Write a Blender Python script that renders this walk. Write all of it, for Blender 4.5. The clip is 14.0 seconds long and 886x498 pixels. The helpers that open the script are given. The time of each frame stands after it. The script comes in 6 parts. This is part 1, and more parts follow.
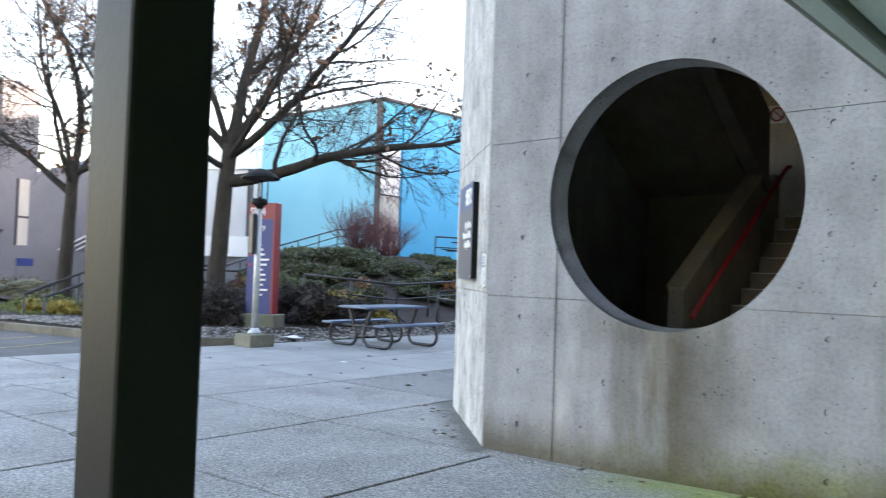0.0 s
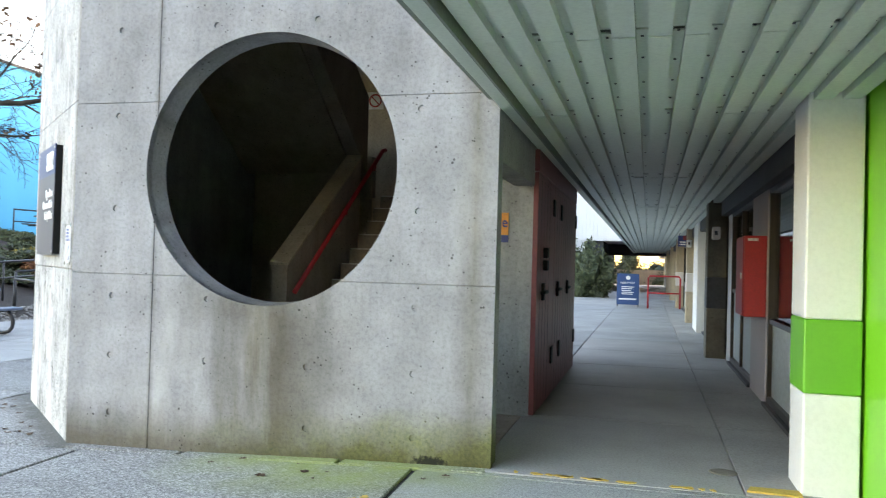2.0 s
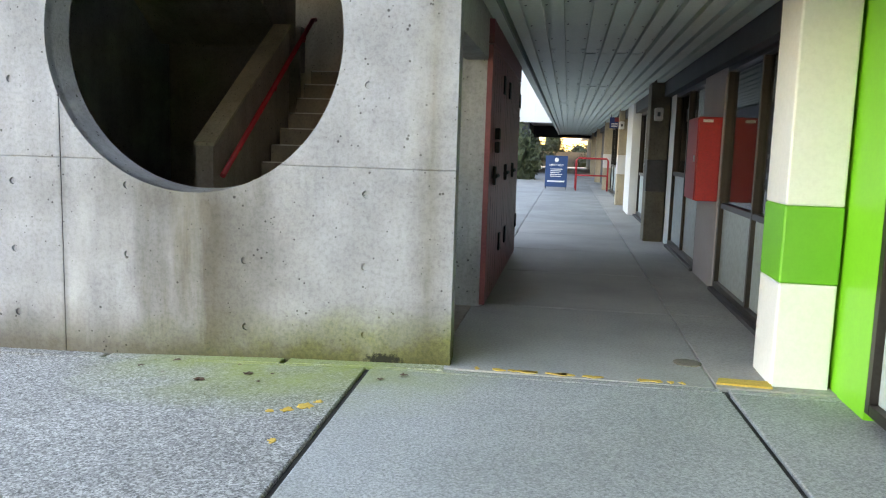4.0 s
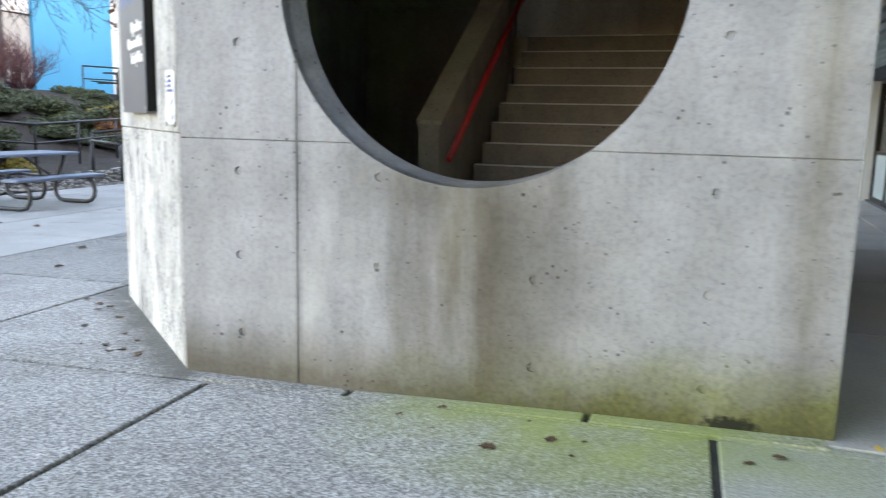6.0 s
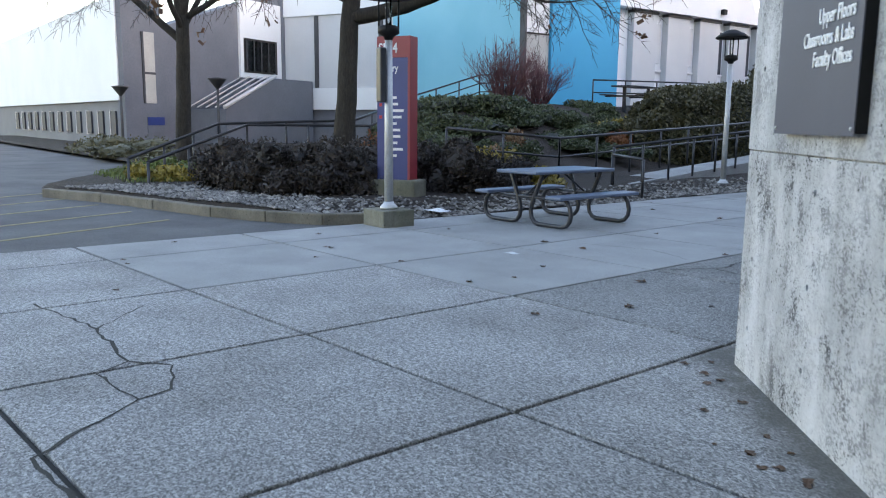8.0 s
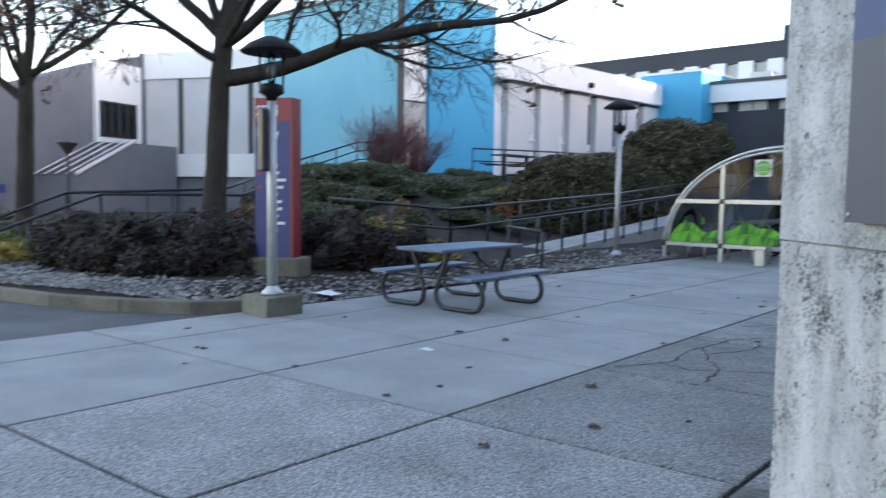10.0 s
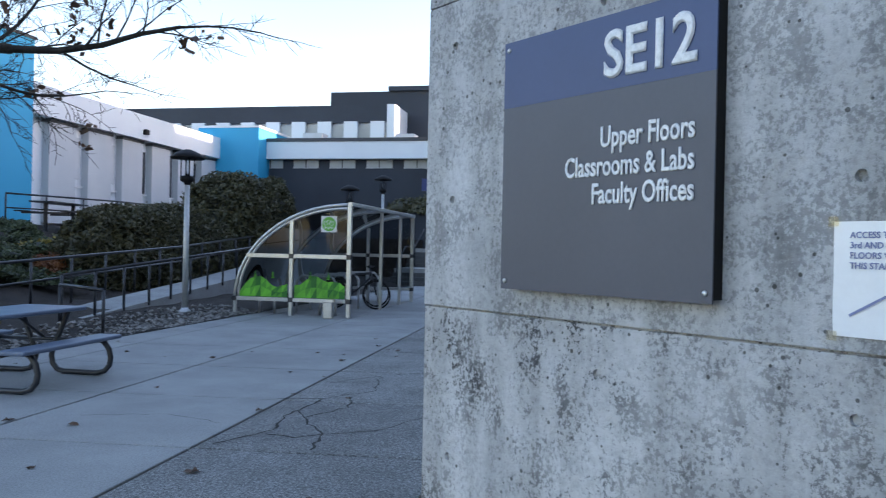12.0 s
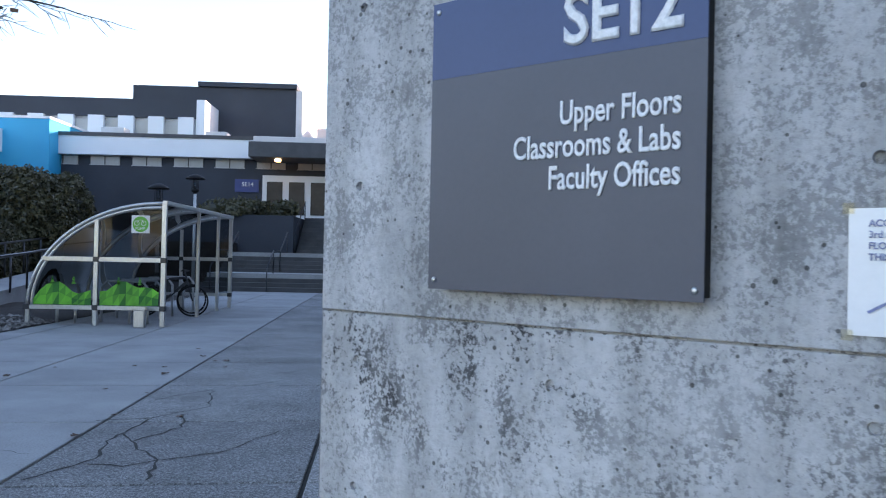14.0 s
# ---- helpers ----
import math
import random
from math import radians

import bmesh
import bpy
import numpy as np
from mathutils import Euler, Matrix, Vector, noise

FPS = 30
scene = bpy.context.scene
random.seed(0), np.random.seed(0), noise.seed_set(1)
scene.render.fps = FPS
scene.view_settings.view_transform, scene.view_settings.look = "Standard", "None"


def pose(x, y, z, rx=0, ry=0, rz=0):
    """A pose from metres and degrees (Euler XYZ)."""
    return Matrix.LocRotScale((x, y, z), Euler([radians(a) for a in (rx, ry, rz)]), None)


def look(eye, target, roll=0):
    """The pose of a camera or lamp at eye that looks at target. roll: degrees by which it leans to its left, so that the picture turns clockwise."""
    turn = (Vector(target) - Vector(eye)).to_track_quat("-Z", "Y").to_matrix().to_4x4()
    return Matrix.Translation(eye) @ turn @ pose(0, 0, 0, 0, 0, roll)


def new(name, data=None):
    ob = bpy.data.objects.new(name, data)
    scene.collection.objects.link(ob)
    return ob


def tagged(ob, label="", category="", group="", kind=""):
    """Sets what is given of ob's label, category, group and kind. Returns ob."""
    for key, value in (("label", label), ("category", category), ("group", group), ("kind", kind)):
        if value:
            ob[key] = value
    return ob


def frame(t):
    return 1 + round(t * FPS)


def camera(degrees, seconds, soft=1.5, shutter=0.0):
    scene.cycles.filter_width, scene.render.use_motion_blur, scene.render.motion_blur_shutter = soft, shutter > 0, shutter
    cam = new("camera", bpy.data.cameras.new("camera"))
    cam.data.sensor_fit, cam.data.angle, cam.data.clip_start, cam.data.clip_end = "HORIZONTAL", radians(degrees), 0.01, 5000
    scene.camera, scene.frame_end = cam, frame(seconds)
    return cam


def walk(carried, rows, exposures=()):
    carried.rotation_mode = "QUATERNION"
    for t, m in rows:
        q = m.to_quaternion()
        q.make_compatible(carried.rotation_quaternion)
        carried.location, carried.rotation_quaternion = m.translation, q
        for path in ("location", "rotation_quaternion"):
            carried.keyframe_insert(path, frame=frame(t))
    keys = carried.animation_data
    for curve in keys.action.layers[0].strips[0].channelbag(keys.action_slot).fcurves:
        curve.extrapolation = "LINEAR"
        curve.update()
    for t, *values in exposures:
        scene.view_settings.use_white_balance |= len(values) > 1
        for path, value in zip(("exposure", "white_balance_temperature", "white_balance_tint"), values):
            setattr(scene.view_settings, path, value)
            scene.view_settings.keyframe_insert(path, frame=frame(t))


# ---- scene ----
cam = camera(58.9, 14.0, 1.1, 0.25)
EXPOSURES = [(0, 3.45, 7000, 27), (1.0, 3.78, 7200, 27), (2.0, 3.95, 7550, 25), (5.0, 4.1, 7750, 28), (6.5, 3.7, 7500, 28), (7.0, 3.4, 7200, 27), (7.5, 2.9, 6850, 25), (10.0, 2.8, 6550, 25), (11.0, 2.55, 6350, 25), (12.0, 2.3, 6000, 25), (14, 2.4, 5900, 28)]
PATH = [
    (0, (4.019, -4.882, 1.38), (2.661, -3.415, 1.443), 1.9),
    (0.5, (4.004, -4.844, 1.376), (2.893, -3.182, 1.444), 1.8),
    (1, (4.017, -4.81, 1.373), (3.134, -3.017, 1.442), 1.6),
    (1.5, (4.015, -4.797, 1.364), (3.345, -2.914, 1.431), 1.6),
    (2, (4.003, -4.776, 1.353), (3.495, -2.842, 1.391), 1.6),
    (2.5, (3.999, -4.753, 1.341), (3.595, -2.794, 1.317), 1.5),
    (2.7, (3.99, -4.744, 1.336), (3.619, -2.779, 1.282), 1.5),
    (4.8, (3.328, -3.962, 1.354), (3.031, -2.01, 1.039), 1.7),
    (5, (3.213, -3.853, 1.352), (2.897, -1.903, 1.035), 1.6),
    (5.5, (2.914, -3.572, 1.36), (2.494, -1.645, 1.03), 1.4),
    (6, (2.559, -3.338, 1.337), (1.919, -1.471, 1.012), 1.3),
    (6.5, (2.168, -3.164, 1.321), (1.165, -1.464, 1.0), 1.1),
    (7, (1.769, -3.006, 1.327), (0.48, -1.512, 1.0), 0.7),
    (7.5, (1.394, -2.91, 1.332), (-0.115, -1.638, 1.008), 0.6),
    (7.7, (1.224, -2.856, 1.35), (-0.339, -1.65, 1.024), 0.5),
    (9.8, (-0.134, -2.204, 1.432), (-1.605, -0.864, 1.233), 0.6),
    (10, (-0.245, -2.163, 1.436), (-1.604, -0.704, 1.286), 0.7),
    (10.5, (-0.455, -2.034, 1.424), (-1.528, -0.349, 1.338), 1.0),
    (11, (-0.585, -1.921, 1.445), (-1.435, -0.111, 1.388), 1.1),
    (11.5, (-0.693, -1.895, 1.47), (-1.312, 0.006, 1.44), 1.1),
    (12, (-0.774, -1.895, 1.472), (-1.164, 0.067, 1.473), 1.2),
    (12.5, (-0.819, -1.889, 1.463), (-1.029, 0.099, 1.483), 1.1),
    (13, (-0.879, -1.864, 1.445), (-0.944, 0.134, 1.473), 1.2),
    (13.5, (-0.988, -1.719, 1.418), (-0.952, 0.281, 1.443), 1.1),
    (14, (-1.176, -1.513, 1.433), (-1.09, 0.485, 1.455), 1.2),
]
walk(cam, [(t, look(eye, target, roll)) for t, eye, target, roll in PATH],
     EXPOSURES)

# ---- world, sun, exposure ----
world = bpy.data.worlds.new("sky")
scene.world = world
world.use_nodes = True
wn = world.node_tree.nodes
sky = wn.new("ShaderNodeTexSky")
sky.sky_type = "NISHITA"
sky.sun_disc = False
SUN_EL, SUN_AZ = 7.0, 68.0          # azimuth: degrees clockwise from +y
sky.sun_elevation = radians(SUN_EL)
sky.sun_rotation = radians(SUN_AZ)
sky.air_density, sky.dust_density, sky.ozone_density = 1.0, 0.8, 1.0
wn["Background"].inputs["Strength"].default_value = 0.15
world.node_tree.links.new(sky.outputs[0], wn["Background"].inputs["Color"])
sun_data = bpy.data.lights.new("sun", "SUN")
sun_data.energy, sun_data.angle, sun_data.color = 3.0, radians(0.5), (1.0, 0.83, 0.62)
sun = new("sun", sun_data)
sun_dir = Vector((math.sin(radians(SUN_AZ)) * math.cos(radians(SUN_EL)), math.cos(radians(SUN_AZ)) * math.cos(radians(SUN_EL)), math.sin(radians(SUN_EL))))
sun.matrix_world = look(sun_dir * 80, (0, 0, 0))


# ---- materials ----
def node_mat(name):
    m = bpy.data.materials.new(name)
    m.use_nodes = True
    return m, m.node_tree.nodes, m.node_tree.links, m.node_tree.nodes["Principled BSDF"]


def coords(n, l, scale=(1, 1, 1)):
    geo = n.new("ShaderNodeNewGeometry")
    mp = n.new("ShaderNodeMapping")
    mp.inputs["Scale"].default_value = scale
    l.new(geo.outputs["Position"], mp.inputs["Vector"])
    return mp.outputs["Vector"]


def tex_noise(n, l, vec, scale, detail=4, rough=0.6):
    t = n.new("ShaderNodeTexNoise")
    t.inputs["Scale"].default_value = scale
    t.inputs["Detail"].default_value = detail
    t.inputs["Roughness"].default_value = rough
    l.new(vec, t.inputs["Vector"])
    return t.outputs["Fac"]


def ramp(n, l, fac, stops):
    r = n.new("ShaderNodeValToRGB")
    while len(r.color_ramp.elements) < len(stops):
        r.color_ramp.elements.new(0.5)
    for e, (p, c) in zip(r.color_ramp.elements, stops):
        e.position = p
        e.color = (*c, 1) if len(c) == 3 else c
    l.new(fac, r.inputs["Fac"])
    return r.outputs["Color"]


def grey(v):
    return (v, v, v)


def mix(n, l, a, b, fac, mode="MIX"):
    m = n.new("ShaderNodeMix")
    m.data_type, m.blend_type = "RGBA", mode
    for sock, v in ((m.inputs["Factor"], fac), (m.inputs["A"], a), (m.inputs["B"], b)):
        if isinstance(v, bpy.types.NodeSocket):
            l.new(v, sock)
        elif isinstance(v, (int, float)):
            sock.default_value = v
        else:
            sock.default_value = (*v, 1)
    return m.outputs["Result"]


def maths(n, l, op, a, b=0.0, clamp=False):
    m = n.new("ShaderNodeMath")
    m.operation, m.use_clamp = op, clamp
    for i, v in enumerate((a, b)):
        if isinstance(v, bpy.types.NodeSocket):
            l.new(v, m.inputs[i])
        else:
            m.inputs[i].default_value = v
    return m.outputs[0]


def bump(n, l, bsdf, height, strength=0.4, dist=0.01):
    b = n.new("ShaderNodeBump")
    b.inputs["Strength"].default_value = strength
    b.inputs["Distance"].default_value = dist
    l.new(height, b.inputs["Height"])
    l.new(b.outputs["Normal"], bsdf.inputs["Normal"])


def surface(name, c1, c2, scale=3.0, grain=60.0, rough=0.7, relief=0.15, metal=0.0, stretch=(1, 1, 1), grain_dark=0.75, dist=0.006, vary=0.0):
    """A painted, wooden, stone or metal surface: two colours in soft patches, fine grain and relief."""
    m, n, l, b = node_mat(name)
    v = coords(n, l, stretch)
    big = ramp(n, l, tex_noise(n, l, v, scale, 5), [(0.3, c1), (0.7, c2)])
    g = tex_noise(n, l, v, grain, 3, 0.7)
    col = mix(n, l, big, ramp(n, l, g, [(0.3, grey(grain_dark)), (0.6, grey(1.0))]), 1.0, "MULTIPLY")
    if vary:
        oi = n.new("ShaderNodeObjectInfo")
        col = mix(n, l, col, ramp(n, l, oi.outputs["Random"], [(0, grey(1 - vary)), (1, grey(1.0))]), 1.0, "MULTIPLY")
    l.new(col, b.inputs["Base Color"])
    b.inputs["Roughness"].default_value = rough
    b.inputs["Metallic"].default_value = metal
    if relief:
        bump(n, l, b, g, relief, dist)
    return m


def concrete(name, light, dark, moss=0.0, streak=0.6, pits=True, wash=False, hole=False):
    """Board-cast concrete: cloudy patches, dark vertical runs, air holes, green growth near the ground."""
    m, n, l, b = node_mat(name)
    v = coords(n, l)
    vs = coords(n, l, (1, 1, 0.12))
    cloud = tex_noise(n, l, v, 1.6, 6, 0.62)
    col = ramp(n, l, cloud, [(0.3, dark), (0.5, tuple(0.5 * (p + q) for p, q in zip(light, dark))), (0.68, light)])
    fine = tex_noise(n, l, v, 38.0, 5, 0.7)
    col = mix(n, l, col, ramp(n, l, fine, [(0.28, grey(0.62)), (0.55, grey(1.0))]), 0.75, "MULTIPLY")
    runs = tex_noise(n, l, vs, 5.5, 5, 0.65)
    col = mix(n, l, col, ramp(n, l, runs, [(0.36, (0.52, 0.515, 0.50)), (0.56, grey(1.0))]), streak, "MULTIPLY")
    if wash:
        # mottled black growth, thickest under the lift joint
        sw = n.new("ShaderNodeSeparateXYZ")
        gw = n.new("ShaderNodeNewGeometry")
        l.new(gw.outputs["Position"], sw.inputs[0])
        under = maths(n, l, "LESS_THAN", sw.outputs["Z"], 1.242)
        blot = tex_noise(n, l, coords(n, l, (1, 1, 0.8)), 6.0, 4, 0.65)
        speck = tex_noise(n, l, v, 60.0, 3, 0.75)
        both = maths(n, l, "ADD", maths(n, l, "MULTIPLY", blot, 0.52), maths(n, l, "MULTIPLY", speck, 0.60))
        spots = ramp(n, l, both, [(0.49, (0.10, 0.10, 0.105)), (0.56, grey(1.0))])
        patchy = ramp(n, l, tex_noise(n, l, v, 2.4, 3), [(0.42, grey(0.0)), (0.62, grey(1.0))])
        amt = maths(n, l, "ADD", 0.42, maths(n, l, "MULTIPLY", under, maths(n, l, "MULTIPLY", patchy, 0.56)))
        col = mix(n, l, col, spots, amt, "MULTIPLY")
        # damp strip down the corner by the wall with the opening
        damp = maths(n, l, "MULTIPLY", maths(n, l, "ADD", sw.outputs["X"], maths(n, l, "ADD", 0.02, maths(n, l, "MULTIPLY", blot, 0.14))), 14.0, True)
        col = mix(n, l, col, (0.5, 0.49, 0.47), maths(n, l, "MULTIPLY", damp, 0.85), "MULTIPLY")
        pale = tex_noise(n, l, coords(n, l, (1, 1, 0.35)), 3.3, 5, 0.6)
        col = mix(n, l, col, (0.60, 0.60, 0.605), maths(n, l, "MULTIPLY", ramp(n, l, pale, [(0.5, grey(0)), (0.68, grey(0.6))]), under))
    height = fine
    if pits:
        vo = n.new("ShaderNodeTexVoronoi")
        vo.inputs["Scale"].default_value = 21.0
        l.new(v, vo.inputs["Vector"])
        keep = tex_noise(n, l, v, 7.0, 2)
        d = maths(n, l, "ADD", vo.outputs["Distance"], maths(n, l, "MULTIPLY", keep, 0.5))
        pit = ramp(n, l, d, [(0.32, grey(0.0)), (0.355, grey(1.0))])
        col = mix(n, l, col, mix(n, l, (0.22, 0.215, 0.2), (1, 1, 1), pit), 0.9, "MULTIPLY")
        height = mix(n, l, fine, pit, 0.5, "MULTIPLY")
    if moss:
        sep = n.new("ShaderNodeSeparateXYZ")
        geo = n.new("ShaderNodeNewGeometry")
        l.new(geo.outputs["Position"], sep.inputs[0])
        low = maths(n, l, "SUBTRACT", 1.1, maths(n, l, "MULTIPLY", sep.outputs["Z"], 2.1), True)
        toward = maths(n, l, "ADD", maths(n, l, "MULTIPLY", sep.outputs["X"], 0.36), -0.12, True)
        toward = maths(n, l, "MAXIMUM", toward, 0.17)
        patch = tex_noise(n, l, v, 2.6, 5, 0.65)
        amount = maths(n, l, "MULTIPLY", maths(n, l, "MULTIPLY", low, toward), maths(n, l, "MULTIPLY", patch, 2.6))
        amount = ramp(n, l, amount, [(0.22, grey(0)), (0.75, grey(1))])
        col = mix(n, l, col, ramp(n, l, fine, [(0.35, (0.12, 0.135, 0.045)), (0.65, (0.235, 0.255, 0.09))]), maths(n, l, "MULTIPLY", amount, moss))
    if hole:
        # damp run-off below the round opening, and a dark streak down the walk-side edge
        sx = n.new("ShaderNodeSeparateXYZ")
        geo = n.new("ShaderNodeNewGeometry")
        l.new(geo.outputs["Position"], sx.inputs[0])
        dx = maths(n, l, "SUBTRACT", sx.outputs["X"], 1.56)
        dz = maths(n, l, "SUBTRACT", sx.outputs["Z"], 1.96)
        d = maths(n, l, "SQRT", maths(n, l, "ADD", maths(n, l, "MULTIPLY", maths(n, l, "MULTIPLY", dx, dx), 1.3), maths(n, l, "MULTIPLY", dz, dz)))
        ring = maths(n, l, "SUBTRACT", 1.0, maths(n, l, "MULTIPLY", maths(n, l, "SUBTRACT", d, 0.86), 2.3), True)
        below = maths(n, l, "MULTIPLY", maths(n, l, "SUBTRACT", 1.35, sx.outputs["Z"]), 2.6, True)
        ragged = tex_noise(n, l, coords(n, l, (1, 1, 0.16)), 7.0, 5, 0.6)
        sway = maths(n, l, "MULTIPLY", maths(n, l, "ADD", ragged, -0.5), 0.5)
        run = maths(n, l, "SUBTRACT", 1.0, maths(n, l, "MULTIPLY", maths(n, l, "ABSOLUTE", maths(n, l, "ADD", maths(n, l, "SUBTRACT", sx.outputs["X"], 1.62), sway)), 1.15), True)
        foot = maths(n, l, "SUBTRACT", 1.0, maths(n, l, "MULTIPLY", maths(n, l, "ADD", sx.outputs["Z"], sway), 2.4), True)
        shed = maths(n, l, "MAXIMUM", maths(n, l, "MAXIMUM", ring, maths(n, l, "MULTIPLY", run, 0.8)), maths(n, l, "MULTIPLY", foot, 0.95))
        wet = maths(n, l, "MULTIPLY", maths(n, l, "MULTIPLY", shed, below), maths(n, l, "ADD", ragged, 0.45))
        bloom = tex_noise(n, l, coords(n, l, (1, 1, 0.3)), 2.2, 4, 0.55)
        col = mix(n, l, col, (0.66, 0.655, 0.65), ramp(n, l, bloom, [(0.54, grey(0)), (0.76, grey(0.28))]))
        col = mix(n, l, col, (0.40, 0.36, 0.275), ramp(n, l, wet, [(0.12, grey(0)), (0.75, grey(1.0))]), "MULTIPLY")
        seam = maths(n, l, "SUBTRACT", 1.0, maths(n, l, "MULTIPLY", maths(n, l, "ABSOLUTE", maths(n, l, "ADD", maths(n, l, "SUBTRACT", sx.outputs["X"], 0.668), maths(n, l, "MULTIPLY", sway, 0.05))), 32.0), True)
        col = mix(n, l, col, (0.62, 0.61, 0.60), maths(n, l, "MULTIPLY", seam, maths(n, l, "ADD", ragged, 0.3), True), "MULTIPLY")
        px = maths(n, l, "MULTIPLY", maths(n, l, "SUBTRACT", sx.outputs["X"], 2.70), 5.0)
        pz = maths(n, l, "MULTIPLY", maths(n, l, "SUBTRACT", sx.outputs["Z"], 0.105), 15.0)
        spot = maths(n, l, "ADD", maths(n, l, "ADD", maths(n, l, "MULTIPLY", px, px), maths(n, l, "MULTIPLY", pz, pz)), maths(n, l, "MULTIPLY", fine, 1.2))
        rot = ramp(n, l, spot, [(0.75, (0.10, 0.11, 0.07)), (1.0, (1, 1, 1))])
        edge = maths(n, l, "SUBTRACT", 1.0, maths(n, l, "MULTIPLY", maths(n, l, "ABSOLUTE", maths(n, l, "SUBTRACT", sx.outputs["X"], 2.95)), 7.0), True)
        col = mix(n, l, col, (0.60, 0.56, 0.47), maths(n, l, "MULTIPLY", edge, maths(n, l, "MULTIPLY", ragged, 1.5), True), "MULTIPLY")
        col = mix(n, l, col, rot, 1.0, "MULTIPLY")
    l.new(col, b.inputs["Base Color"])
    b.inputs["Roughness"].default_value = 0.88
    bump(n, l, b, height, 0.6, 0.008)
    return m


def aggregate(name, light, dark, stain, grain=95.0, moss=False, vary=0.14, rough=0.6):
    """Paving with a washed stone finish and worn stains."""
    m, n, l, b = node_mat(name)
    v = coords(n, l)
    vo = n.new("ShaderNodeTexVoronoi")
    vo.inputs["Scale"].default_value = grain
    l.new(v, vo.inputs["Vector"])
    sep = n.new("ShaderNodeSeparateColor")
    l.new(vo.outputs["Color"], sep.inputs[0])
    col = ramp(n, l, sep.outputs[0], [(0.1, dark), (0.9, light)])
    fine = tex_noise(n, l, v, grain * 0.45, 4, 0.7)
    col = mix(n, l, col, ramp(n, l, fine, [(0.36, grey(0.50)), (0.58, grey(1.0))]), 0.85, "MULTIPLY")
    worn = tex_noise(n, l, v, grain * 0.3, 3, 0.6)
    col = mix(n, l, col, ramp(n, l, worn, [(0.38, grey(0.55)), (0.58, grey(1.1))]), rough, "MULTIPLY")
    blot = tex_noise(n, l, v, 0.9, 6, 0.6)
    col = mix(n, l, col, ramp(n, l, blot, [(0.35, stain), (0.6, grey(1.0))]), 0.8, "MULTIPLY")
    oi = n.new("ShaderNodeObjectInfo")
    col = mix(n, l, col, ramp(n, l, oi.outputs["Random"], [(0, grey(1 - vary)), (1, grey(1.0))]), 1.0, "MULTIPLY")
    if moss:
        # green growth on the damp side of the wall
        sx = n.new("ShaderNodeSeparateXYZ")
        geo = n.new("ShaderNodeNewGeometry")
        l.new(geo.outputs["Position"], sx.inputs[0])
        nearw = maths(n, l, "ADD", 1.0, maths(n, l, "MULTIPLY", sx.outputs["Y"], 0.8), True)
        along = maths(n, l, "SUBTRACT", 1.0, maths(n, l, "ABSOLUTE", maths(n, l, "MULTIPLY", maths(n, l, "SUBTRACT", sx.outputs["X"], 2.2), 0.6)), True)
        am = maths(n, l, "MULTIPLY", maths(n, l, "MULTIPLY", nearw, along), maths(n, l, "MULTIPLY", tex_noise(n, l, v, 2.2, 5), 2.4))
        col = mix(n, l, col, (0.25, 0.30, 0.07), ramp(n, l, am, [(0.18, grey(0)), (0.9, grey(0.8))]))
        # strip of damp dirt along the foot of the chamfered wall
        off = maths(n, l, "ADD", maths(n, l, "MULTIPLY", sx.outputs["X"], 0.654), maths(n, l, "MULTIPLY", sx.outputs["Y"], 0.756))
        strip = maths(n, l, "SUBTRACT", 1.0, maths(n, l, "MULTIPLY", maths(n, l, "ABSOLUTE", off), 2.4), True)
        span = maths(n, l, "MULTIPLY", maths(n, l, "MULTIPLY", maths(n, l, "SUBTRACT", 0.25, sx.outputs["X"]), 4.0, True), maths(n, l, "MULTIPLY", maths(n, l, "ADD", sx.outputs["X"], 1.9), 4.0, True))
        dirt = maths(n, l, "MULTIPLY", maths(n, l, "MULTIPLY", strip, span), maths(n, l, "MULTIPLY", tex_noise(n, l, v, 5.0, 5, 0.65), 2.2))
        col = mix(n, l, col, (0.085, 0.08, 0.065), ramp(n, l, dirt, [(0.3, grey(0)), (1.0, grey(0.85))]))
    l.new(col, b.inputs["Base Color"])
    b.inputs["Roughness"].default_value = 0.8
    bump(n, l, b, fine, 0.5, 0.004)
    return m


def leafy(name, c1, c2, rough=0.6):
    m, n, l, b = node_mat(name)
    geo = n.new("ShaderNodeNewGeometry")
    col = ramp(n, l, geo.outputs["Random Per Island"], [(0.0, c1), (1.0, c2)])
    big = tex_noise(n, l, coords(n, l), 1.8, 3)
    col = mix(n, l, col, ramp(n, l, big, [(0.35, grey(0.6)), (0.65, grey(1.1))]), 0.8, "MULTIPLY")
    l.new(col, b.inputs["Base Color"])
    b.inputs["Roughness"].default_value = rough
    return m


def glass_mat(name, tint=(0.9, 0.93, 0.93), f=1.5):
    m, n, l, b = node_mat(name)
    n.remove(b)
    out = n["Material Output"]
    tr, gl, mx, fr = n.new("ShaderNodeBsdfTransparent"), n.new("ShaderNodeBsdfGlossy"), n.new("ShaderNodeMixShader"), n.new("ShaderNodeFresnel")
    tr.inputs["Color"].default_value = (*tint, 1)
    gl.inputs["Roughness"].default_value = 0.02
    fr.inputs["IOR"].default_value = f
    l.new(fr.outputs[0], mx.inputs[0])
    l.new(tr.outputs[0], mx.inputs[1])
    l.new(gl.outputs[0], mx.inputs[2])
    l.new(mx.outputs[0], out.inputs["Surface"])
    return m


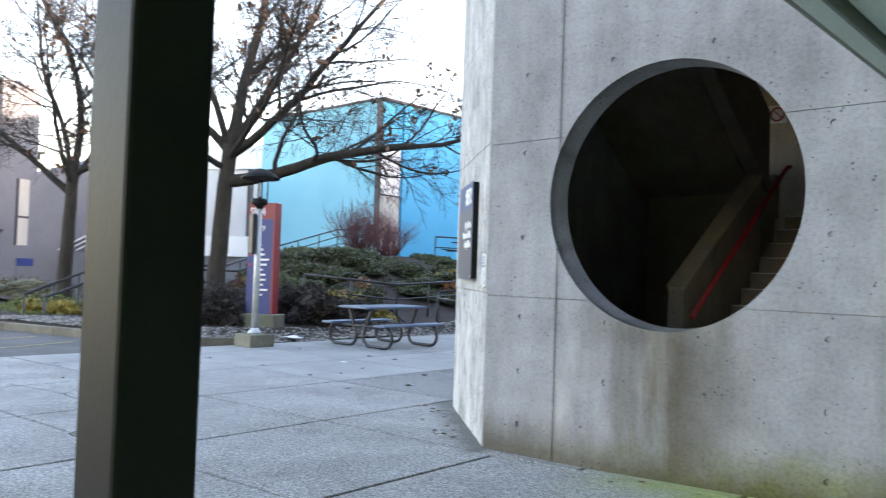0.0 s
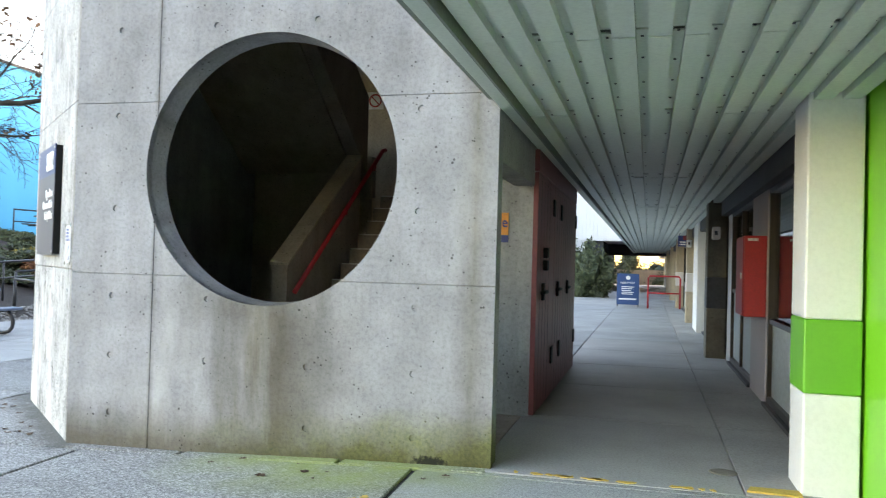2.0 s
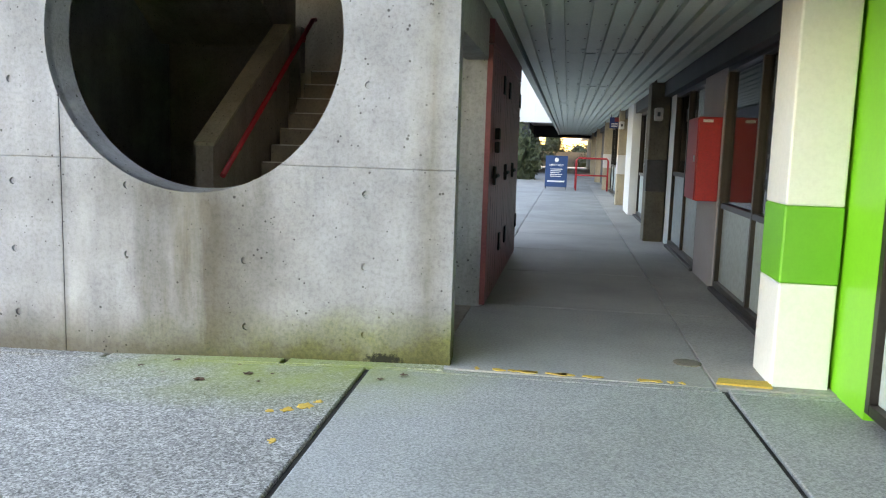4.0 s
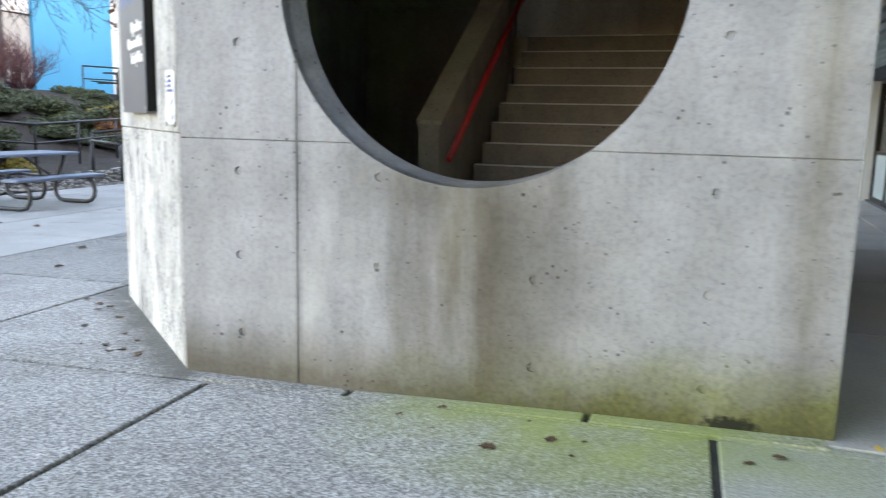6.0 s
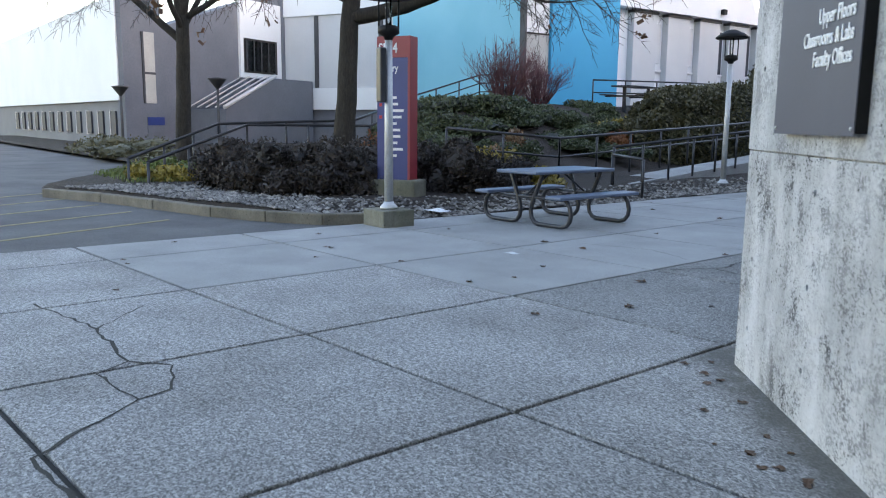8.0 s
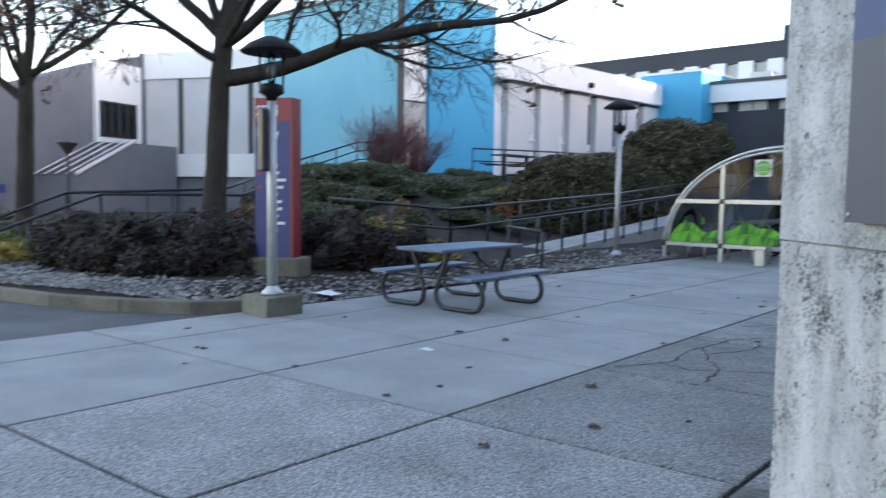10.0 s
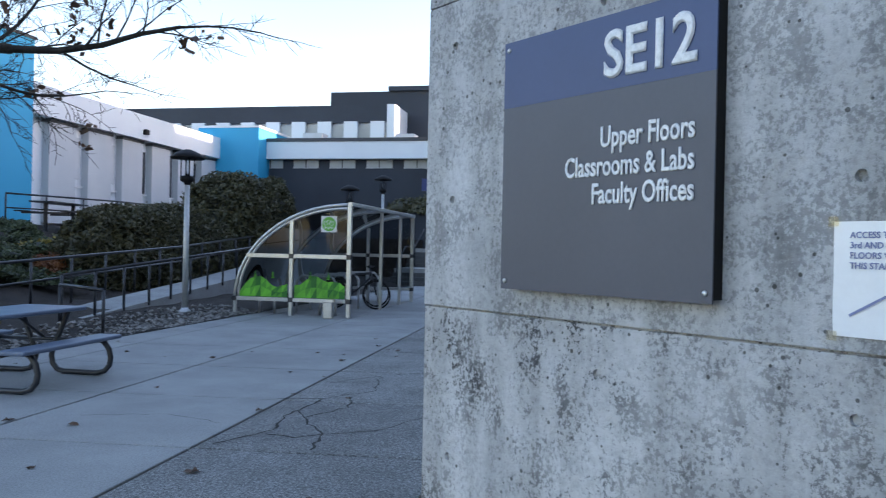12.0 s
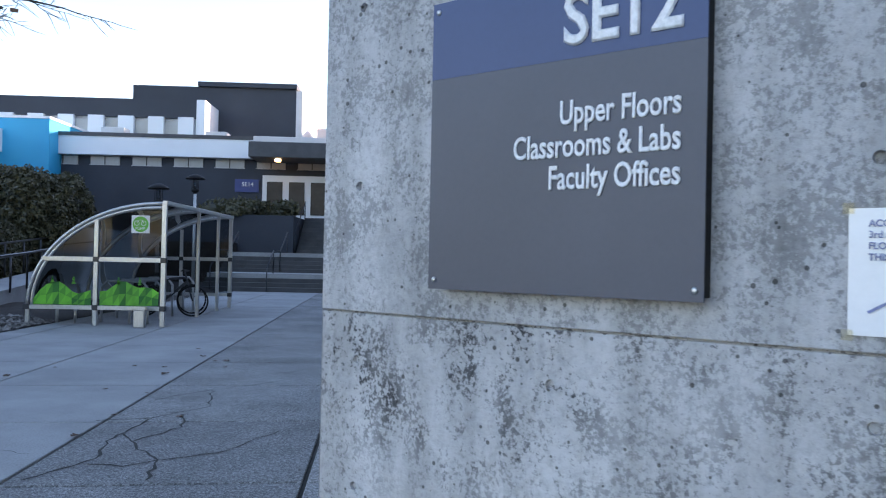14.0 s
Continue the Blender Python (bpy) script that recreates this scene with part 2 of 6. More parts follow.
def glow(name, color, strength):
    m, n, l, b = node_mat(name)
    b.inputs["Base Color"].default_value = (*color, 1)
    b.inputs["Emission Color"].default_value = (*color, 1)
    b.inputs["Emission Strength"].default_value = strength
    return m


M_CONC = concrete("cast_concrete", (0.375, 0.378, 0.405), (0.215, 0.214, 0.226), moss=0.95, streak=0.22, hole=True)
M_CONC_B = concrete("cast_concrete_weathered", (0.575, 0.575, 0.575), (0.36, 0.36, 0.36), moss=0.0, streak=0.5, wash=True)
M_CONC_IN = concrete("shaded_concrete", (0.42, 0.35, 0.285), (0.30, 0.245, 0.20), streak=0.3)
M_CONC_PLAIN = concrete("plain_cast_concrete", (0.40, 0.395, 0.39), (0.26, 0.255, 0.25), streak=0.35)
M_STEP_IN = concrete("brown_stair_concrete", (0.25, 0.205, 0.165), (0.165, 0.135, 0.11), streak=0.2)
M_CONC_TAN = concrete("tan_concrete", (0.52, 0.43, 0.31), (0.40, 0.33, 0.24), streak=0.3)
M_AGG = aggregate("washed_aggregate", (0.66, 0.65, 0.63), (0.23, 0.225, 0.215), (0.62, 0.61, 0.60), grain=120.0, moss=True)
M_SMOOTH_DAMP = aggregate("fine_paving", (0.54, 0.545, 0.53), (0.38, 0.382, 0.375), (0.78, 0.78, 0.77), grain=170.0, moss=True, rough=0.12)
M_AGG_WORN = aggregate("worn_dark_aggregate", (0.50, 0.495, 0.48), (0.16, 0.157, 0.15), (0.55, 0.55, 0.54), grain=120.0)
M_SMOOTH = surface("smooth_paving", (0.295, 0.298, 0.29), (0.425, 0.428, 0.415), 1.1, 70, 0.8, 0.3, grain_dark=0.6, vary=0.1)
M_WALKWAY = surface("walkway_concrete", (0.33, 0.315, 0.295), (0.47, 0.455, 0.43), 0.9, 60, 0.75, 0.2, grain_dark=0.7, vary=0.06)
M_JOINT = surface("joint_dirt", (0.03, 0.03, 0.028), (0.06, 0.058, 0.05), 6, 80, 0.95, 0.3)
M_EARTH = surface("bark_mulch", (0.022, 0.016, 0.012), (0.055, 0.041, 0.031), 2.5, 40, 0.95, 0.8, grain_dark=0.4, dist=0.03)
M_GROUND = surface("far_ground", (0.10, 0.105, 0.09), (0.17, 0.17, 0.15), 0.3, 9, 0.95, 0.3)
M_ASPHALT = surface("old_asphalt", (0.075, 0.075, 0.078), (0.15, 0.15, 0.15), 0.7, 70, 0.9, 0.4, grain_dark=0.55)
M_STONE = surface("river_gravel", (0.16, 0.15, 0.14), (0.42, 0.40, 0.37), 9, 60, 0.85, 0.3)
M_PEBBLE = leafy("pebble_stone", (0.07, 0.065, 0.06), (0.36, 0.34, 0.31), 0.85)
M_KERB = concrete("kerb_concrete", (0.25, 0.225, 0.18), (0.12, 0.108, 0.085), streak=0.3)
M_YELLOW = surface("worn_yellow_paint", (0.62, 0.38, 0.05), (0.70, 0.47, 0.10), 8, 60, 0.7, 0.3)
M_BLACK = surface("black_painted_steel", (0.006, 0.006, 0.0065), (0.012, 0.011, 0.011), 4, 90, 0.42, 0.08)
M_BLACK.node_tree.nodes["Principled BSDF"].inputs["Roughness"].default_value = 0.55
M_BLACK.node_tree.nodes["Principled BSDF"].inputs["Specular IOR Level"].default_value = 0.2
M_RAIL = surface("dark_rail_paint", (0.02, 0.021, 0.024), (0.04, 0.042, 0.05), 6, 90, 0.35, 0.05)
M_RED = surface("red_paint", (0.43, 0.012, 0.018), (0.50, 0.02, 0.026), 3, 70, 0.45, 0.06)
M_MAROON = surface("maroon_door_paint", (0.19, 0.045, 0.05), (0.25, 0.06, 0.066), 2, 60, 0.42, 0.1)
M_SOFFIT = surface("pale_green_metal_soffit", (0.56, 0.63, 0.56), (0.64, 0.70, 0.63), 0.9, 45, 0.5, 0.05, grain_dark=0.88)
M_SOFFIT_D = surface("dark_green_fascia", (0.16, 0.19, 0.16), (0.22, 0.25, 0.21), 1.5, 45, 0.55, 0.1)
M_WHITE = surface("white_paint", (0.72, 0.72, 0.71), (0.80, 0.80, 0.79), 1.2, 40, 0.55, 0.08, grain_dark=0.93)
M_OFFWHITE = surface("off_white_paint", (0.60, 0.57, 0.56), (0.68, 0.65, 0.64), 1.2, 40, 0.6, 0.08, grain_dark=0.93)
M_PIER = surface("pinkish_grey_paint", (0.44, 0.40, 0.41), (0.50, 0.46, 0.47), 1.2, 40, 0.6, 0.08, grain_dark=0.93)
M_GREEN = surface("bright_green_paint", (0.135, 0.50, 0.02), (0.165, 0.56, 0.03), 1.5, 40, 0.4, 0.05, grain_dark=0.94)
M_GREEN_B = surface("green_band_paint", (0.10, 0.40, 0.025), (0.13, 0.46, 0.035), 1.5, 40, 0.4, 0.05, grain_dark=0.94)
M_FRAME = surface("dark_bronze_frame", (0.032, 0.028, 0.025), (0.05, 0.044, 0.04), 3, 60, 0.35, 0.05, metal=0.6)
M_ALU = surface("brushed_aluminium", (0.52, 0.52, 0.51), (0.64, 0.64, 0.63), 3, 90, 0.38, 0.05, metal=0.85, stretch=(1, 1, 0.2))
M_GALV = surface("galvanised_steel", (0.50, 0.51, 0.52), (0.62, 0.63, 0.63), 12, 70, 0.5, 0.05, metal=0.5)
M_GLASS = glass_mat("window_glass")
M_PLEXI = glass_mat("acrylic_sheet", (0.42, 0.45, 0.46), 1.3)
M_SMOKE = glass_mat("smoked_acrylic", (0.16, 0.17, 0.18), 1.35)
M_TAPE = glass_mat("clear_tape", (0.97, 0.94, 0.86), 1.3)
# pale blue-grey that paints the plaza's reflection in the lower shop panes
M_PANE_GLARE = surface("pane_glare", (0.42, 0.49, 0.49), (0.50, 0.57, 0.57), 0.8, 20, 0.35, 0.0)
M_STEPS = surface("dark_worn_steps", (0.055, 0.055, 0.055), (0.10, 0.10, 0.098), 1.2, 50, 0.85, 0.2)
M_PLINTH = concrete("mossy_plinth", (0.24, 0.23, 0.18), (0.11, 0.11, 0.075), streak=0.4)
M_ROOM = surface("dim_room", (0.45, 0.44, 0.42), (0.55, 0.54, 0.52), 0.8, 20, 0.9, 0.0)
M_BLIND = surface("blind_slats", (0.45, 0.44, 0.41), (0.55, 0.54, 0.50), 1, 40, 0.7, 0.0)
M_TEAL = surface("teal_paint", (0.022, 0.33, 0.57), (0.03, 0.385, 0.63), 0.25, 30, 0.6, 0.05, grain_dark=0.92)
M_TEAL_L = surface("pale_teal_paint", (0.15, 0.47, 0.60), (0.20, 0.53, 0.66), 0.3, 30, 0.6, 0.05, grain_dark=0.92)
M_BLDWHITE = surface("white_render", (0.76, 0.77, 0.79), (0.83, 0.84, 0.85), 0.3, 20, 0.7, 0.05, grain_dark=0.93)
M_PANEL = surface("grey_white_panel", (0.53, 0.54, 0.56), (0.61, 0.62, 0.63), 0.4, 20, 0.7, 0.05, grain_dark=0.92)
M_BLDGREY = surface("grey_render", (0.13, 0.14, 0.165), (0.18, 0.19, 0.215), 0.4, 15, 0.75, 0.15, grain_dark=0.85)
M_DARKBLD = surface("charcoal_render", (0.022, 0.027, 0.039), (0.034, 0.040, 0.055), 0.3, 15, 0.65, 0.1, grain_dark=0.85)
M_TRIM = surface("dark_trim", (0.05, 0.05, 0.055), (0.08, 0.08, 0.085), 2, 30, 0.6, 0.05)
M_BARK = surface("tree_bark", (0.028, 0.024, 0.019), (0.062, 0.053, 0.043), 5, 35, 0.95, 0.9, stretch=(1, 1, 0.25), grain_dark=0.5, dist=0.03)
M_TWIG = surface("twig_bark", (0.03, 0.025, 0.022), (0.055, 0.045, 0.038), 5, 30, 0.9, 0.0)
M_REDTWIG = surface("red_twigs", (0.12, 0.05, 0.055), (0.18, 0.085, 0.09), 3, 30, 0.8, 0.0)
M_DRYLEAF = leafy("dry_leaves", (0.07, 0.035, 0.018), (0.16, 0.085, 0.04))
M_SHRUB = leafy("dark_shrub_leaves", (0.016, 0.012, 0.010), (0.048, 0.034, 0.025))
# near-black green: the shade deep inside foliage, put into the colour
M_INNER_SHADE = leafy("shaded_inner_leaves", (0.010, 0.014, 0.006), (0.022, 0.028, 0.011))
M_LINE = surface("worn_line_paint", (0.16, 0.15, 0.10), (0.34, 0.28, 0.12), 9, 60, 0.8, 0.3)
M_HEDGE = leafy("hedge_leaves", (0.045, 0.044, 0.018), (0.115, 0.105, 0.045))
M_JUNIPER = leafy("juniper_leaves", (0.045, 0.065, 0.030), (0.11, 0.135, 0.06))
M_GOLD = leafy("golden_shrub_leaves", (0.20, 0.15, 0.02), (0.34, 0.27, 0.05))
M_TAN = leafy("tan_shrub_leaves", (0.18, 0.10, 0.05), (0.30, 0.19, 0.11))
M_RUST = leafy("rusty_shrub_leaves", (0.16, 0.05, 0.015), (0.28, 0.11, 0.03))
M_GRASS = leafy("grass_blades", (0.07, 0.11, 0.02), (0.16, 0.20, 0.05))
M_SIGNGREY = surface("sign_grey_panel", (0.068, 0.071, 0.092), (0.082, 0.086, 0.11), 1.5, 60, 0.45, 0.03, grain_dark=0.95)
M_SIGNBLUE = surface("sign_blue_panel", (0.032, 0.055, 0.145), (0.04, 0.066, 0.17), 1.5, 60, 0.42, 0.03, grain_dark=0.95)
M_LETTER = surface("white_lettering", (0.78, 0.78, 0.78), (0.82, 0.82, 0.82), 3, 60, 0.5, 0.0)
M_PAPER = surface("laminated_paper", (0.72, 0.74, 0.76), (0.80, 0.81, 0.82), 3, 30, 0.25, 0.05, grain_dark=0.96)
M_INK = surface("blue_ink", (0.16, 0.19, 0.36), (0.20, 0.23, 0.42), 3, 60, 0.4, 0.0)
M_NAVY = surface("navy_panel", (0.025, 0.04, 0.16), (0.03, 0.05, 0.20), 1, 50, 0.4, 0.03, grain_dark=0.95)
M_BRICKRED = surface("sign_red_panel", (0.24, 0.025, 0.035), (0.30, 0.035, 0.045), 1, 50, 0.4, 0.03, grain_dark=0.95)
M_BLUETOP = surface("blue_grey_table_coating", (0.10, 0.135, 0.20), (0.14, 0.18, 0.26), 2, 60, 0.4, 0.1, grain_dark=0.85)
M_ORANGE = surface("orange_sign", (0.75, 0.26, 0.03), (0.80, 0.30, 0.04), 2, 50, 0.45, 0.0)
M_AFRAME = surface("blue_board", (0.008, 0.05, 0.16), (0.012, 0.06, 0.19), 2, 50, 0.6, 0.0)
M_DECAL_G = leafy("green_decal", (0.012, 0.15, 0.012), (0.16, 0.58, 0.03))
M_LAMPGLOW = glow("lamp_glow", (1.0, 0.6, 0.2), 4.0)


# ---- building helpers ----
def part(name, bm, material, parent=None, label=""):
    me = bpy.data.meshes.new(name)
    bmesh.ops.recalc_face_normals(bm, faces=bm.faces[:])
    bm.to_mesh(me)
    bm.free()
    return mesh_part(name, me, material, parent, label)


def mesh_part(name, me, material, parent=None, label=""):
    if not me.materials:
        me.materials.append(material)
    ob = new(name, me)
    if parent is not None:
        ob.parent = parent
    if label:
        tagged(ob, label)
    return ob


def thing(name, label, category, at=(0, 0, 0), rz=0.0, group="", kind=""):
    ob = new(name)
    ob.empty_display_size = 0.1
    ob.matrix_world = pose(*at, 0, 0, rz)
    return tagged(ob, label, category, group, kind)


def box(bm, x0, x1, y0, y1, z0, z1, bevel=0.0):
    vs = [bm.verts.new((x, y, z)) for x in (x0, x1) for y in (y0, y1) for z in (z0, z1)]
    fs = [bm.faces.new([vs[i] for i in q]) for q in ((0, 1, 3, 2), (4, 6, 7, 5), (0, 4, 5, 1), (2, 3, 7, 6), (0, 2, 6, 4), (1, 5, 7, 3))]
    if bevel:
        es = list({e for f in fs for e in f.edges})
        bmesh.ops.bevel(bm, geom=es, offset=bevel, segments=2, profile=0.5, affect="EDGES")
    return bm


def boxed(x0, x1, y0, y1, z0, z1, bevel=0.0):
    return box(bmesh.new(), x0, x1, y0, y1, z0, z1, bevel)


def tube(bm, pts, r, seg=8, r2=None, cap=True):
    """A round bar along a line of points, tapering from r to r2."""
    pts = [Vector(p) for p in pts]
    rings = []
    up = None
    for i, p in enumerate(pts):
        d = (pts[min(i + 1, len(pts) - 1)] - pts[max(i - 1, 0)]).normalized()
        if up is None:
            up = d.orthogonal().normalized()
        up = (up - d * up.dot(d)).normalized()
        side = d.cross(up)
        k = i / max(1, len(pts) - 1)
        rad = r if r2 is None else r + (r2 - r) * k
        rings.append([bm.verts.new(p + rad * (math.cos(a) * up + math.sin(a) * side)) for a in (2 * math.pi * j / seg for j in range(seg))])
    for a, b in zip(rings, rings[1:]):
        for j in range(seg):
            f = bm.faces.new((a[j], a[(j + 1) % seg], b[(j + 1) % seg], b[j]))
            f.smooth = True
    if cap:
        bm.faces.new(rings[0][::-1])
        bm.faces.new(rings[-1])
    return bm


def tubed(pts, r, seg=8, r2=None):
    return tube(bmesh.new(), pts, r, seg, r2)


def lathe(bm, prof, seg=24, at=(0, 0, 0)):
    """A turned shape from (radius, height) pairs."""
    at = Vector(at)
    rings = [[bm.verts.new(at + Vector((max(r, 1e-4) * math.cos(a), max(r, 1e-4) * math.sin(a), z))) for a in (2 * math.pi * j / seg for j in range(seg))] for r, z in prof]
    for a, b in zip(rings, rings[1:]):
        for j in range(seg):
            f = bm.faces.new((a[j], a[(j + 1) % seg], b[(j + 1) % seg], b[j]))
            f.smooth = True
    bm.faces.new(rings[0][::-1])
    bm.faces.new(rings[-1])
    return bm


def prism(pts, z0, z1, bm=None):
    """An upright block over a plan outline."""
    bm = bm or bmesh.new()
    lo = [bm.verts.new((x, y, z0)) for x, y in pts]
    hi = [bm.verts.new((x, y, z1)) for x, y in pts]
    bm.faces.new(lo[::-1])
    bm.faces.new(hi)
    for i in range(len(pts)):
        j = (i + 1) % len(pts)
        bm.faces.new((lo[i], lo[j], hi[j], hi[i]))
    return bm


def quads_mesh(name, centres, u, v):
    """Many small loose quads: centres, half-axes u and v (n x 3 arrays)."""
    n = len(centres)
    pts = np.stack([centres - u - v, centres + u - v, centres + u + v, centres - u + v], 1).reshape(-1, 3)
    me = bpy.data.meshes.new(name)
    me.vertices.add(4 * n)
    me.vertices.foreach_set("co", pts.astype(np.float32).ravel())
    me.loops.add(4 * n)
    me.loops.foreach_set("vertex_index", np.arange(4 * n, dtype=np.int32))
    me.polygons.add(n)
    me.polygons.foreach_set("loop_start", np.arange(0, 4 * n, 4, dtype=np.int32))
    me.update(calc_edges=True)
    return me


def leaves(name, centres, size, rng, aspect=0.55, upright=0.0):
    n = len(centres)
    u = rng.normal(size=(n, 3))
    u[:, 2] += upright * 3
    u /= np.linalg.norm(u, axis=1)[:, None]
    w = rng.normal(size=(n, 3))
    v = np.cross(u, w)
    v /= np.linalg.norm(v, axis=1)[:, None] + 1e-9
    s = size * rng.uniform(0.6, 1.3, n)[:, None]
    return quads_mesh(name, centres, u * s, v * s * aspect)


def text_mesh(body, size, bold=0.0, squeeze=1.0, align="RIGHT"):
    """Letters as a thin mesh, lying in the x-z plane, facing -y."""
    cu = bpy.data.curves.new("lettering", "FONT")
    cu.body, cu.size, cu.align_x, cu.extrude, cu.bevel_depth = body, size, align, 0.0004, bold
    cu.bevel_resolution = 0
    cu.resolution_u = 3
    ob = bpy.data.objects.new("lettering", cu)
    scene.collection.objects.link(ob)
    bpy.context.view_layer.update()
    me = bpy.data.meshes.new_from_object(ob.evaluated_get(bpy.context.evaluated_depsgraph_get()))
    bpy.data.objects.remove(ob)
    me.transform(Matrix.Diagonal((squeeze, 1, 1, 1)))
    me.transform(Matrix.Rotation(radians(90), 4, "X"))
    return me


def carve(ob, cutter):
    """Cut the cutter's mesh out of ob for good."""
    mod = ob.modifiers.new("cut", "BOOLEAN")
    mod.operation, mod.solver, mod.object = "DIFFERENCE", "EXACT", cutter
    bpy.context.view_layer.update()
    me = bpy.data.meshes.new_from_object(ob.evaluated_get(bpy.context.evaluated_depsgraph_get()))
    ob.modifiers.clear()
    old = ob.data
    ob.data = me
    bpy.data.meshes.remove(old)


def ease(t):
    t = min(1.0, max(0.0, t))
    return t * t * (3 - 2 * t)


# ---- large structure ----
def lift(x, y):
    """Height of the plaza: it rises gently toward the covered walk."""
    return 0.1 * ease(x / 3.3) if x > 0 else 0.0


def mound(x, y):
    """Height of the planted bank behind the kerb."""
    a = 2.05 * ease((-10.6 - x - max(0.0, (y - 9.3) * 0.14)) / 8.0) * ease((y - 2.6) / 9.0) * (0.35 + 0.65 * ease((x + 46) / 14.0))
    a *= 0.12 + 0.88 * ease(((x + 15.9) * 0.73 + (y - 7.08) * 0.68 + 1.5) / 4.0)
    b = 0.16 * ease((-8.15 - x) / 1.2)
    return max(a, b) + 0.035 * noise.noise(Vector((x * 0.9, y * 0.9, 0)))


tagged(part("ground", boxed(-900, 900, -900, 900, -0.6, -0.12), M_GROUND), "dull earth ground reaching out to the horizon", "ground", kind="structure")

# plaza paving: a bed of dirt with slabs on it
def sheet(name, x0, x1, y0, y1, nx, ny, height, material, label, category, drop=0.0):
    bm = bmesh.new()
    vs = [[bm.verts.new((x0 + (x1 - x0) * i / nx, y0 + (y1 - y0) * j / ny, height(x0 + (x1 - x0) * i / nx, y0 + (y1 - y0) * j / ny) + drop)) for j in range(ny + 1)] for i in range(nx + 1)]
    for i in range(nx):
        for j in range(ny):
            f = bm.faces.new((vs[i][j], vs[i + 1][j], vs[i + 1][j + 1], vs[i][j + 1]))
            f.smooth = True
    return tagged(part(name, bm, material), label, category, kind="structure")


pavement = sheet("pavement", -8.1, 6.5, -14, 29.0, 60, 20, lift, M_JOINT, "concrete plaza paving in large square slabs", "pavement", -0.02)


def clip_poly(poly, nx, ny, d):
    """The part of a plan outline where nx*x + ny*y <= d."""
    out = []
    for i, p in enumerate(poly):
        q = poly[(i + 1) % len(poly)]
        a, b = nx * p[0] + ny * p[1] - d, nx * q[0] + ny * q[1] - d
        if a <= 0:
            out.append(p)
        if a * b < 0:
            k = a / (a - b)
            out.append((p[0] + (q[0] - p[0]) * k, p[1] + (q[1] - p[1]) * k))
    return out


def slab(poly, material, parent, name="slab", top=0.0, gap=0.0155):
    c = Vector((sum(p[0] for p in poly) / len(poly), sum(p[1] for p in poly) / len(poly)))
    pts = []
    for p in poly:
        d = Vector(p) - c
        pts.append(c + d * max(0.2, 1 - gap * 1.4 / max(0.05, d.length)))
    bm = bmesh.new()
    lo = [bm.verts.new((p.x, p.y, lift(p.x, p.y) - 0.03 + top)) for p in pts]
    mid = [bm.verts.new((p.x, p.y, lift(p.x, p.y) - 0.006 + top)) for p in pts]
    ins = [c + (p - c) * (1 - 0.008 / max(0.1, (p - c).length)) for p in pts]
    hi = [bm.verts.new((p.x, p.y, lift(p.x, p.y) + top)) for p in ins]
    k = len(pts)
    for a, b in ((lo, mid), (mid, hi)):
        for i in range(k):
            bm.faces.new((a[i], a[(i + 1) % k], b[(i + 1) % k], b[i]))
    bm.faces.new(hi)
    return part(name, bm, material, parent)


XL = [-8.9, -7.1, -5.3, -3.52, -1.68, 0.21, 2.63, 4.6, 6.6]
YL = [-0.13 - 1.85 * k for k in range(7, 0, -1)] + [-0.13, 1.76, 3.62] + [3.62 + 1.85 * k for k in range(1, 15)]


def joint(i, j):
    """Where the i-th long joint meets the j-th cross joint."""
    slope = 0.085 if XL[i] < 0.3 else 0.02
    y = YL[j] + slope * min(XL[i], 0.3)
    return (XL[i] - 0.036 * y, y)


for i in range(len(XL) - 1):
    for j in range(len(YL) - 1):
        poly = [joint(i, j), joint(i + 1, j), joint(i + 1, j + 1), joint(i, j + 1)]
        poly = clip_poly(poly, -1, 0, 8.08)
        poly = clip_poly(poly, 1, 0, 6.4)
        if len(poly) < 3:
            continue
        cx = sum(p[0] for p in poly) / len(poly)
        cy = sum(p[1] for p in poly) / len(poly)
        if cx > 0 and -0.9 < cy < 6:
            poly = clip_poly(poly, 0, 1, -0.105 if cx < 3.0 else -0.06)
        if cx > 0 and cy > 6 and cx > 2.9:
            continue
        if len(poly) < 3:
            continue
        smooth = (i <= 2 and j >= 8) or (i <= 1 and j >= 7) or (XL[i] > 2.5)
        slab(poly, M_SMOOTH_DAMP if XL[i] > 2.5 else M_SMOOTH if smooth else M_AGG_WORN if (cy > 1.8 and cx < -1) else M_AGG, pavement)

for xa, xb in ((0.02, 0.95), (0.97, 2.1), (2.12, 3.07)):
    slab([(xa, -0.098), (xb, -0.098), (xb, -0.002), (xa, -0.002)], M_AGG, pavement, "edging_strip", 0.004, 0.004)

# asphalt drive and planted bank
road = tagged(part("road", boxed(-60, -8.16, -30, 4.5, -0.1, -0.035), M_ASPHALT), "worn grey asphalt drive beside the plaza", "road", kind="structure")
KERB = [(-14.6, 0.1), (-13.1, 0.72), (-11.6, 1.12), (-10.15, 1.5), (-9.2, 1.92), (-8.45, 2.42), (-8.12, 3.1)]


def kerb_y(x):
    for (xa, ya), (xb, yb) in zip(KERB, KERB[1:]):
        if xa <= x <= xb:
            return ya + (yb - ya) * (x - xa) / (xb - xa)
    return min(4.2, 0.1 + max(0.0, -15.2 - x) * 0.6) if x < -14.6 else 3.1


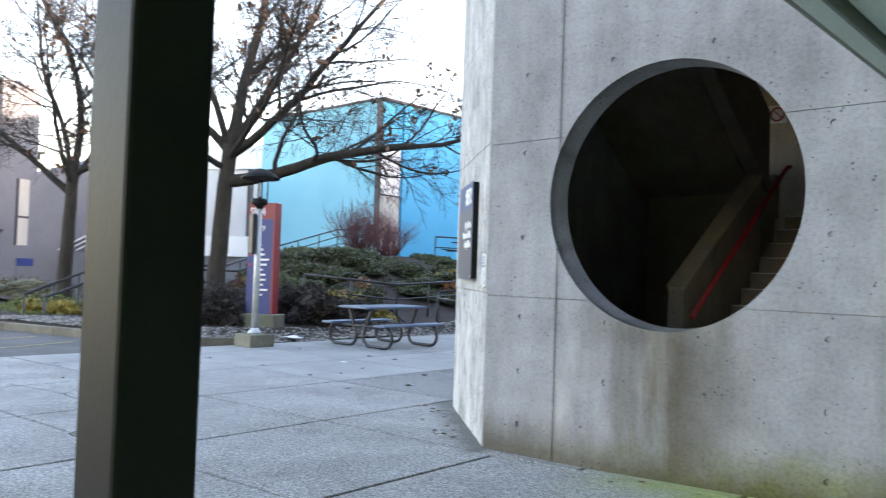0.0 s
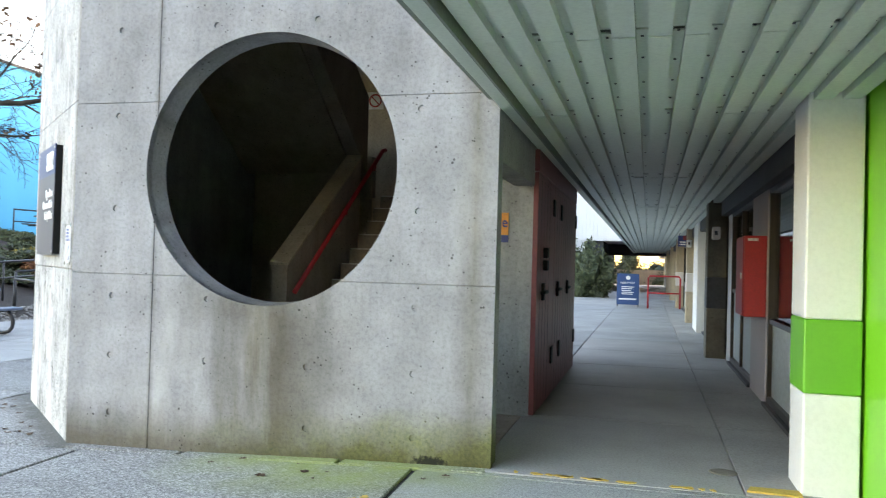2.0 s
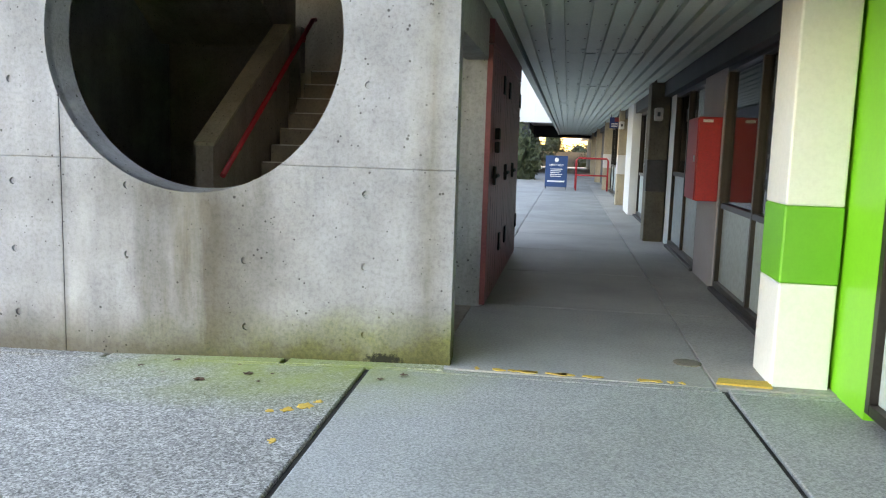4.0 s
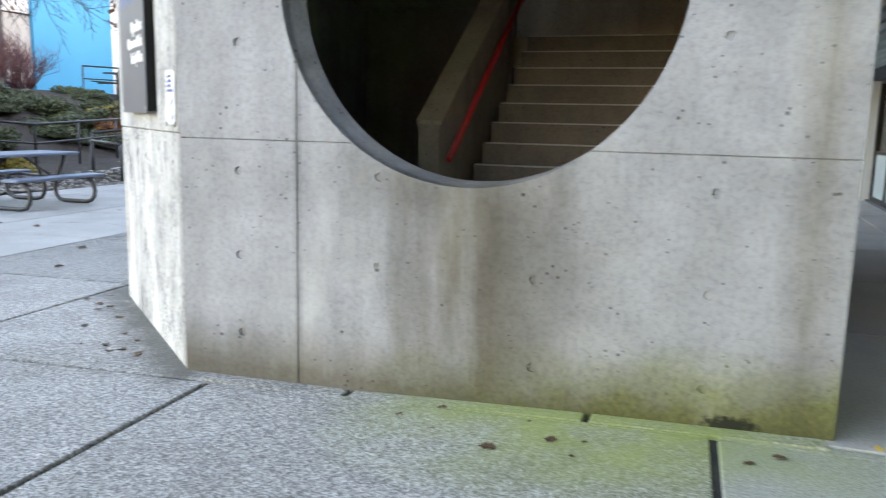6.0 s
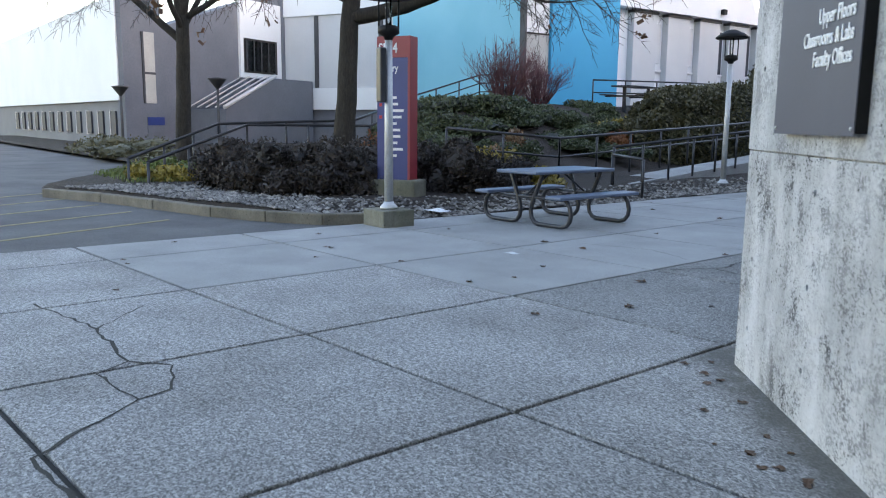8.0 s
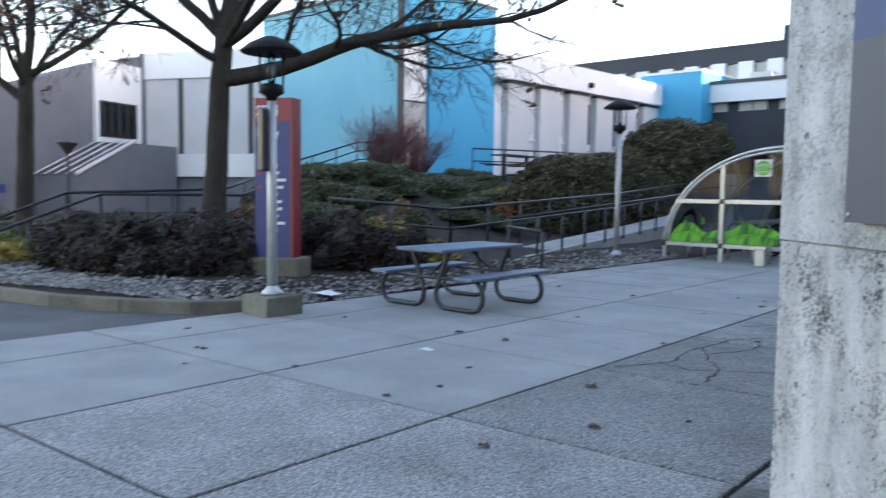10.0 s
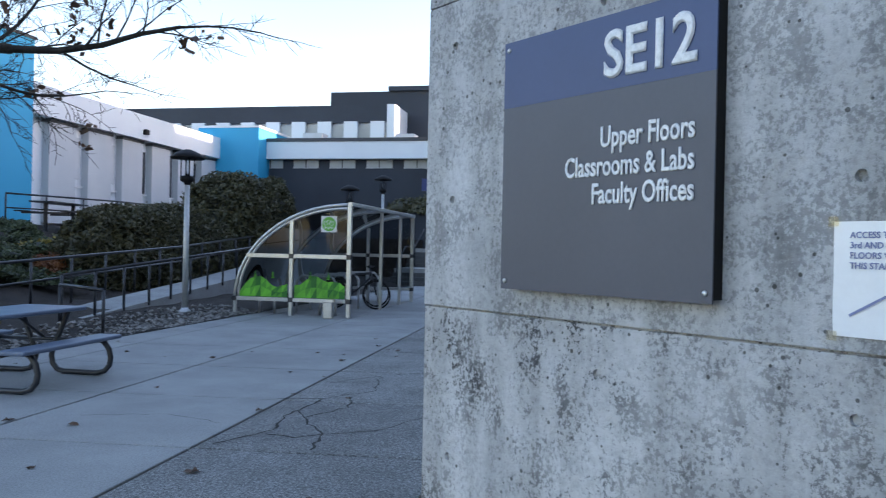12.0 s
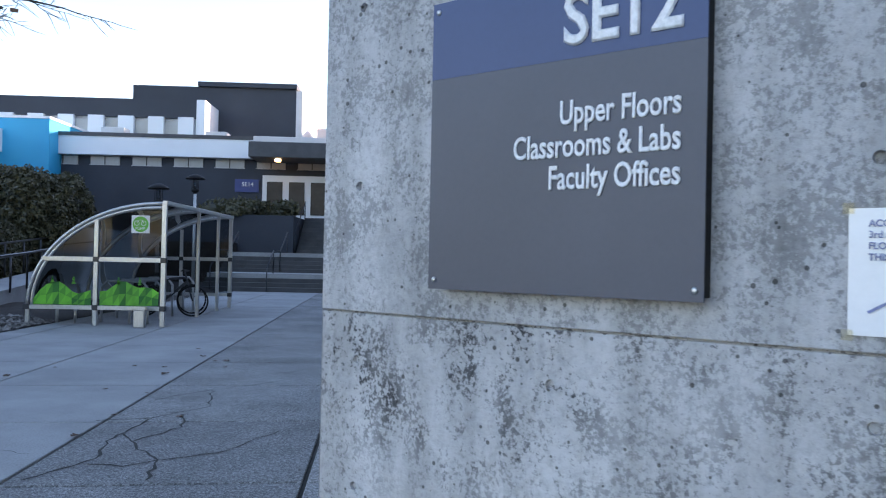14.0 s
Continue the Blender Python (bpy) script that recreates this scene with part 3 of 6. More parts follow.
bm = bmesh.new()
NX, NY = 130, 80
grid = []
for i in range(NX + 1):
    x = -60 + (60 - 8.1) * i / NX
    y0 = max(kerb_y(x), -12) + 0.08
    grid.append([bm.verts.new((x, y0 + (34 - y0) * (j / NY) ** 1.3, mound(x, y0 + (34 - y0) * (j / NY) ** 1.3) - (0.08 if j == 0 else 0))) for j in range(NY + 1)])
for a, b in zip(grid, grid[1:]):
    for j in range(NY):
        bm.faces.new((a[j], b[j], b[j + 1], a[j + 1])).smooth = True
bank = tagged(part("planting_bed", bm, M_EARTH), "bank of dark bark mulch behind a concrete kerb", "planting bed", kind="structure")
kerb = thing("kerb", "weathered low concrete kerb curving round the planting bed", "kerb", kind="structure")
for (xa, ya), (xb, yb) in zip(KERB, KERB[1:]):
    L = math.hypot(xb - xa, yb - ya)
    bm = boxed(0.006, L - 0.006, 0, 0.16, -0.12, 0.12, 0.02)
    o = part("kerb_stone", bm, M_KERB, kerb)
    o.matrix_local = pose(xa, ya, 0, 0, 0, math.degrees(math.atan2(yb - ya, xb - xa)))

# covered walk floor
walkway = tagged(part("covered_walk_floor", boxed(-1.0, 8.0, 8.0, 62, 0.0, 0.085), M_WALKWAY), "grey concrete floor of the covered walk", "floor", kind="structure")
for x0, x1 in ((3.0, 4.556), (4.563, 5.3)):
    for k in range(14):
        y0 = 0.0 + k * 1.9
        if y0 < 8 or x1 > 4.6:
            part("slab", boxed(x0, x1, y0 + (-0.05 if k == 0 else 0.01), y0 + 1.89, 0.0, 0.1 - (0.0 if x1 < 4.6 else -0.006), 0.004), M_WALKWAY, walkway)
for k in range(5):
    part("slab", boxed(-0.9, 2.98, 8.02 + k * 3, 11.0 + k * 3, 0.0, 0.098, 0.006), M_SMOOTH, walkway)
part("slab", boxed(2.76, 2.985, 5.24, 7.98, 0.0, 0.099, 0.006), M_SMOOTH, walkway)
for k in range(3, 14):
    part("slab", boxed(3.0, 4.55, 0.01 + (k + 2) * 1.9, (k + 3) * 1.9, 0.0, 0.1, 0.006), M_SMOOTH, walkway)

# stair tower: chamfered concrete with a round opening
TOP = 10.0
BACK = 6.35
AX1 = 3.09
TH = 0.2
tower = thing("stair_tower", "board-cast concrete stair tower with a large round opening", "stair tower", kind="structure")
B0 = Vector((-1.48, 1.28))
BL = B0.length
BR = math.degrees(math.atan2(-B0.y, -B0.x))


def cutter_mesh(bm):
    bmesh.ops.recalc_face_normals(bm, faces=bm.faces[:])
    me = bpy.data.meshes.new("cutter")
    bm.to_mesh(me)
    bm.free()
    return new("cutter", me)


def cone_y(bm, x, z, r0, r1, y0, y1, seg, dx=0.0, dz=0.0):
    a = [bm.verts.new((x + r0 * math.cos(t), y0, z + r0 * math.sin(t))) for t in (2 * math.pi * k / seg for k in range(seg))]
    b = [bm.verts.new((x + dx + r1 * math.cos(t), y1, z + dz + r1 * math.sin(t))) for t in (2 * math.pi * k / seg for k in range(seg))]
    for k in range(seg):
        bm.faces.new((a[k], a[(k + 1) % seg], b[(k + 1) % seg], b[k]))
    bm.faces.new(a[::-1])
    bm.faces.new(b)


CX, CZ, CR = 1.515, 1.962, 0.905
bm = bmesh.new()
cone_y(bm, 1.503, 1.9595, 0.9305, 0.8965, -0.1, 0.3, 128, 0.016, 0.003)
hole_cut = cutter_mesh(bm)
bm = bmesh.new()
for x in (0.341, 1.095, 1.842, 2.575):
    for z in (0.249, 0.65, 1.07, 1.685, 2.34, 2.95, 3.55):
        if math.hypot(x - CX, z - CZ) > CR + 0.06 and not (x == 1.095 and z < 0.3):
            cone_y(bm, x + 0.006 * math.sin(9 * z), z + 0.006 * math.sin(17 * x), 0.025, 0.016, -0.02, 0.045, 12)
tie_a = cutter_mesh(bm)
bm = bmesh.new()
for x in (0.17, 0.93, 1.74):
    for z in (0.26, 0.65, 1.082, 1.67, 2.28, 2.95):
        cone_y(bm, x + 0.005 * math.sin(9 * z), z, 0.019, 0.012, -0.02, 0.035, 12)
tie_b = cutter_mesh(bm)

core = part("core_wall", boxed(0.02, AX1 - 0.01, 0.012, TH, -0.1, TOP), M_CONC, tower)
carve(core, hole_cut)
ZS = [(-0.1, 1.218), (1.222, 2.428), (2.432, 3.64), (3.645, TOP)]
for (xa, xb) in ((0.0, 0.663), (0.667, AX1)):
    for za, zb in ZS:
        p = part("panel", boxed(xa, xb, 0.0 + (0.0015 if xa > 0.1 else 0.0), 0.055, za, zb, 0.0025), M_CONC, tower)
        if zb < 4:
            carve(p, hole_cut)
        if zb < 4:
            carve(p, tie_a)
for k, (za, zb) in enumerate([(-0.1, 1.238), (1.245, 2.458), (2.463, 3.48), (3.485, TOP)]):
    p = part("panel", boxed(0.0, BL - 0.002, 0.0 if k else 0.006, 0.055, za, zb, 0.003), M_CONC_B, tower)
    if k < 3:
        carve(p, tie_b)
    p.matrix_local = pose(B0.x, B0.y, 0, 0, 0, BR)
o = part("core_wall", boxed(0.03, BL - 0.05, 0.02, TH, -0.1, TOP), M_CONC_B, tower)
o.matrix_local = pose(B0.x, B0.y, 0, 0, 0, BR)
for c in (hole_cut, tie_a, tie_b):
    bpy.data.objects.remove(c)
# side wall split round an added, unseen gap that lights the landing
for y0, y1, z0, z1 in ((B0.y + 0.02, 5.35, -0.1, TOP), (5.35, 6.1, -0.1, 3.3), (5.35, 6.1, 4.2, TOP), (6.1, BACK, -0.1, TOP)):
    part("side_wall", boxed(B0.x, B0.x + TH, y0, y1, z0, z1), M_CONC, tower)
part("back_wall", boxed(B0.x, AX1 - 0.34, BACK, BACK + 0.2, -0.1, TOP), M_CONC_TAN, tower)
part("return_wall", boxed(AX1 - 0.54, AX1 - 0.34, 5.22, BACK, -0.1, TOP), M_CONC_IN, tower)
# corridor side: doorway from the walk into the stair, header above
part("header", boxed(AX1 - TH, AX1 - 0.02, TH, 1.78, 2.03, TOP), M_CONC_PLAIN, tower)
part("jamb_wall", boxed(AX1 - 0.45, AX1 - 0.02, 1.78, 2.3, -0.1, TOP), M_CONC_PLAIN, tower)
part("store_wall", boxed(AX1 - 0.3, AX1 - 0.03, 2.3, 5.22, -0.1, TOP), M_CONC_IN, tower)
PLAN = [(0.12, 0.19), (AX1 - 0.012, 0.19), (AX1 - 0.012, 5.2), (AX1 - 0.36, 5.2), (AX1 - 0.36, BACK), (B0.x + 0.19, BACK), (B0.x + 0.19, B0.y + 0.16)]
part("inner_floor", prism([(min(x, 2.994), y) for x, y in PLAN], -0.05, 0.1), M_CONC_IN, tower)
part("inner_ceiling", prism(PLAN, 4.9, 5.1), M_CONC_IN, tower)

# stair inside
stair = thing("staircase", "dim concrete stair with solid parapet and red handrail", "stairs", kind="structure")
R, T, Y1 = 0.175, 0.255, 1.97
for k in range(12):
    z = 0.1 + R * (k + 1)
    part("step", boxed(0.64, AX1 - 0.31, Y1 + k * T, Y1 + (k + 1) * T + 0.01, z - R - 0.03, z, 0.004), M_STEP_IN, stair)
    # pale strip paints the light caught on each tread edge
    part("lit_nosing", boxed(0.66, AX1 - 0.31, Y1 + k * T - 0.012, Y1 + k * T + 0.03, z - 0.006, z + 0.006), M_BLIND, stair, "pale strip painting the lit tread edge")
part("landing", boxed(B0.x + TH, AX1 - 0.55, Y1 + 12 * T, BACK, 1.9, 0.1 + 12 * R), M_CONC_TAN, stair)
# added blank wall stands where the space under the landing is only dark
part("landing_shade_wall", boxed(B0.x + TH, 0.43, Y1 + 12 * T - 0.02, Y1 + 12 * T + 0.14, 0.1, 2.75), M_CONC_IN, stair)
slope = R / T
bm = bmesh.new()
ya, yb, z0 = 2.23, 4.15, 1.30
prof = [(ya, 0.1), (yb, 0.1), (yb, z0 + slope * (yb - ya)), (ya, z0)]
lo = [bm.verts.new((0.44, y, z)) for y, z in prof]
hi = [bm.verts.new((0.60, y, z)) for y, z in prof]
bm.faces.new(lo), bm.faces.new(hi[::-1])
for k in range(4):
    bm.faces.new((lo[k], lo[(k + 1) % 4], hi[(k + 1) % 4], hi[k]))
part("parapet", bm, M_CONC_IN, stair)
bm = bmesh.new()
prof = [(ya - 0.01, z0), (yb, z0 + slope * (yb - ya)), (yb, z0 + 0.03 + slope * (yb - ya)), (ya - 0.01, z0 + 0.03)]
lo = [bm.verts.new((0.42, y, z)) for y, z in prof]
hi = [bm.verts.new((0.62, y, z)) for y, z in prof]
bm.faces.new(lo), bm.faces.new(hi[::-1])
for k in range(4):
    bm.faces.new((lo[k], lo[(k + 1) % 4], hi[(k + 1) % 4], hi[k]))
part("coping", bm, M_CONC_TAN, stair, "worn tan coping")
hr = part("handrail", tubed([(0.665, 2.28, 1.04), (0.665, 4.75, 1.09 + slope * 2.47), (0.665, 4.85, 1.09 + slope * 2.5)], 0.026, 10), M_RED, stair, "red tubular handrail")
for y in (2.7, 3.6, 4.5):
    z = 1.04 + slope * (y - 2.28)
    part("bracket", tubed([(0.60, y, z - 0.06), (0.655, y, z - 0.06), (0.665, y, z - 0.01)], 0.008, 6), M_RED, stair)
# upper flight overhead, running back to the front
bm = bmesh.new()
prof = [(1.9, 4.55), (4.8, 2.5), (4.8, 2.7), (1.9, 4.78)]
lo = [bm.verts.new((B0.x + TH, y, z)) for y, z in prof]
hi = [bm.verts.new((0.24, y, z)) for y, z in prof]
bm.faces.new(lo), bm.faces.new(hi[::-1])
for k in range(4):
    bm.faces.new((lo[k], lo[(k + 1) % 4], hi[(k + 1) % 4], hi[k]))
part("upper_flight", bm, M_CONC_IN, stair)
bm = bmesh.new()
prof = [(1.9, 4.6), (4.85, 2.52), (4.85, 3.5), (2.5, 4.89), (1.9, 4.89)]
lo = [bm.verts.new((0.24, y, z)) for y, z in prof]
hi = [bm.verts.new((0.42, y, z)) for y, z in prof]
bm.faces.new(lo), bm.faces.new(hi[::-1])
for k in range(5):
    bm.faces.new((lo[k], lo[(k + 1) % 5], hi[(k + 1) % 5], hi[k]))
part("upper_parapet", bm, M_CONC_IN, stair)

# building over the covered walk; unseen upper walls, heights set to shade plaza
over = thing("upper_storeys", "plain unseen upper storeys added over the covered walk to shade the plaza", "building", kind="structure")
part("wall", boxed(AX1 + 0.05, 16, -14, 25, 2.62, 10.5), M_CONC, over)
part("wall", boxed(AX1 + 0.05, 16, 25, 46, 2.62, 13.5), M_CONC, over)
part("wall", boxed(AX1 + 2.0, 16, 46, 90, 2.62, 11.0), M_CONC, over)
soffit = thing("walk_ceiling", "pale green ribbed metal soffit over the covered walk", "ceiling", kind="structure")
bm = bmesh.new()
PITCH, PAN = 0.151, 0.098
SEAMS = (-14.0, -7.2, -3.9, -1.35, 0.38, 3.9, 8.0, 12.4, 17.0, 22.0, 30.0, 44.0)
rng = np.random.default_rng(15)
for k in range(13):
    x = AX1 + 0.135 + k * PITCH
    for y0, y1 in zip(SEAMS, SEAMS[1:]):
        dz = rng.uniform(-0.004, 0.004)
        a = y0 + rng.uniform(0.002, 0.006) + (0.045 if y0 in (3.9, 8.0) and 3 < k < 8 else 0.0)
        b = y1 - rng.uniform(0.002, 0.006)
        box(bm, x, x + PAN, a, b, 2.342 + dz, 2.352 + dz)
        box(bm, x, x + 0.003, a, b, 2.353 + dz, 2.392)
        box(bm, x + PAN - 0.003, x + PAN, a, b, 2.353 + dz, 2.392)
        q = a + (0.06 if k % 2 else 0.02)
        box(bm, x + PAN + 0.001, x + PITCH - 0.001, q, b + 0.01, 2.384 + dz * 0.5, 2.392)
o = part("ribs", bm, M_SOFFIT, soffit)
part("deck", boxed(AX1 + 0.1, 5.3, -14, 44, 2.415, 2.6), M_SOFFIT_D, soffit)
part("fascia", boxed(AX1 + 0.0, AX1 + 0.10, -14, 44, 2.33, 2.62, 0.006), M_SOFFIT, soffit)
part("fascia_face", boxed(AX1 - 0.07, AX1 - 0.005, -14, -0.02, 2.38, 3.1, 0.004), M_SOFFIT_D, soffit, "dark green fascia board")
part("edge_strip", boxed(AX1 + 0.105, AX1 + 0.118, -14, 44, 2.30, 2.41), M_SOFFIT_D, soffit)
part("beam", boxed(5.0, 5.45, 0.47, 44, 2.15, 2.6), M_TRIM, soffit)
bm = bmesh.new()
rng = np.random.default_rng(5)
for k in range(13):
    for y0, y1 in zip(SEAMS[1:8], SEAMS[2:9]):
        for u in (0.04, 0.28, 0.55, 0.8):
            y = y0 + (y1 - y0) * (u + rng.uniform(-0.03, 0.03))
            lathe(bm, [(0.007, 2.376), (0.007, 2.3815)], 6, (AX1 + 0.135 + k * PITCH + (PAN + PITCH) / 2, y, 0))
part("screws", bm, M_TRIM, soffit)



# ---- right side of the covered walk ----
def framed_window(name, x, y0, y1, z0, z1, label, mullions=(), transom=None, blind=None, glare=True):
    """A shopfront window in a wall facing -x, with frame, panes and a dim room behind."""
    w = thing(name, label, "window", (x, 0, 0), kind="structure")
    f, d = 0.055, 0.07
    for a, b, c, e in ((y0, y0 + f, z0, z1), (y1 - f, y1, z0, z1), (y0 + f, y1 - f, z0, z0 + f), (y0 + f, y1 - f, z1 - f, z1)):
        part("frame", boxed(-0.02, d, a, b, c, e, 0.004), M_FRAME, w)
    ys = [y0 + f, *mullions, y1 - f]
    for m in mullions:
        part("mullion", boxed(-0.015, d, m - 0.025, m + 0.025, z0 + f, z1 - f, 0.004), M_FRAME, w)
    zs = [z0 + f] + ([transom] if transom else []) + [z1 - f]
    if transom:
        for a, b in zip(ys, ys[1:]):
            part("transom", boxed(-0.012, d, a + 0.026, b - 0.026, transom - 0.025, transom + 0.025, 0.004), M_FRAME, w)
    for a, b in zip(ys, ys[1:]):
        for c, e in zip(zs, zs[1:]):
            p = part("pane", boxed(0.025, 0.031, a - 0.004, b + 0.004, c - 0.004, e + 0.004), M_GLASS, w)
            p.visible_shadow = False
        # opaque pale sheet over the lower pane stands in for its reflection
        if transom and glare:
            part("glare", boxed(0.019, 0.0235, a + 0.004, b - 0.004, z0 + f + 0.004, transom - 0.028), M_PANE_GLARE, w, "pale sheet painting the reflection in the lower pane")
    if blind:
        bm = bmesh.new()
        z = blind
        while z < z1 - 0.06:
            box(bm, 0.12, 0.155, y0 + 0.07, y1 - 0.07, z, z + 0.018)
            z += 0.036
        part("blind", bm, M_BLIND, w, "pale horizontal slat blind")
    return w


room = thing("shop_interior", "dim rooms behind the shopfront glass", "room", kind="structure")
part("room_floor", boxed(5.35, 9.0, -14, 44, 0.0, 0.1), M_ROOM, room)
part("room_back", boxed(9.0, 9.2, -14, 44, 0.0, 2.6), M_ROOM, room)
part("room_ceiling", boxed(5.46, 9.0, -14, 44, 2.55, 2.61), M_ROOM, room)
part("room_front", boxed(5.3, 5.5, -14, -6.0, 0.0, 2.6), M_ROOM, room)
for y in (-3.0, 7.2, 16.6, 26, 35):
    part("partition", boxed(5.36, 9.0, y, y + 0.1, 0.1, 2.55), M_OFFWHITE, room)

green = thing("wall_green", "bright green painted wall with a brown framed window", "wall", kind="structure")
part("wall_panel", boxed(5.18, 5.34, -0.42, 0.42, 0.05, 2.6), M_GREEN, green)
part("wall_panel", boxed(5.18, 5.34, -4.6, -0.42, 2.16, 2.6), M_GREEN, green)
part("wall_panel", boxed(5.18, 5.34, -9.0, -4.6, 0.05, 2.6), M_GREEN, green)
framed_window("window_1", 5.2, -4.6, -0.42, 0.14, 2.16, "tall brown framed window with a closed slat blind", (-2.5,), 1.12, 1.2)


def column(y0, y1, x0, x1, mat, band, band_mat, label, lower=None):
    c = thing("column", label, "column", kind="structure")
    if band:
        part("shaft", boxed(x0, x1, y0, y1, 0.06, band[0], 0.012), lower or mat, c)
        part("band", boxed(x0 - 0.003, x1 + 0.003, y0 - 0.003, y1 + 0.003, band[0], band[1], 0.012), band_mat, c, "painted band")
        part("shaft", boxed(x0, x1, y0, y1, band[1], 2.4, 0.012), mat, c)
    else:
        part("shaft", boxed(x0, x1, y0, y1, 0.06, 2.4, 0.012), mat, c)
    return c


column(0.04, 0.46, 4.86, 5.16, M_WHITE, (0.68, 1.10), M_GREEN_B, "white painted square column with a green band")
column(7.15, 7.55, 4.82, 5.09, M_KERB, (0.82, 1.27), M_TRIM, "bare concrete column with a dark grey band", M_KERB)
column(14.9, 15.3, 4.88, 5.2, M_CONC_TAN, (0.85, 1.3), M_OFFWHITE, "tan concrete column with a pale grey band")
column(22.3, 22.7, 4.88, 5.2, M_CONC_TAN, (0.85, 1.3), M_OFFWHITE, "tan concrete column with a pale grey band")
column(29.7, 30.1, 4.88, 5.2, M_CONC_TAN, None, None, "tan concrete column")
column(37.1, 37.5, 4.88, 5.2, M_CONC_TAN, None, None, "tan concrete column")
framed_window("window_2", 5.12, 0.46, 3.2, 0.14, 2.16, "brown framed shopfront window beside the red box", (1.9,), 0.9, 1.35)
pier = tagged(part("wall_pier", boxed(5.09, 5.3, 3.22, 4.33, 0.06, 2.4, 0.006), M_PIER), "pinkish grey painted wall pier", "wall", kind="structure")
framed_window("window_3", 5.12, 4.35, 6.62, 0.14, 2.16, "brown framed glazed shop door and window", (5.5,), 1.1)
tagged(part("wall_pier", boxed(5.1, 5.3, 6.64, 7.13, 0.06, 2.4, 0.006), M_WHITE), "white painted narrow wall pier", "wall", kind="structure")
tagged(part("wall_pier", boxed(5.1, 5.3, 7.57, 8.6, 0.06, 2.4, 0.006), M_TRIM), "dark painted wall pier", "wall", kind="structure")
framed_window("window_4", 5.14, 8.62, 11.95, 0.14, 2.16, "brown framed shopfront window", (10.8,), 0.95)
tagged(part("wall_pier", boxed(4.96, 5.3, 11.97, 13.4, 0.06, 2.4, 0.006), M_WHITE), "white painted wall pier", "wall", kind="structure")
framed_window("window_5", 5.14, 13.42, 14.88, 0.14, 2.16, "brown framed shopfront window", (14.2,), 0.95)
tagged(part("wall_pier", boxed(5.06, 5.3, 15.32, 18.0, 0.06, 2.4, 0.006), M_WHITE), "white painted wall pier", "wall", kind="structure")
framed_window("window_6", 5.14, 18.02, 22.2, 0.14, 2.16, "brown framed shopfront windows", (19.4, 20.8), 0.95)
tagged(part("wall_pier", boxed(5.1, 5.3, 22.75, 46, 0.06, 2.4, 0.006), M_TRIM), "dark wall along the far walk", "wall", kind="structure")
for y0, y1 in ((0.46, 3.21), (4.34, 6.63), (8.61, 11.96), (13.41, 14.89), (18.01, 22.29)):
    tagged(part("window_sill", boxed(5.06, 5.3, y0, y1, 0.06, 0.138, 0.004), M_TRIM), "dark base strip under the shop windows", "trim", kind="structure")

rb = thing("fire_cabinet", "red painted steel cabinet on the wall pier", "cabinet", (4.885, 3.19, 0.93))
part("body", boxed(0.0, 0.203, 0.02, 0.62, 0.0, 0.775, 0.008), M_RED, rb)
part("door", boxed(-0.012, -0.001, 0.03, 0.61, 0.01, 0.765, 0.004), M_RED, rb)
part("latch", boxed(-0.025, -0.012, 0.08, 0.1, 0.36, 0.42, 0.003), M_ALU, rb)
part("label_plate", boxed(0.03, 0.12, 0.015, 0.019, 0.725, 0.75), M_LETTER, rb, "pale label plate")

for y, z, mat in ((7.1, 1.9, M_OFFWHITE), (14.85, 2.0, M_WHITE)):
    b = thing("wall_box", "small pale grey box fixed to a column", "wall box", (4.84, y, z))
    part("body", boxed(0.03, 0.14, -0.13, 0.048, -0.09, 0.09, 0.02), mat, b)
    part("bracket", boxed(0.06, 0.1, -0.15, -0.131, -0.03, 0.03, 0.004), M_TRIM, b)

# maroon store doors
store = thing("store_doors", "maroon painted double doors with black hinges and latches", "doors", (AX1 - 0.03, 2.3, 0.1))
part("frame", boxed(0.0, 0.05, -0.58, 2.92, 2.05, 2.23, 0.004), M_MAROON, store)
for y0, y1, lat in ((-0.57, 0.62, -0.23), (0.63, 1.27, 0.9), (1.28, 2.92, 1.85)):
    d = part("door", boxed(0.002, 0.045, y0, y1, 0.02, 2.04, 0.004), M_MAROON, store)
    for z in (0.33, 1.74):
        part("hinge", boxed(0.046, 0.06, y1 - 0.16, y1 - 0.03, z, z + 0.16, 0.003), M_BLACK, d)
    part("latch", tubed([(0.07, lat - 0.17, 1.03), (0.07, lat + 0.17, 1.03)], 0.018, 8), M_BLACK, d)
    part("latch_plate", boxed(0.046, 0.07, lat - 0.04, lat + 0.04, 0.96, 1.11, 0.004), M_BLACK, d)
    for k in range(1, int((y1 - y0) / 0.2)):
        part("board_joint", boxed(0.0452, 0.0468, y0 + k * 0.2, y0 + k * 0.2 + 0.006, 0.05, 2.0), M_TRIM, d)
for z in (1.22, 1.33):
    part("lock_box", boxed(0.046, 0.085, -0.2, -0.08, z, z + 0.09, 0.006), M_BLACK, store, "black lock box")

og = thing("orange_notice", "orange and blue notice on the stair jamb", "sign", (AX1 - 0.41, 1.77, 1.55))
part("orange_field", boxed(0.0, 0.17, -0.006, 0.0, 0.062, 0.25), M_ORANGE, og)
part("blue_field", boxed(0.0, 0.17, -0.006, 0.0, 0.0, 0.06), M_NAVY, og)
t = mesh_part("lettering", text_mesh("ee", 0.12, 0.002, 0.9), M_NAVY, og)
t.location = (0.165, -0.009, 0.13)

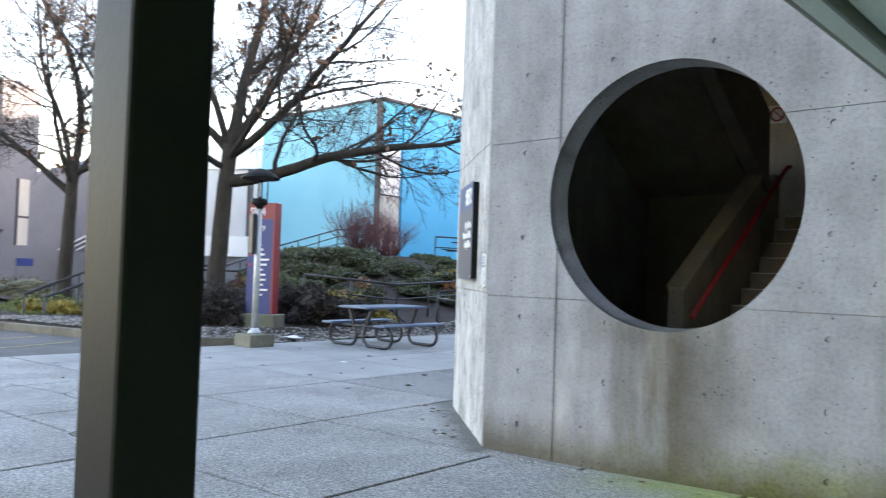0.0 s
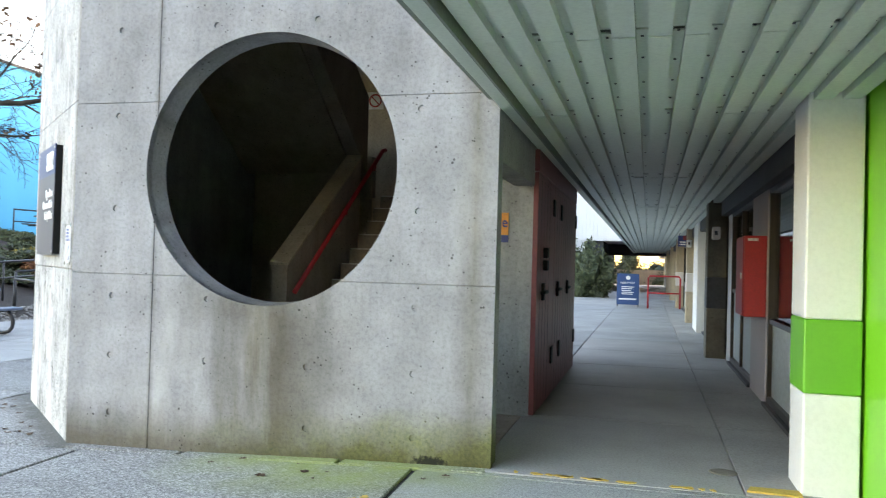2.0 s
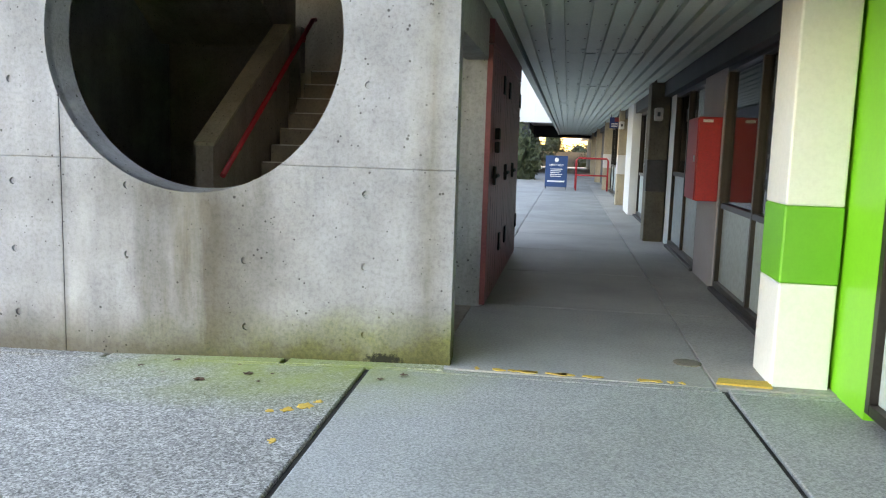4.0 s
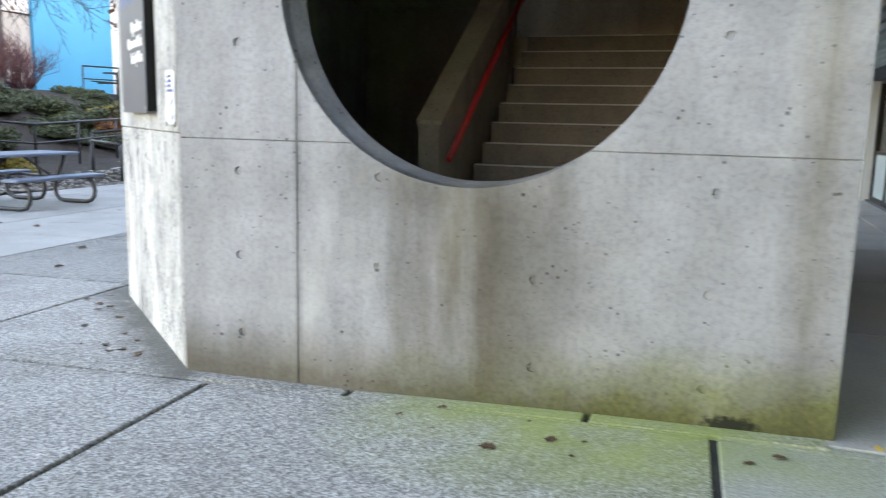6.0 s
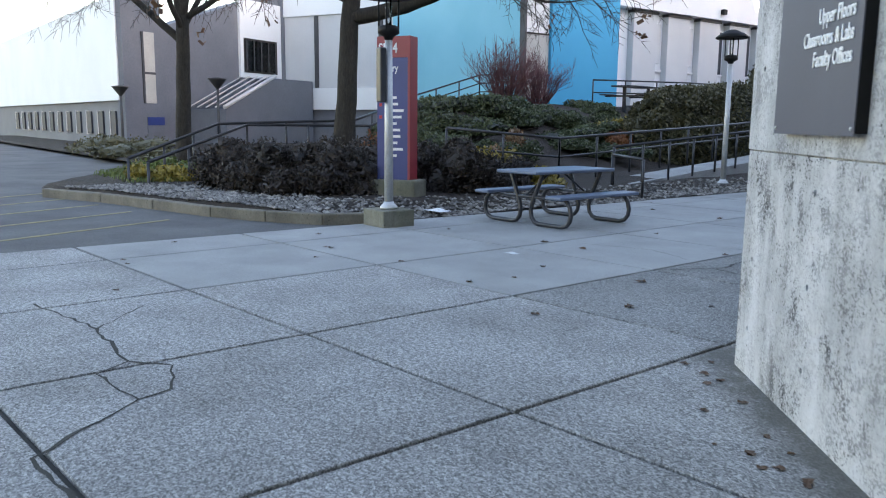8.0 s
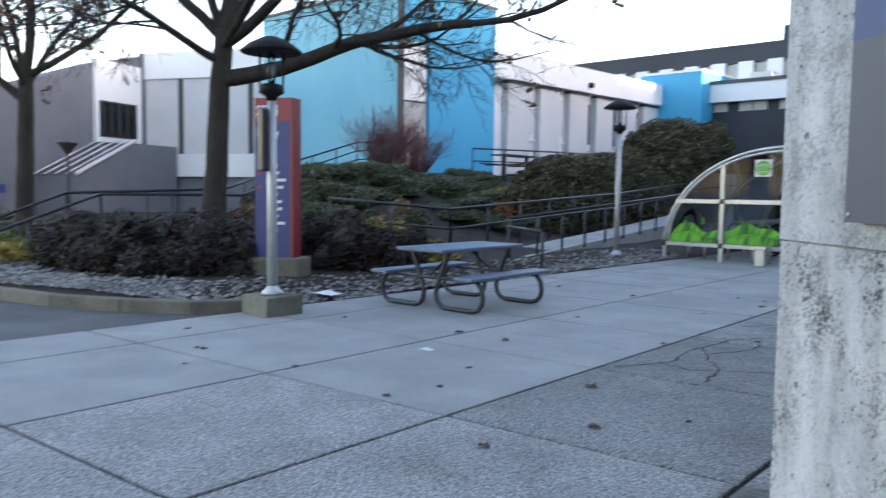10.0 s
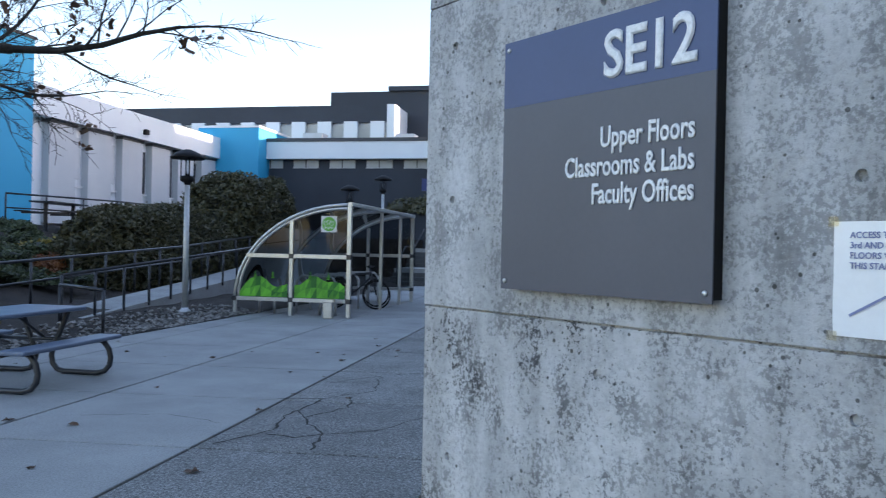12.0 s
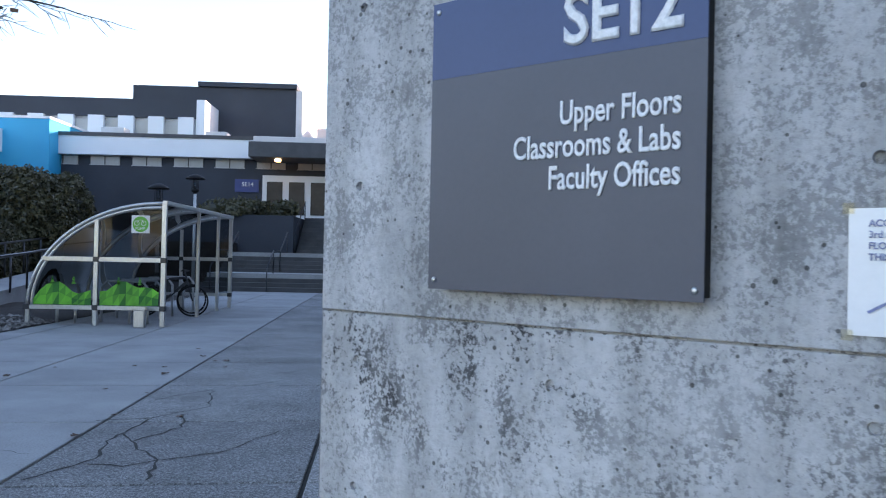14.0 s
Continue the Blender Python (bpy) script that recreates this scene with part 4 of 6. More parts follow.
# board, rail and end of the covered walk
af = thing("sandwich_board", "blue folding pavement sign with white lettering", "sign", (3.35, 22.1, 0.1))
for s, nm in ((1, "front_board"), (-1, "back_board")):
    b = part(nm, boxed(-0.36, 0.36, -0.012, 0.012, 0.08, 1.12, 0.004), M_AFRAME, af)
    b.matrix_local = pose(0, -0.22 * s, 0, -11 * s)
    for x in (-0.345, 0.325):
        part("leg", boxed(x, x + 0.02, -0.016, 0.016, 0.0, 0.085), M_TRIM, b)
    if s == 1:
        bm = bmesh.new()
        lathe(bm, [(0.07, 0.0), (0.07, 0.003)], 20)
        d = part("round_mark", bm, M_LETTER, b, "white round mark")
        d.matrix_local = pose(0, -0.013, 0.98, 90)
        t = mesh_part("lettering", text_mesh("NEED IT HELP?", 0.085, 0.002, 0.85, "CENTER"), M_LETTER, b)
        t.location = (0, -0.014, 0.78)
        for k in range(5):
            part("text_bar", boxed(-0.2, 0.2 - 0.05 * (k % 3), -0.015, -0.0125, 0.66 - k * 0.06, 0.685 - k * 0.06), M_LETTER, b)
        part("text_bar", boxed(-0.28, 0.28, -0.015, -0.0125, 0.24, 0.29), M_LETTER, b)

rr = thing("red_barrier", "red tubular barrier rail by the walk", "railing", (4.0, 21.6, 0.1))
part("top_rail", tubed([(0, 0, 0), (0, 0, 0.98), (0.05, 0, 1.05), (0.95, 0, 1.05), (1.0, 0, 0.98), (1.0, 0, 0.0)], 0.03, 8), M_RED, rr)
part("mid_rail", tubed([(0.03, 0, 0.5), (0.97, 0, 0.5)], 0.025, 8), M_RED, rr)
part("side_rail", tubed([(0.0, 0.0, 0.95), (0.0, 1.6, 0.95), (0.0, 1.65, 0.9), (0.0, 1.65, 0.0)], 0.03, 8), M_RED, rr)

hs = thing("hanging_sign", "dark blue hanging sign with white lettering", "sign", (4.98, 16.6, 1.98))
part("board", boxed(-0.25, 0.0, -0.02, 0.02, 0.0, 0.28, 0.004), M_NAVY, hs)
part("red_strip", boxed(-0.13, 0.0, -0.024, -0.021, 0.17, 0.28), M_BRICKRED, hs)
for k in range(2):
    part("text_bar", boxed(-0.21, -0.05, -0.024, -0.0205, 0.04 + 0.06 * k, 0.07 + 0.06 * k), M_LETTER, hs)
for x in (-0.21, -0.04):
    part("hanger", tubed([(x, 0, 0.28), (x, 0, 0.37)], 0.008, 6), M_TRIM, hs)

end = thing("end_building", "white ribbed end building with a dark passage", "building", kind="structure")
part("wall", boxed(-1.5, 0.6, 40.0, 56, -0.1, 2.9), M_BLDWHITE, end)
bm = bmesh.new()
for k in range(22):
    box(bm, -1.5 + k * 0.21, -1.5 + k * 0.21 + 0.16, 39.96, 39.999, 2.9, 6.4)
part("cladding", bm, M_BLDWHITE, end)
part("upper_wall", boxed(-1.5, 3.2, 40.0, 46.4, 2.9, 6.5), M_BLDWHITE, end)
part("passage_jamb", boxed(0.62, 1.5, 40.3, 56, -0.1, 2.9), M_DARKBLD, end)
part("far_wall", boxed(-3, 10, 66, 66.3, -0.1, 1.3), M_CONC_TAN, end, "stone retaining wall")
# added block over the passage that keeps sun off the walk's far end
part("shade_slab", boxed(-1.5, 8.2, 46.4, 59, 2.9, 6.5), M_DARKBLD, end)
part("lintel", boxed(1.5, 5.2, 46, 46.4, 2.2, 2.9), M_DARKBLD, end)
part("right_wall", boxed(5.2, 8.2, 47, 60, -0.1, 6), M_DARKBLD, end)

# dark steel post at the walk's edge
post = thing("steel_post", "black painted square steel post at the walk edge", "post", (3.15, -4.45, 0.09))
part("shaft", boxed(-0.05, 0.05, -0.05, 0.05, 0.012, 2.24, 0.006), M_BLACK, post)
part("base_plate", boxed(-0.1, 0.1, -0.1, 0.1, 0.0, 0.012, 0.003), M_BLACK, post)

drain = thing("floor_drain", "round rusty cast iron cover in the walk floor", "drain", (4.48, 0.44, 0.1))
bm = bmesh.new()
lathe(bm, [(0.085, 0.0), (0.085, 0.003), (0.07, 0.005), (0.0, 0.005)], 24)
part("cover", bm, M_KERB, drain)
rng = np.random.default_rng(11)
ypaint = thing("yellow_edge_paint", "flaking yellow paint along the slab edge", "paint", kind="structure")
for k in range(16):
    x = 3.12 + rng.random() ** 0.8 * 1.3
    w = rng.uniform(0.03, 0.16)
    pts = [(x + w * 0.5 * math.cos(a) * rng.uniform(0.7, 1.1), -0.02 + rng.uniform(-0.005, 0.02) + 0.022 * math.sin(a) * rng.uniform(0.7, 1.2)) for a in np.linspace(0, 2 * math.pi, 9)[:-1]]
    part("paint_flake", prism(pts, 0.09, 0.1045), M_YELLOW, ypaint)
part("paint_flake", prism([(4.57, 0.0), (4.86, -0.02), (4.87, 0.1), (4.6, 0.1)], 0.09, 0.1165), M_YELLOW, ypaint)
for x, y, s in ((2.5, -0.84, 1.0), (2.44, -0.9, 0.7), (2.55, -0.76, 0.5), (2.36, -0.93, 0.45), (2.52, -1.3, 0.5)):
    pts = [(x + s * rng.uniform(0.012, 0.06) * math.cos(a), y + s * rng.uniform(0.012, 0.06) * math.sin(a)) for a in np.linspace(0, 2 * math.pi, 18)[:-1]]
    part("paint_flake", prism(pts, lift(x, y) - 0.01, lift(x, y) + 0.003), M_YELLOW, ypaint)


# ---- signs on the tower ----
sg = thing("building_sign", "grey and blue building sign with white lettering on concrete", "sign", (B0.x, B0.y, 0), BR)
sx0, sx1, sz0, sz1, szb = 0.53, 1.382, 1.338, 2.208, 1.975
part("backing", boxed(sx0 + 0.012, sx1 - 0.004, -0.05, -0.001, sz0 + 0.01, sz1 - 0.01), M_BLACK, sg, "black edge tray")
part("grey_panel", boxed(sx0, sx1, -0.056, -0.05, sz0, szb), M_SIGNGREY, sg)
part("blue_panel", boxed(sx0, sx1, -0.056, -0.05, szb + 0.0005, sz1), M_SIGNBLUE, sg)
for x in (sx0 + 0.022, sx1 - 0.022):
    for z in (sz0 + 0.028, sz1 - 0.028):
        bm = bmesh.new()
        lathe(bm, [(0.009, 0.0), (0.008, 0.004), (0.002, 0.005)], 12)
        s = part("screw", bm, M_ALU, sg)
        s.matrix_local = pose(x, -0.056, z, 90)
for body, size, z, sq, xr in (("SE12", 0.198, 2.016, 0.87, sx1 - 0.058), ("Upper Floors", 0.090, 1.800, 0.70, sx1 - 0.060), ("Classrooms & Labs", 0.090, 1.712, 0.70, sx1 - 0.060), ("Faculty Offices", 0.090, 1.625, 0.70, sx1 - 0.060)):
    t = mesh_part("lettering", text_mesh(body, size, 0.0024 if size < 0.1 else 0.0060, sq), M_LETTER, sg)
    t.location = (xr, -0.0590, z)

pp = thing("paper_notice", "white laminated paper notice taped to the concrete", "notice", (B0.x, B0.y, 0), BR)
px0, px1, pz0, pz1 = 1.684, 1.898, 1.282, 1.56
bm = bmesh.new()
vs = [[bm.verts.new((px0 + (px1 - px0) * i / 6, -0.004 - 0.004 * abs(math.sin(i * 1.3 + j * 0.9)), pz0 + (pz1 - pz0) * j / 6)) for j in range(7)] for i in range(7)]
for i in range(6):
    for j in range(6):
        bm.faces.new((vs[i][j], vs[i + 1][j], vs[i + 1][j + 1], vs[i][j + 1])).smooth = True
part("sheet", bm, M_PAPER, pp)
for k, body in enumerate(("ACCESS TO", "3rd AND 4th", "FLOORS VIA", "THIS STAIRCASE")):
    t = mesh_part("lettering", text_mesh(body, 0.0215, 0.0004, 0.92, "LEFT"), M_INK, pp)
    t.location = (px0 + 0.04, -0.0105, pz1 - 0.04 - k * 0.0245)
ar = part("arrow", boxed(-0.075, 0.07, -0.0012, 0.0, -0.003, 0.003), M_INK, pp)
ar.matrix_local = pose(px0 + 0.105, -0.0095, pz0 + 0.09, 0, -31)
for a in (150, 215):
    h = part("arrow_head", boxed(0, 0.03, -0.0012, 0.0, -0.003, 0.003), M_INK, pp)
    h.matrix_local = pose(px0 + 0.105 + 0.07 * math.cos(radians(31)), -0.0095, pz0 + 0.09 + 0.07 * math.sin(radians(31)), 0, -31 - a)
part("square_mark", boxed(px0 + 0.145, px0 + 0.17, -0.0105, -0.0095, pz0 + 0.025, pz0 + 0.05), M_NAVY, pp)
for x, z in ((px0, pz0), (px1, pz0), (px0, pz1), (px1, pz1)):
    part("tape", boxed(x - 0.012, x + 0.012, -0.0115, -0.0095, z - 0.012, z + 0.012), M_TAPE, pp)

ns = thing("no_smoking_sign", "small white sign with a red no-smoking ring", "sign", (-0.03, BACK - 0.01, 3.78))
part("plate", boxed(-0.13, 0.13, -0.008, 0.0, -0.13, 0.13), M_LETTER, ns)
part("ring", tubed([(0.09 * math.cos(a), -0.012, 0.09 * math.sin(a)) for a in np.linspace(0, 2 * math.pi, 25)], 0.011, 6), M_RED, ns)
part("bar", tubed([(-0.065, -0.012, 0.065), (0.065, -0.012, -0.065)], 0.009, 6), M_RED, ns)


# ---- buildings round the plaza ----
def facing(name, label, category="building"):
    return thing(name, label, category, kind="")


# teal block with a slit window at its corner
tb = facing("teal_building", "two-storey teal painted building with a tall slit window")
part("wall", boxed(-32.0, -22.9, 19.4, 24.95, -0.1, 9.3), M_TEAL_L, tb, "pale teal wall")
part("wall", boxed(-22.9, -22.5, 20.8, 24.95, -0.1, 9.3), M_TEAL, tb, "bright teal wall")
part("corner_strip", boxed(-22.9, -22.62, 19.4, 19.52, -0.1, 9.3), M_TRIM, tb)
# pale lower and white upper pane: reflected bright sky painted as colour
wslit = part("window", boxed(-22.86, -22.64, 19.54, 20.78, 2.4, 4.9), M_BLIND, tb, "tall slit window")
part("sky_reflection", boxed(-22.86, -22.64, 19.54, 20.78, 4.96, 7.28), M_WHITE, wslit)
part("frame", boxed(-22.86, -22.6, 19.54, 20.78, 4.902, 4.958), M_FRAME, wslit)
part("wall", boxed(-22.9, -22.6, 19.52, 20.8, 7.3, 9.3), M_TEAL, tb)
part("roof", boxed(-32.1, -22.45, 19.35, 25.05, 9.3, 9.42), M_TRIM, tb)

# white wing with grey fins
ww = facing("white_wing", "white two-storey wing with tall grey panels")
part("wall", boxed(-34, -23.2, 24.95, 41, -0.1, 7.55), M_BLDWHITE, ww)
part("parapet", boxed(-34, -22.6, 24.97, 41, 6.5, 7.7), M_BLDWHITE, ww)
for k in range(6):
    y = 26.35 + k * 2.5
    f = part("panel", boxed(-23.2, -22.85, y, y + 1.68, 2.2, 6.35, 0.02), M_PANEL, ww, "grey wall panel")
    part("cap", boxed(-23.2, -22.8, y - 0.04, y + 1.72, 6.35, 6.47), M_TRIM, f)
    w = part("window", boxed(-23.19, -23.1, y + 1.85, y + 2.3, 3.9 if k > 1 else 4.2, 6.0), M_DARKBLD if k > 1 else M_PANEL, ww)
    part("window_frame", boxed(-23.1, -23.06, y + 1.79, y + 1.845, 3.9, 6.0), M_WHITE, w)
    part("window_sill", boxed(-23.19, -23.05, y + 1.78, y + 2.4, 3.82, 3.9), M_WHITE, w)
lampw = part("wall_lamp", boxed(-22.6, -22.4, 32.6, 32.9, 6.75, 7.0, 0.03), M_BLACK, ww, "black wall lamp")

# teal stair head at the end of the wing
tc = facing("teal_cube", "small teal painted rooftop block")
part("wall", boxed(-24, -20.2, 40.5, 47, -0.1, 8.3), M_TEAL, tc)
part("roof", boxed(-24.1, -20.15, 40.45, 47.1, 8.3, 8.42), M_WHITE, tc)

# dark building at the head of the steps
db = facing("dark_building", "charcoal and white teaching block above the steps")
part("wall", boxed(-24, 0, 42, 60, -0.1, 6.1), M_DARKBLD, db, "charcoal wall")
part("window_band_wall", boxed(-24, 0, 42.15, 60, 6.1, 6.62), M_DARKBLD, db)
for k in range(7):
    w = part("window", boxed(-20.9 + k * 2.25, -20.9 + k * 2.25 + 1.55, 42.05, 42.2, 6.12, 6.6), M_BLIND, db)
    part("window_frame", boxed(-20.15 + k * 2.25, -20.1 + k * 2.25, 42.02, 42.05, 6.12, 6.6), M_FRAME, w)
    part("window_sill", boxed(-20.95 + k * 2.25, -19.3 + k * 2.25, 42.0, 42.06, 6.08, 6.12), M_OFFWHITE, w)
part("white_fascia", boxed(-20.9, -9.4, 41.6, 42.2, 6.62, 7.62), M_BLDWHITE, db)
part("fascia_cap", boxed(-21, -9.3, 41.55, 60, 7.62, 7.82), M_TRIM, db)
part("upper_wall", boxed(-40, -13.9, 46, 60, 7.8, 9.4), M_PANEL, db)
part("upper_band", boxed(-40, -13.6, 45.8, 60, 9.4, 10.5), M_DARKBLD, db)
for k in range(14):
    x = -14.6 - k * 1.75
    p = part("pilaster", boxed(x - 0.45, x + 0.45, 45.6, 46, 7.8, 9.45), M_BLDWHITE, db)
    w = part("window", boxed(x - 1.3, x - 0.5, 45.9, 45.99, 8.1, 9.25), M_BLIND, db)
    part("window_frame", boxed(x - 1.35, x - 1.3, 45.86, 45.99, 8.0, 9.35), M_WHITE, w)
part("end_wall", boxed(-14.0, -13.5, 45.7, 60, 7.8, 10.52), M_BLDWHITE, db)
part("tower_block", boxed(-18.9, -8.6, 49, 60, 7.8, 12.0), M_DARKBLD, db)
part("tower_block", boxed(-14.8, -8.55, 48.8, 60, 12.0, 12.3), M_DARKBLD, db)
# off-white slab paints low sun on the block's right-hand face
part("sunlit_edge", boxed(-8.6, -8.2, 49, 60, 6.5, 11.9), M_OFFWHITE, db)
part("roof_unit", boxed(-13.0, -11.8, 44, 45, 7.8, 8.4, 0.03), M_OFFWHITE, db)
part("roof_unit", boxed(-18.9, -17.6, 44, 45, 7.8, 8.5, 0.03), M_OFFWHITE, db)
part("right_wall", boxed(-7.6, -3, 52, 60, 6, 10.0), M_OFFWHITE, db)
# entrance with canopy
part("canopy", boxed(-9.6, -4.0, 39.4, 42.0, 6.45, 7.25, 0.03), M_TRIM, db)
part("canopy_top", boxed(-9.4, -4.0, 39.6, 42.0, 7.25, 7.55, 0.03), M_OFFWHITE, db)
bm = bmesh.new()
lathe(bm, [(0.05, 6.3), (0.16, 6.32), (0.16, 6.44)], 16, (-8.2, 40.2, 0))
part("canopy_lamp", bm, M_LAMPGLOW, db, "lit round lamp under the canopy")
dr = part("door", boxed(-9.3, -5.4, 41.9, 41.98, 3.3, 5.75), M_WHITE, db, "white framed glazed entrance doors")
for k in range(3):
    part("pane", boxed(-9.05 + k * 1.2, -8.2 + k * 1.2, 41.86, 41.9, 3.6, 5.4), M_FRAME, dr)
sb = part("name_plate", boxed(-10.8, -9.5, 41.9, 41.99, 4.8, 5.5), M_NAVY, db)
t = mesh_part("lettering", text_mesh("SE14", 0.33, 0.003, 1.0, "CENTER"), M_LETTER, sb)
t.location = (-10.1, 41.88, 5.12)

# steps up to the terrace
st = thing("outdoor_steps", "broad concrete steps in two flights with dark handrails", "steps", kind="structure")
for k in range(4):
    part("step", boxed(-9.0, -0.5, 28.3 + k * 0.34, 29.8 + k * 0.34, -0.05, 0.165 * (k + 1), 0.01), M_STEPS, st)
for k in range(5):
    part("step", boxed(-9.0, -0.5, 31.3 + k * 0.34, 33.4 + k * 0.34, 0.1, 0.66 + 0.165 * (k + 1), 0.01), M_STEPS, st)
part("landing", boxed(-9.0, -0.5, 29.3, 31.6, -0.05, 0.668), M_SMOOTH, st)
part("landing_edge", boxed(-9.0, -0.5, 32.64, 33.0, 1.2, 1.492), M_SMOOTH, st)
part("landing", boxed(-9.0, -0.5, 33.0, 42, -0.05, 1.47), M_STEPS, st)
for k in range(10):
    part("step", boxed(-6.4, -0.5, 35.0 + k * 0.32, 42, 1.0, 1.47 + 0.18 * (k + 1), 0.01), M_STEPS, st)
part("planter_wall", boxed(-11.5, -6.5, 34.6, 41.9, 0.3, 3.2), M_DARKBLD, st)
part("terrace", boxed(-24, -9.02, 33, 42, -0.1, 1.9), M_EARTH, st)


def rail(name, label, pts, height, mid=(0.45,), step=1.5, mat=M_RAIL, r=0.029, ret=False):
    """A tubular handrail along a line of ground points, with posts."""
    ob = thing(name, label, "railing")
    top = [(x, y, z + height) for x, y, z in pts]
    part("handrail", tubed(top, r, 8), mat, ob)
    for m in mid:
        part("mid_rail", tubed([(x, y, z + m) for x, y, z in pts], r * 0.8, 6), mat, ob)
    for (a, b) in zip(pts, pts[1:]):
        a, b = Vector(a), Vector(b)
        n = max(1, round((b - a).length / step))
        for k in range(n + 1):
            p = a + (b - a) * k / n
            part("post", tubed([p - Vector((0, 0, 0.05)), p + Vector((0, 0, height))], r * 0.9, 6), mat, ob)
    return ob


for x in (-8.6, -6.5, -3.0):
    rail("step_handrail", "black tubular handrail on the concrete steps", [(x, 28.2, 0.0), (x, 29.6, 0.66), (x, 31.2, 0.66), (x, 33.0, 1.48)], 0.9, (), 1.6)
rail("step_handrail", "black tubular handrail on the concrete steps", [(-6.45, 34.9, 1.47), (-6.45, 38.2, 3.2)], 0.9, (), 1.6)

# grey building with a glazed lean-to, and the white hall beside it
gb = facing("grey_building", "grey rendered building with a slanted glazed entrance")
GA, GB, GC = (-34.2, 6.9), (-38.9, 16.8), (-31.9, 20.1)
part("panel_wall", prism([GB, GC, (-33, 24), (-42, 24)], 3.0, 6.8), M_PANEL, gb, "grey-white panelled upper wall")
part("white_base", prism([(-38.75, 16.75), (-31.9, 19.95), (-32, 24), (-42, 24)], 1.95, 3.06), M_BLDWHITE, gb, "white base band")
part("basement", prism([(-38.9, 16.85), (-32.0, 20.1), (-33, 24), (-42, 24)], -0.1, 1.95), M_BLDGREY, gb)
part("parapet", prism([(-38.85, 16.7), (-31.85, 19.95), (-33, 24), (-42, 24)], 6.8, 8.1), M_BLDWHITE, gb)
gdir = Vector((GC[0] - GB[0], GC[1] - GB[1])).normalized()
gang = math.degrees(math.atan2(gdir.y, gdir.x))
for k in range(2):
    s = part("panel_strip", boxed(2.22 + k * 3.96, 2.46 + k * 3.96, -0.06, 0.1, 3.08, 6.78), M_TRIM, gb)
    s.matrix_local = pose(GB[0], GB[1], 0, 0, 0, gang)
fdir = math.degrees(math.atan2(9.8, -4.6))
FA = pose(-34.3, 7.0, 0, 0, 0, fdir)
bm = bmesh.new()
prof = [(1.6, -0.1), (11.2, -0.1), (11.2, 8.05), (7.45, 7.1), (1.6, 5.15)]
lo = [bm.verts.new((x, 0.0, z)) for x, z in prof]
hi = [bm.verts.new((x, 0.8, z)) for x, z in prof]
bm.faces.new(lo), bm.faces.new(hi[::-1])
for k in range(5):
    bm.faces.new((lo[k], lo[(k + 1) % 5], hi[(k + 1) % 5], hi[k]))
o = part("wall", bm, M_BLDGREY, gb, "grey wall with a sloping roofline")
o.matrix_local = FA
o = part("tower", boxed(0.15, 2.3, -0.12, 0.3, -0.1, 9.5), M_BLDGREY, gb)
o.matrix_local = FA
o = part("pilaster", boxed(10.62, 11.25, -0.25, -0.01, 0.0, 8.1), M_BLDGREY, gb)
o.matrix_local = FA
o = part("white_surround", boxed(7.42, 10.6, -0.16, -0.004, 3.5, 7.35), M_BLDWHITE, gb)
o.matrix_local = FA
w = part("window", boxed(7.65, 10.2, -0.2, -0.1, 3.75, 5.45), M_FRAME, gb)
w.matrix_local = FA
part("pane", boxed(7.75, 10.1, -0.22, -0.205, 3.85, 5.35), M_GLASS, w)
for k in range(5):
    part("bar", boxed(7.75 + k * 0.56, 7.81 + k * 0.56, -0.25, -0.225, 3.85, 5.35), M_TRIM, w)
# bulkhead with a sloping glazed roof
bm = bmesh.new()
prof = [(4.0, 0.0), (10.6, 0.0), (10.6, 3.4), (7.5, 3.4), (4.0, 1.85)]
lo = [bm.verts.new((x, -2.2, z)) for x, z in prof]
hi = [bm.verts.new((x, 0.0, z)) for x, z in prof]
bm.faces.new(lo), bm.faces.new(hi[::-1])
for k in range(5):
    bm.faces.new((lo[k], lo[(k + 1) % 5], hi[(k + 1) % 5], hi[k]))
o = part("bulkhead", bm, M_BLDGREY, gb)
o.matrix_local = FA
bm = bmesh.new()
vs = [bm.verts.new(p) for p in ((3.95, -2.15, 1.91), (7.5, -2.15, 3.48), (7.5, -0.05, 3.48), (3.95, -0.05, 1.91))]
bm.faces.new(vs)
o = part("roof_glazing", bm, M_GLASS, gb)
o.matrix_local = FA
for k in range(5):
    y = -2.2 + k * 0.55
    o = part("glazing_bar", tubed([(3.9, y, 1.93), (7.55, y, 3.52)], 0.035 if k else 0.1, 6), M_OFFWHITE, gb)
    o.matrix_local = FA
# pale blind colour stands in for bright reflections in the slit's glass
slit = part("window", boxed(1.25, 1.85, -0.16, -0.05, 2.05, 5.1), M_BLIND, gb)
slit.matrix_local = FA
part("frame", boxed(1.15, 1.25, -0.18, -0.05, 2.05, 5.1), M_TRIM, slit)
part("frame", boxed(1.25, 1.85, -0.18, -0.161, 3.3, 3.4), M_TRIM, slit)
nb = part("name_plate", boxed(1.3, 2.25, -0.15, -0.1, 0.75, 1.45), M_BLDGREY, gb)
nb.matrix_local = FA
part("blue_field", boxed(1.3, 2.25, -0.17, -0.152, 1.1, 1.45), M_NAVY, nb)
wh = facing("white_hall", "large white hall over a grey basement with small windows")
part("wall", prism([(-80, 7.0), (-34.5, 7.0), (-35.5, 9.0), (-80, 9.0)], 2.15, 6.5), M_BLDWHITE, wh)
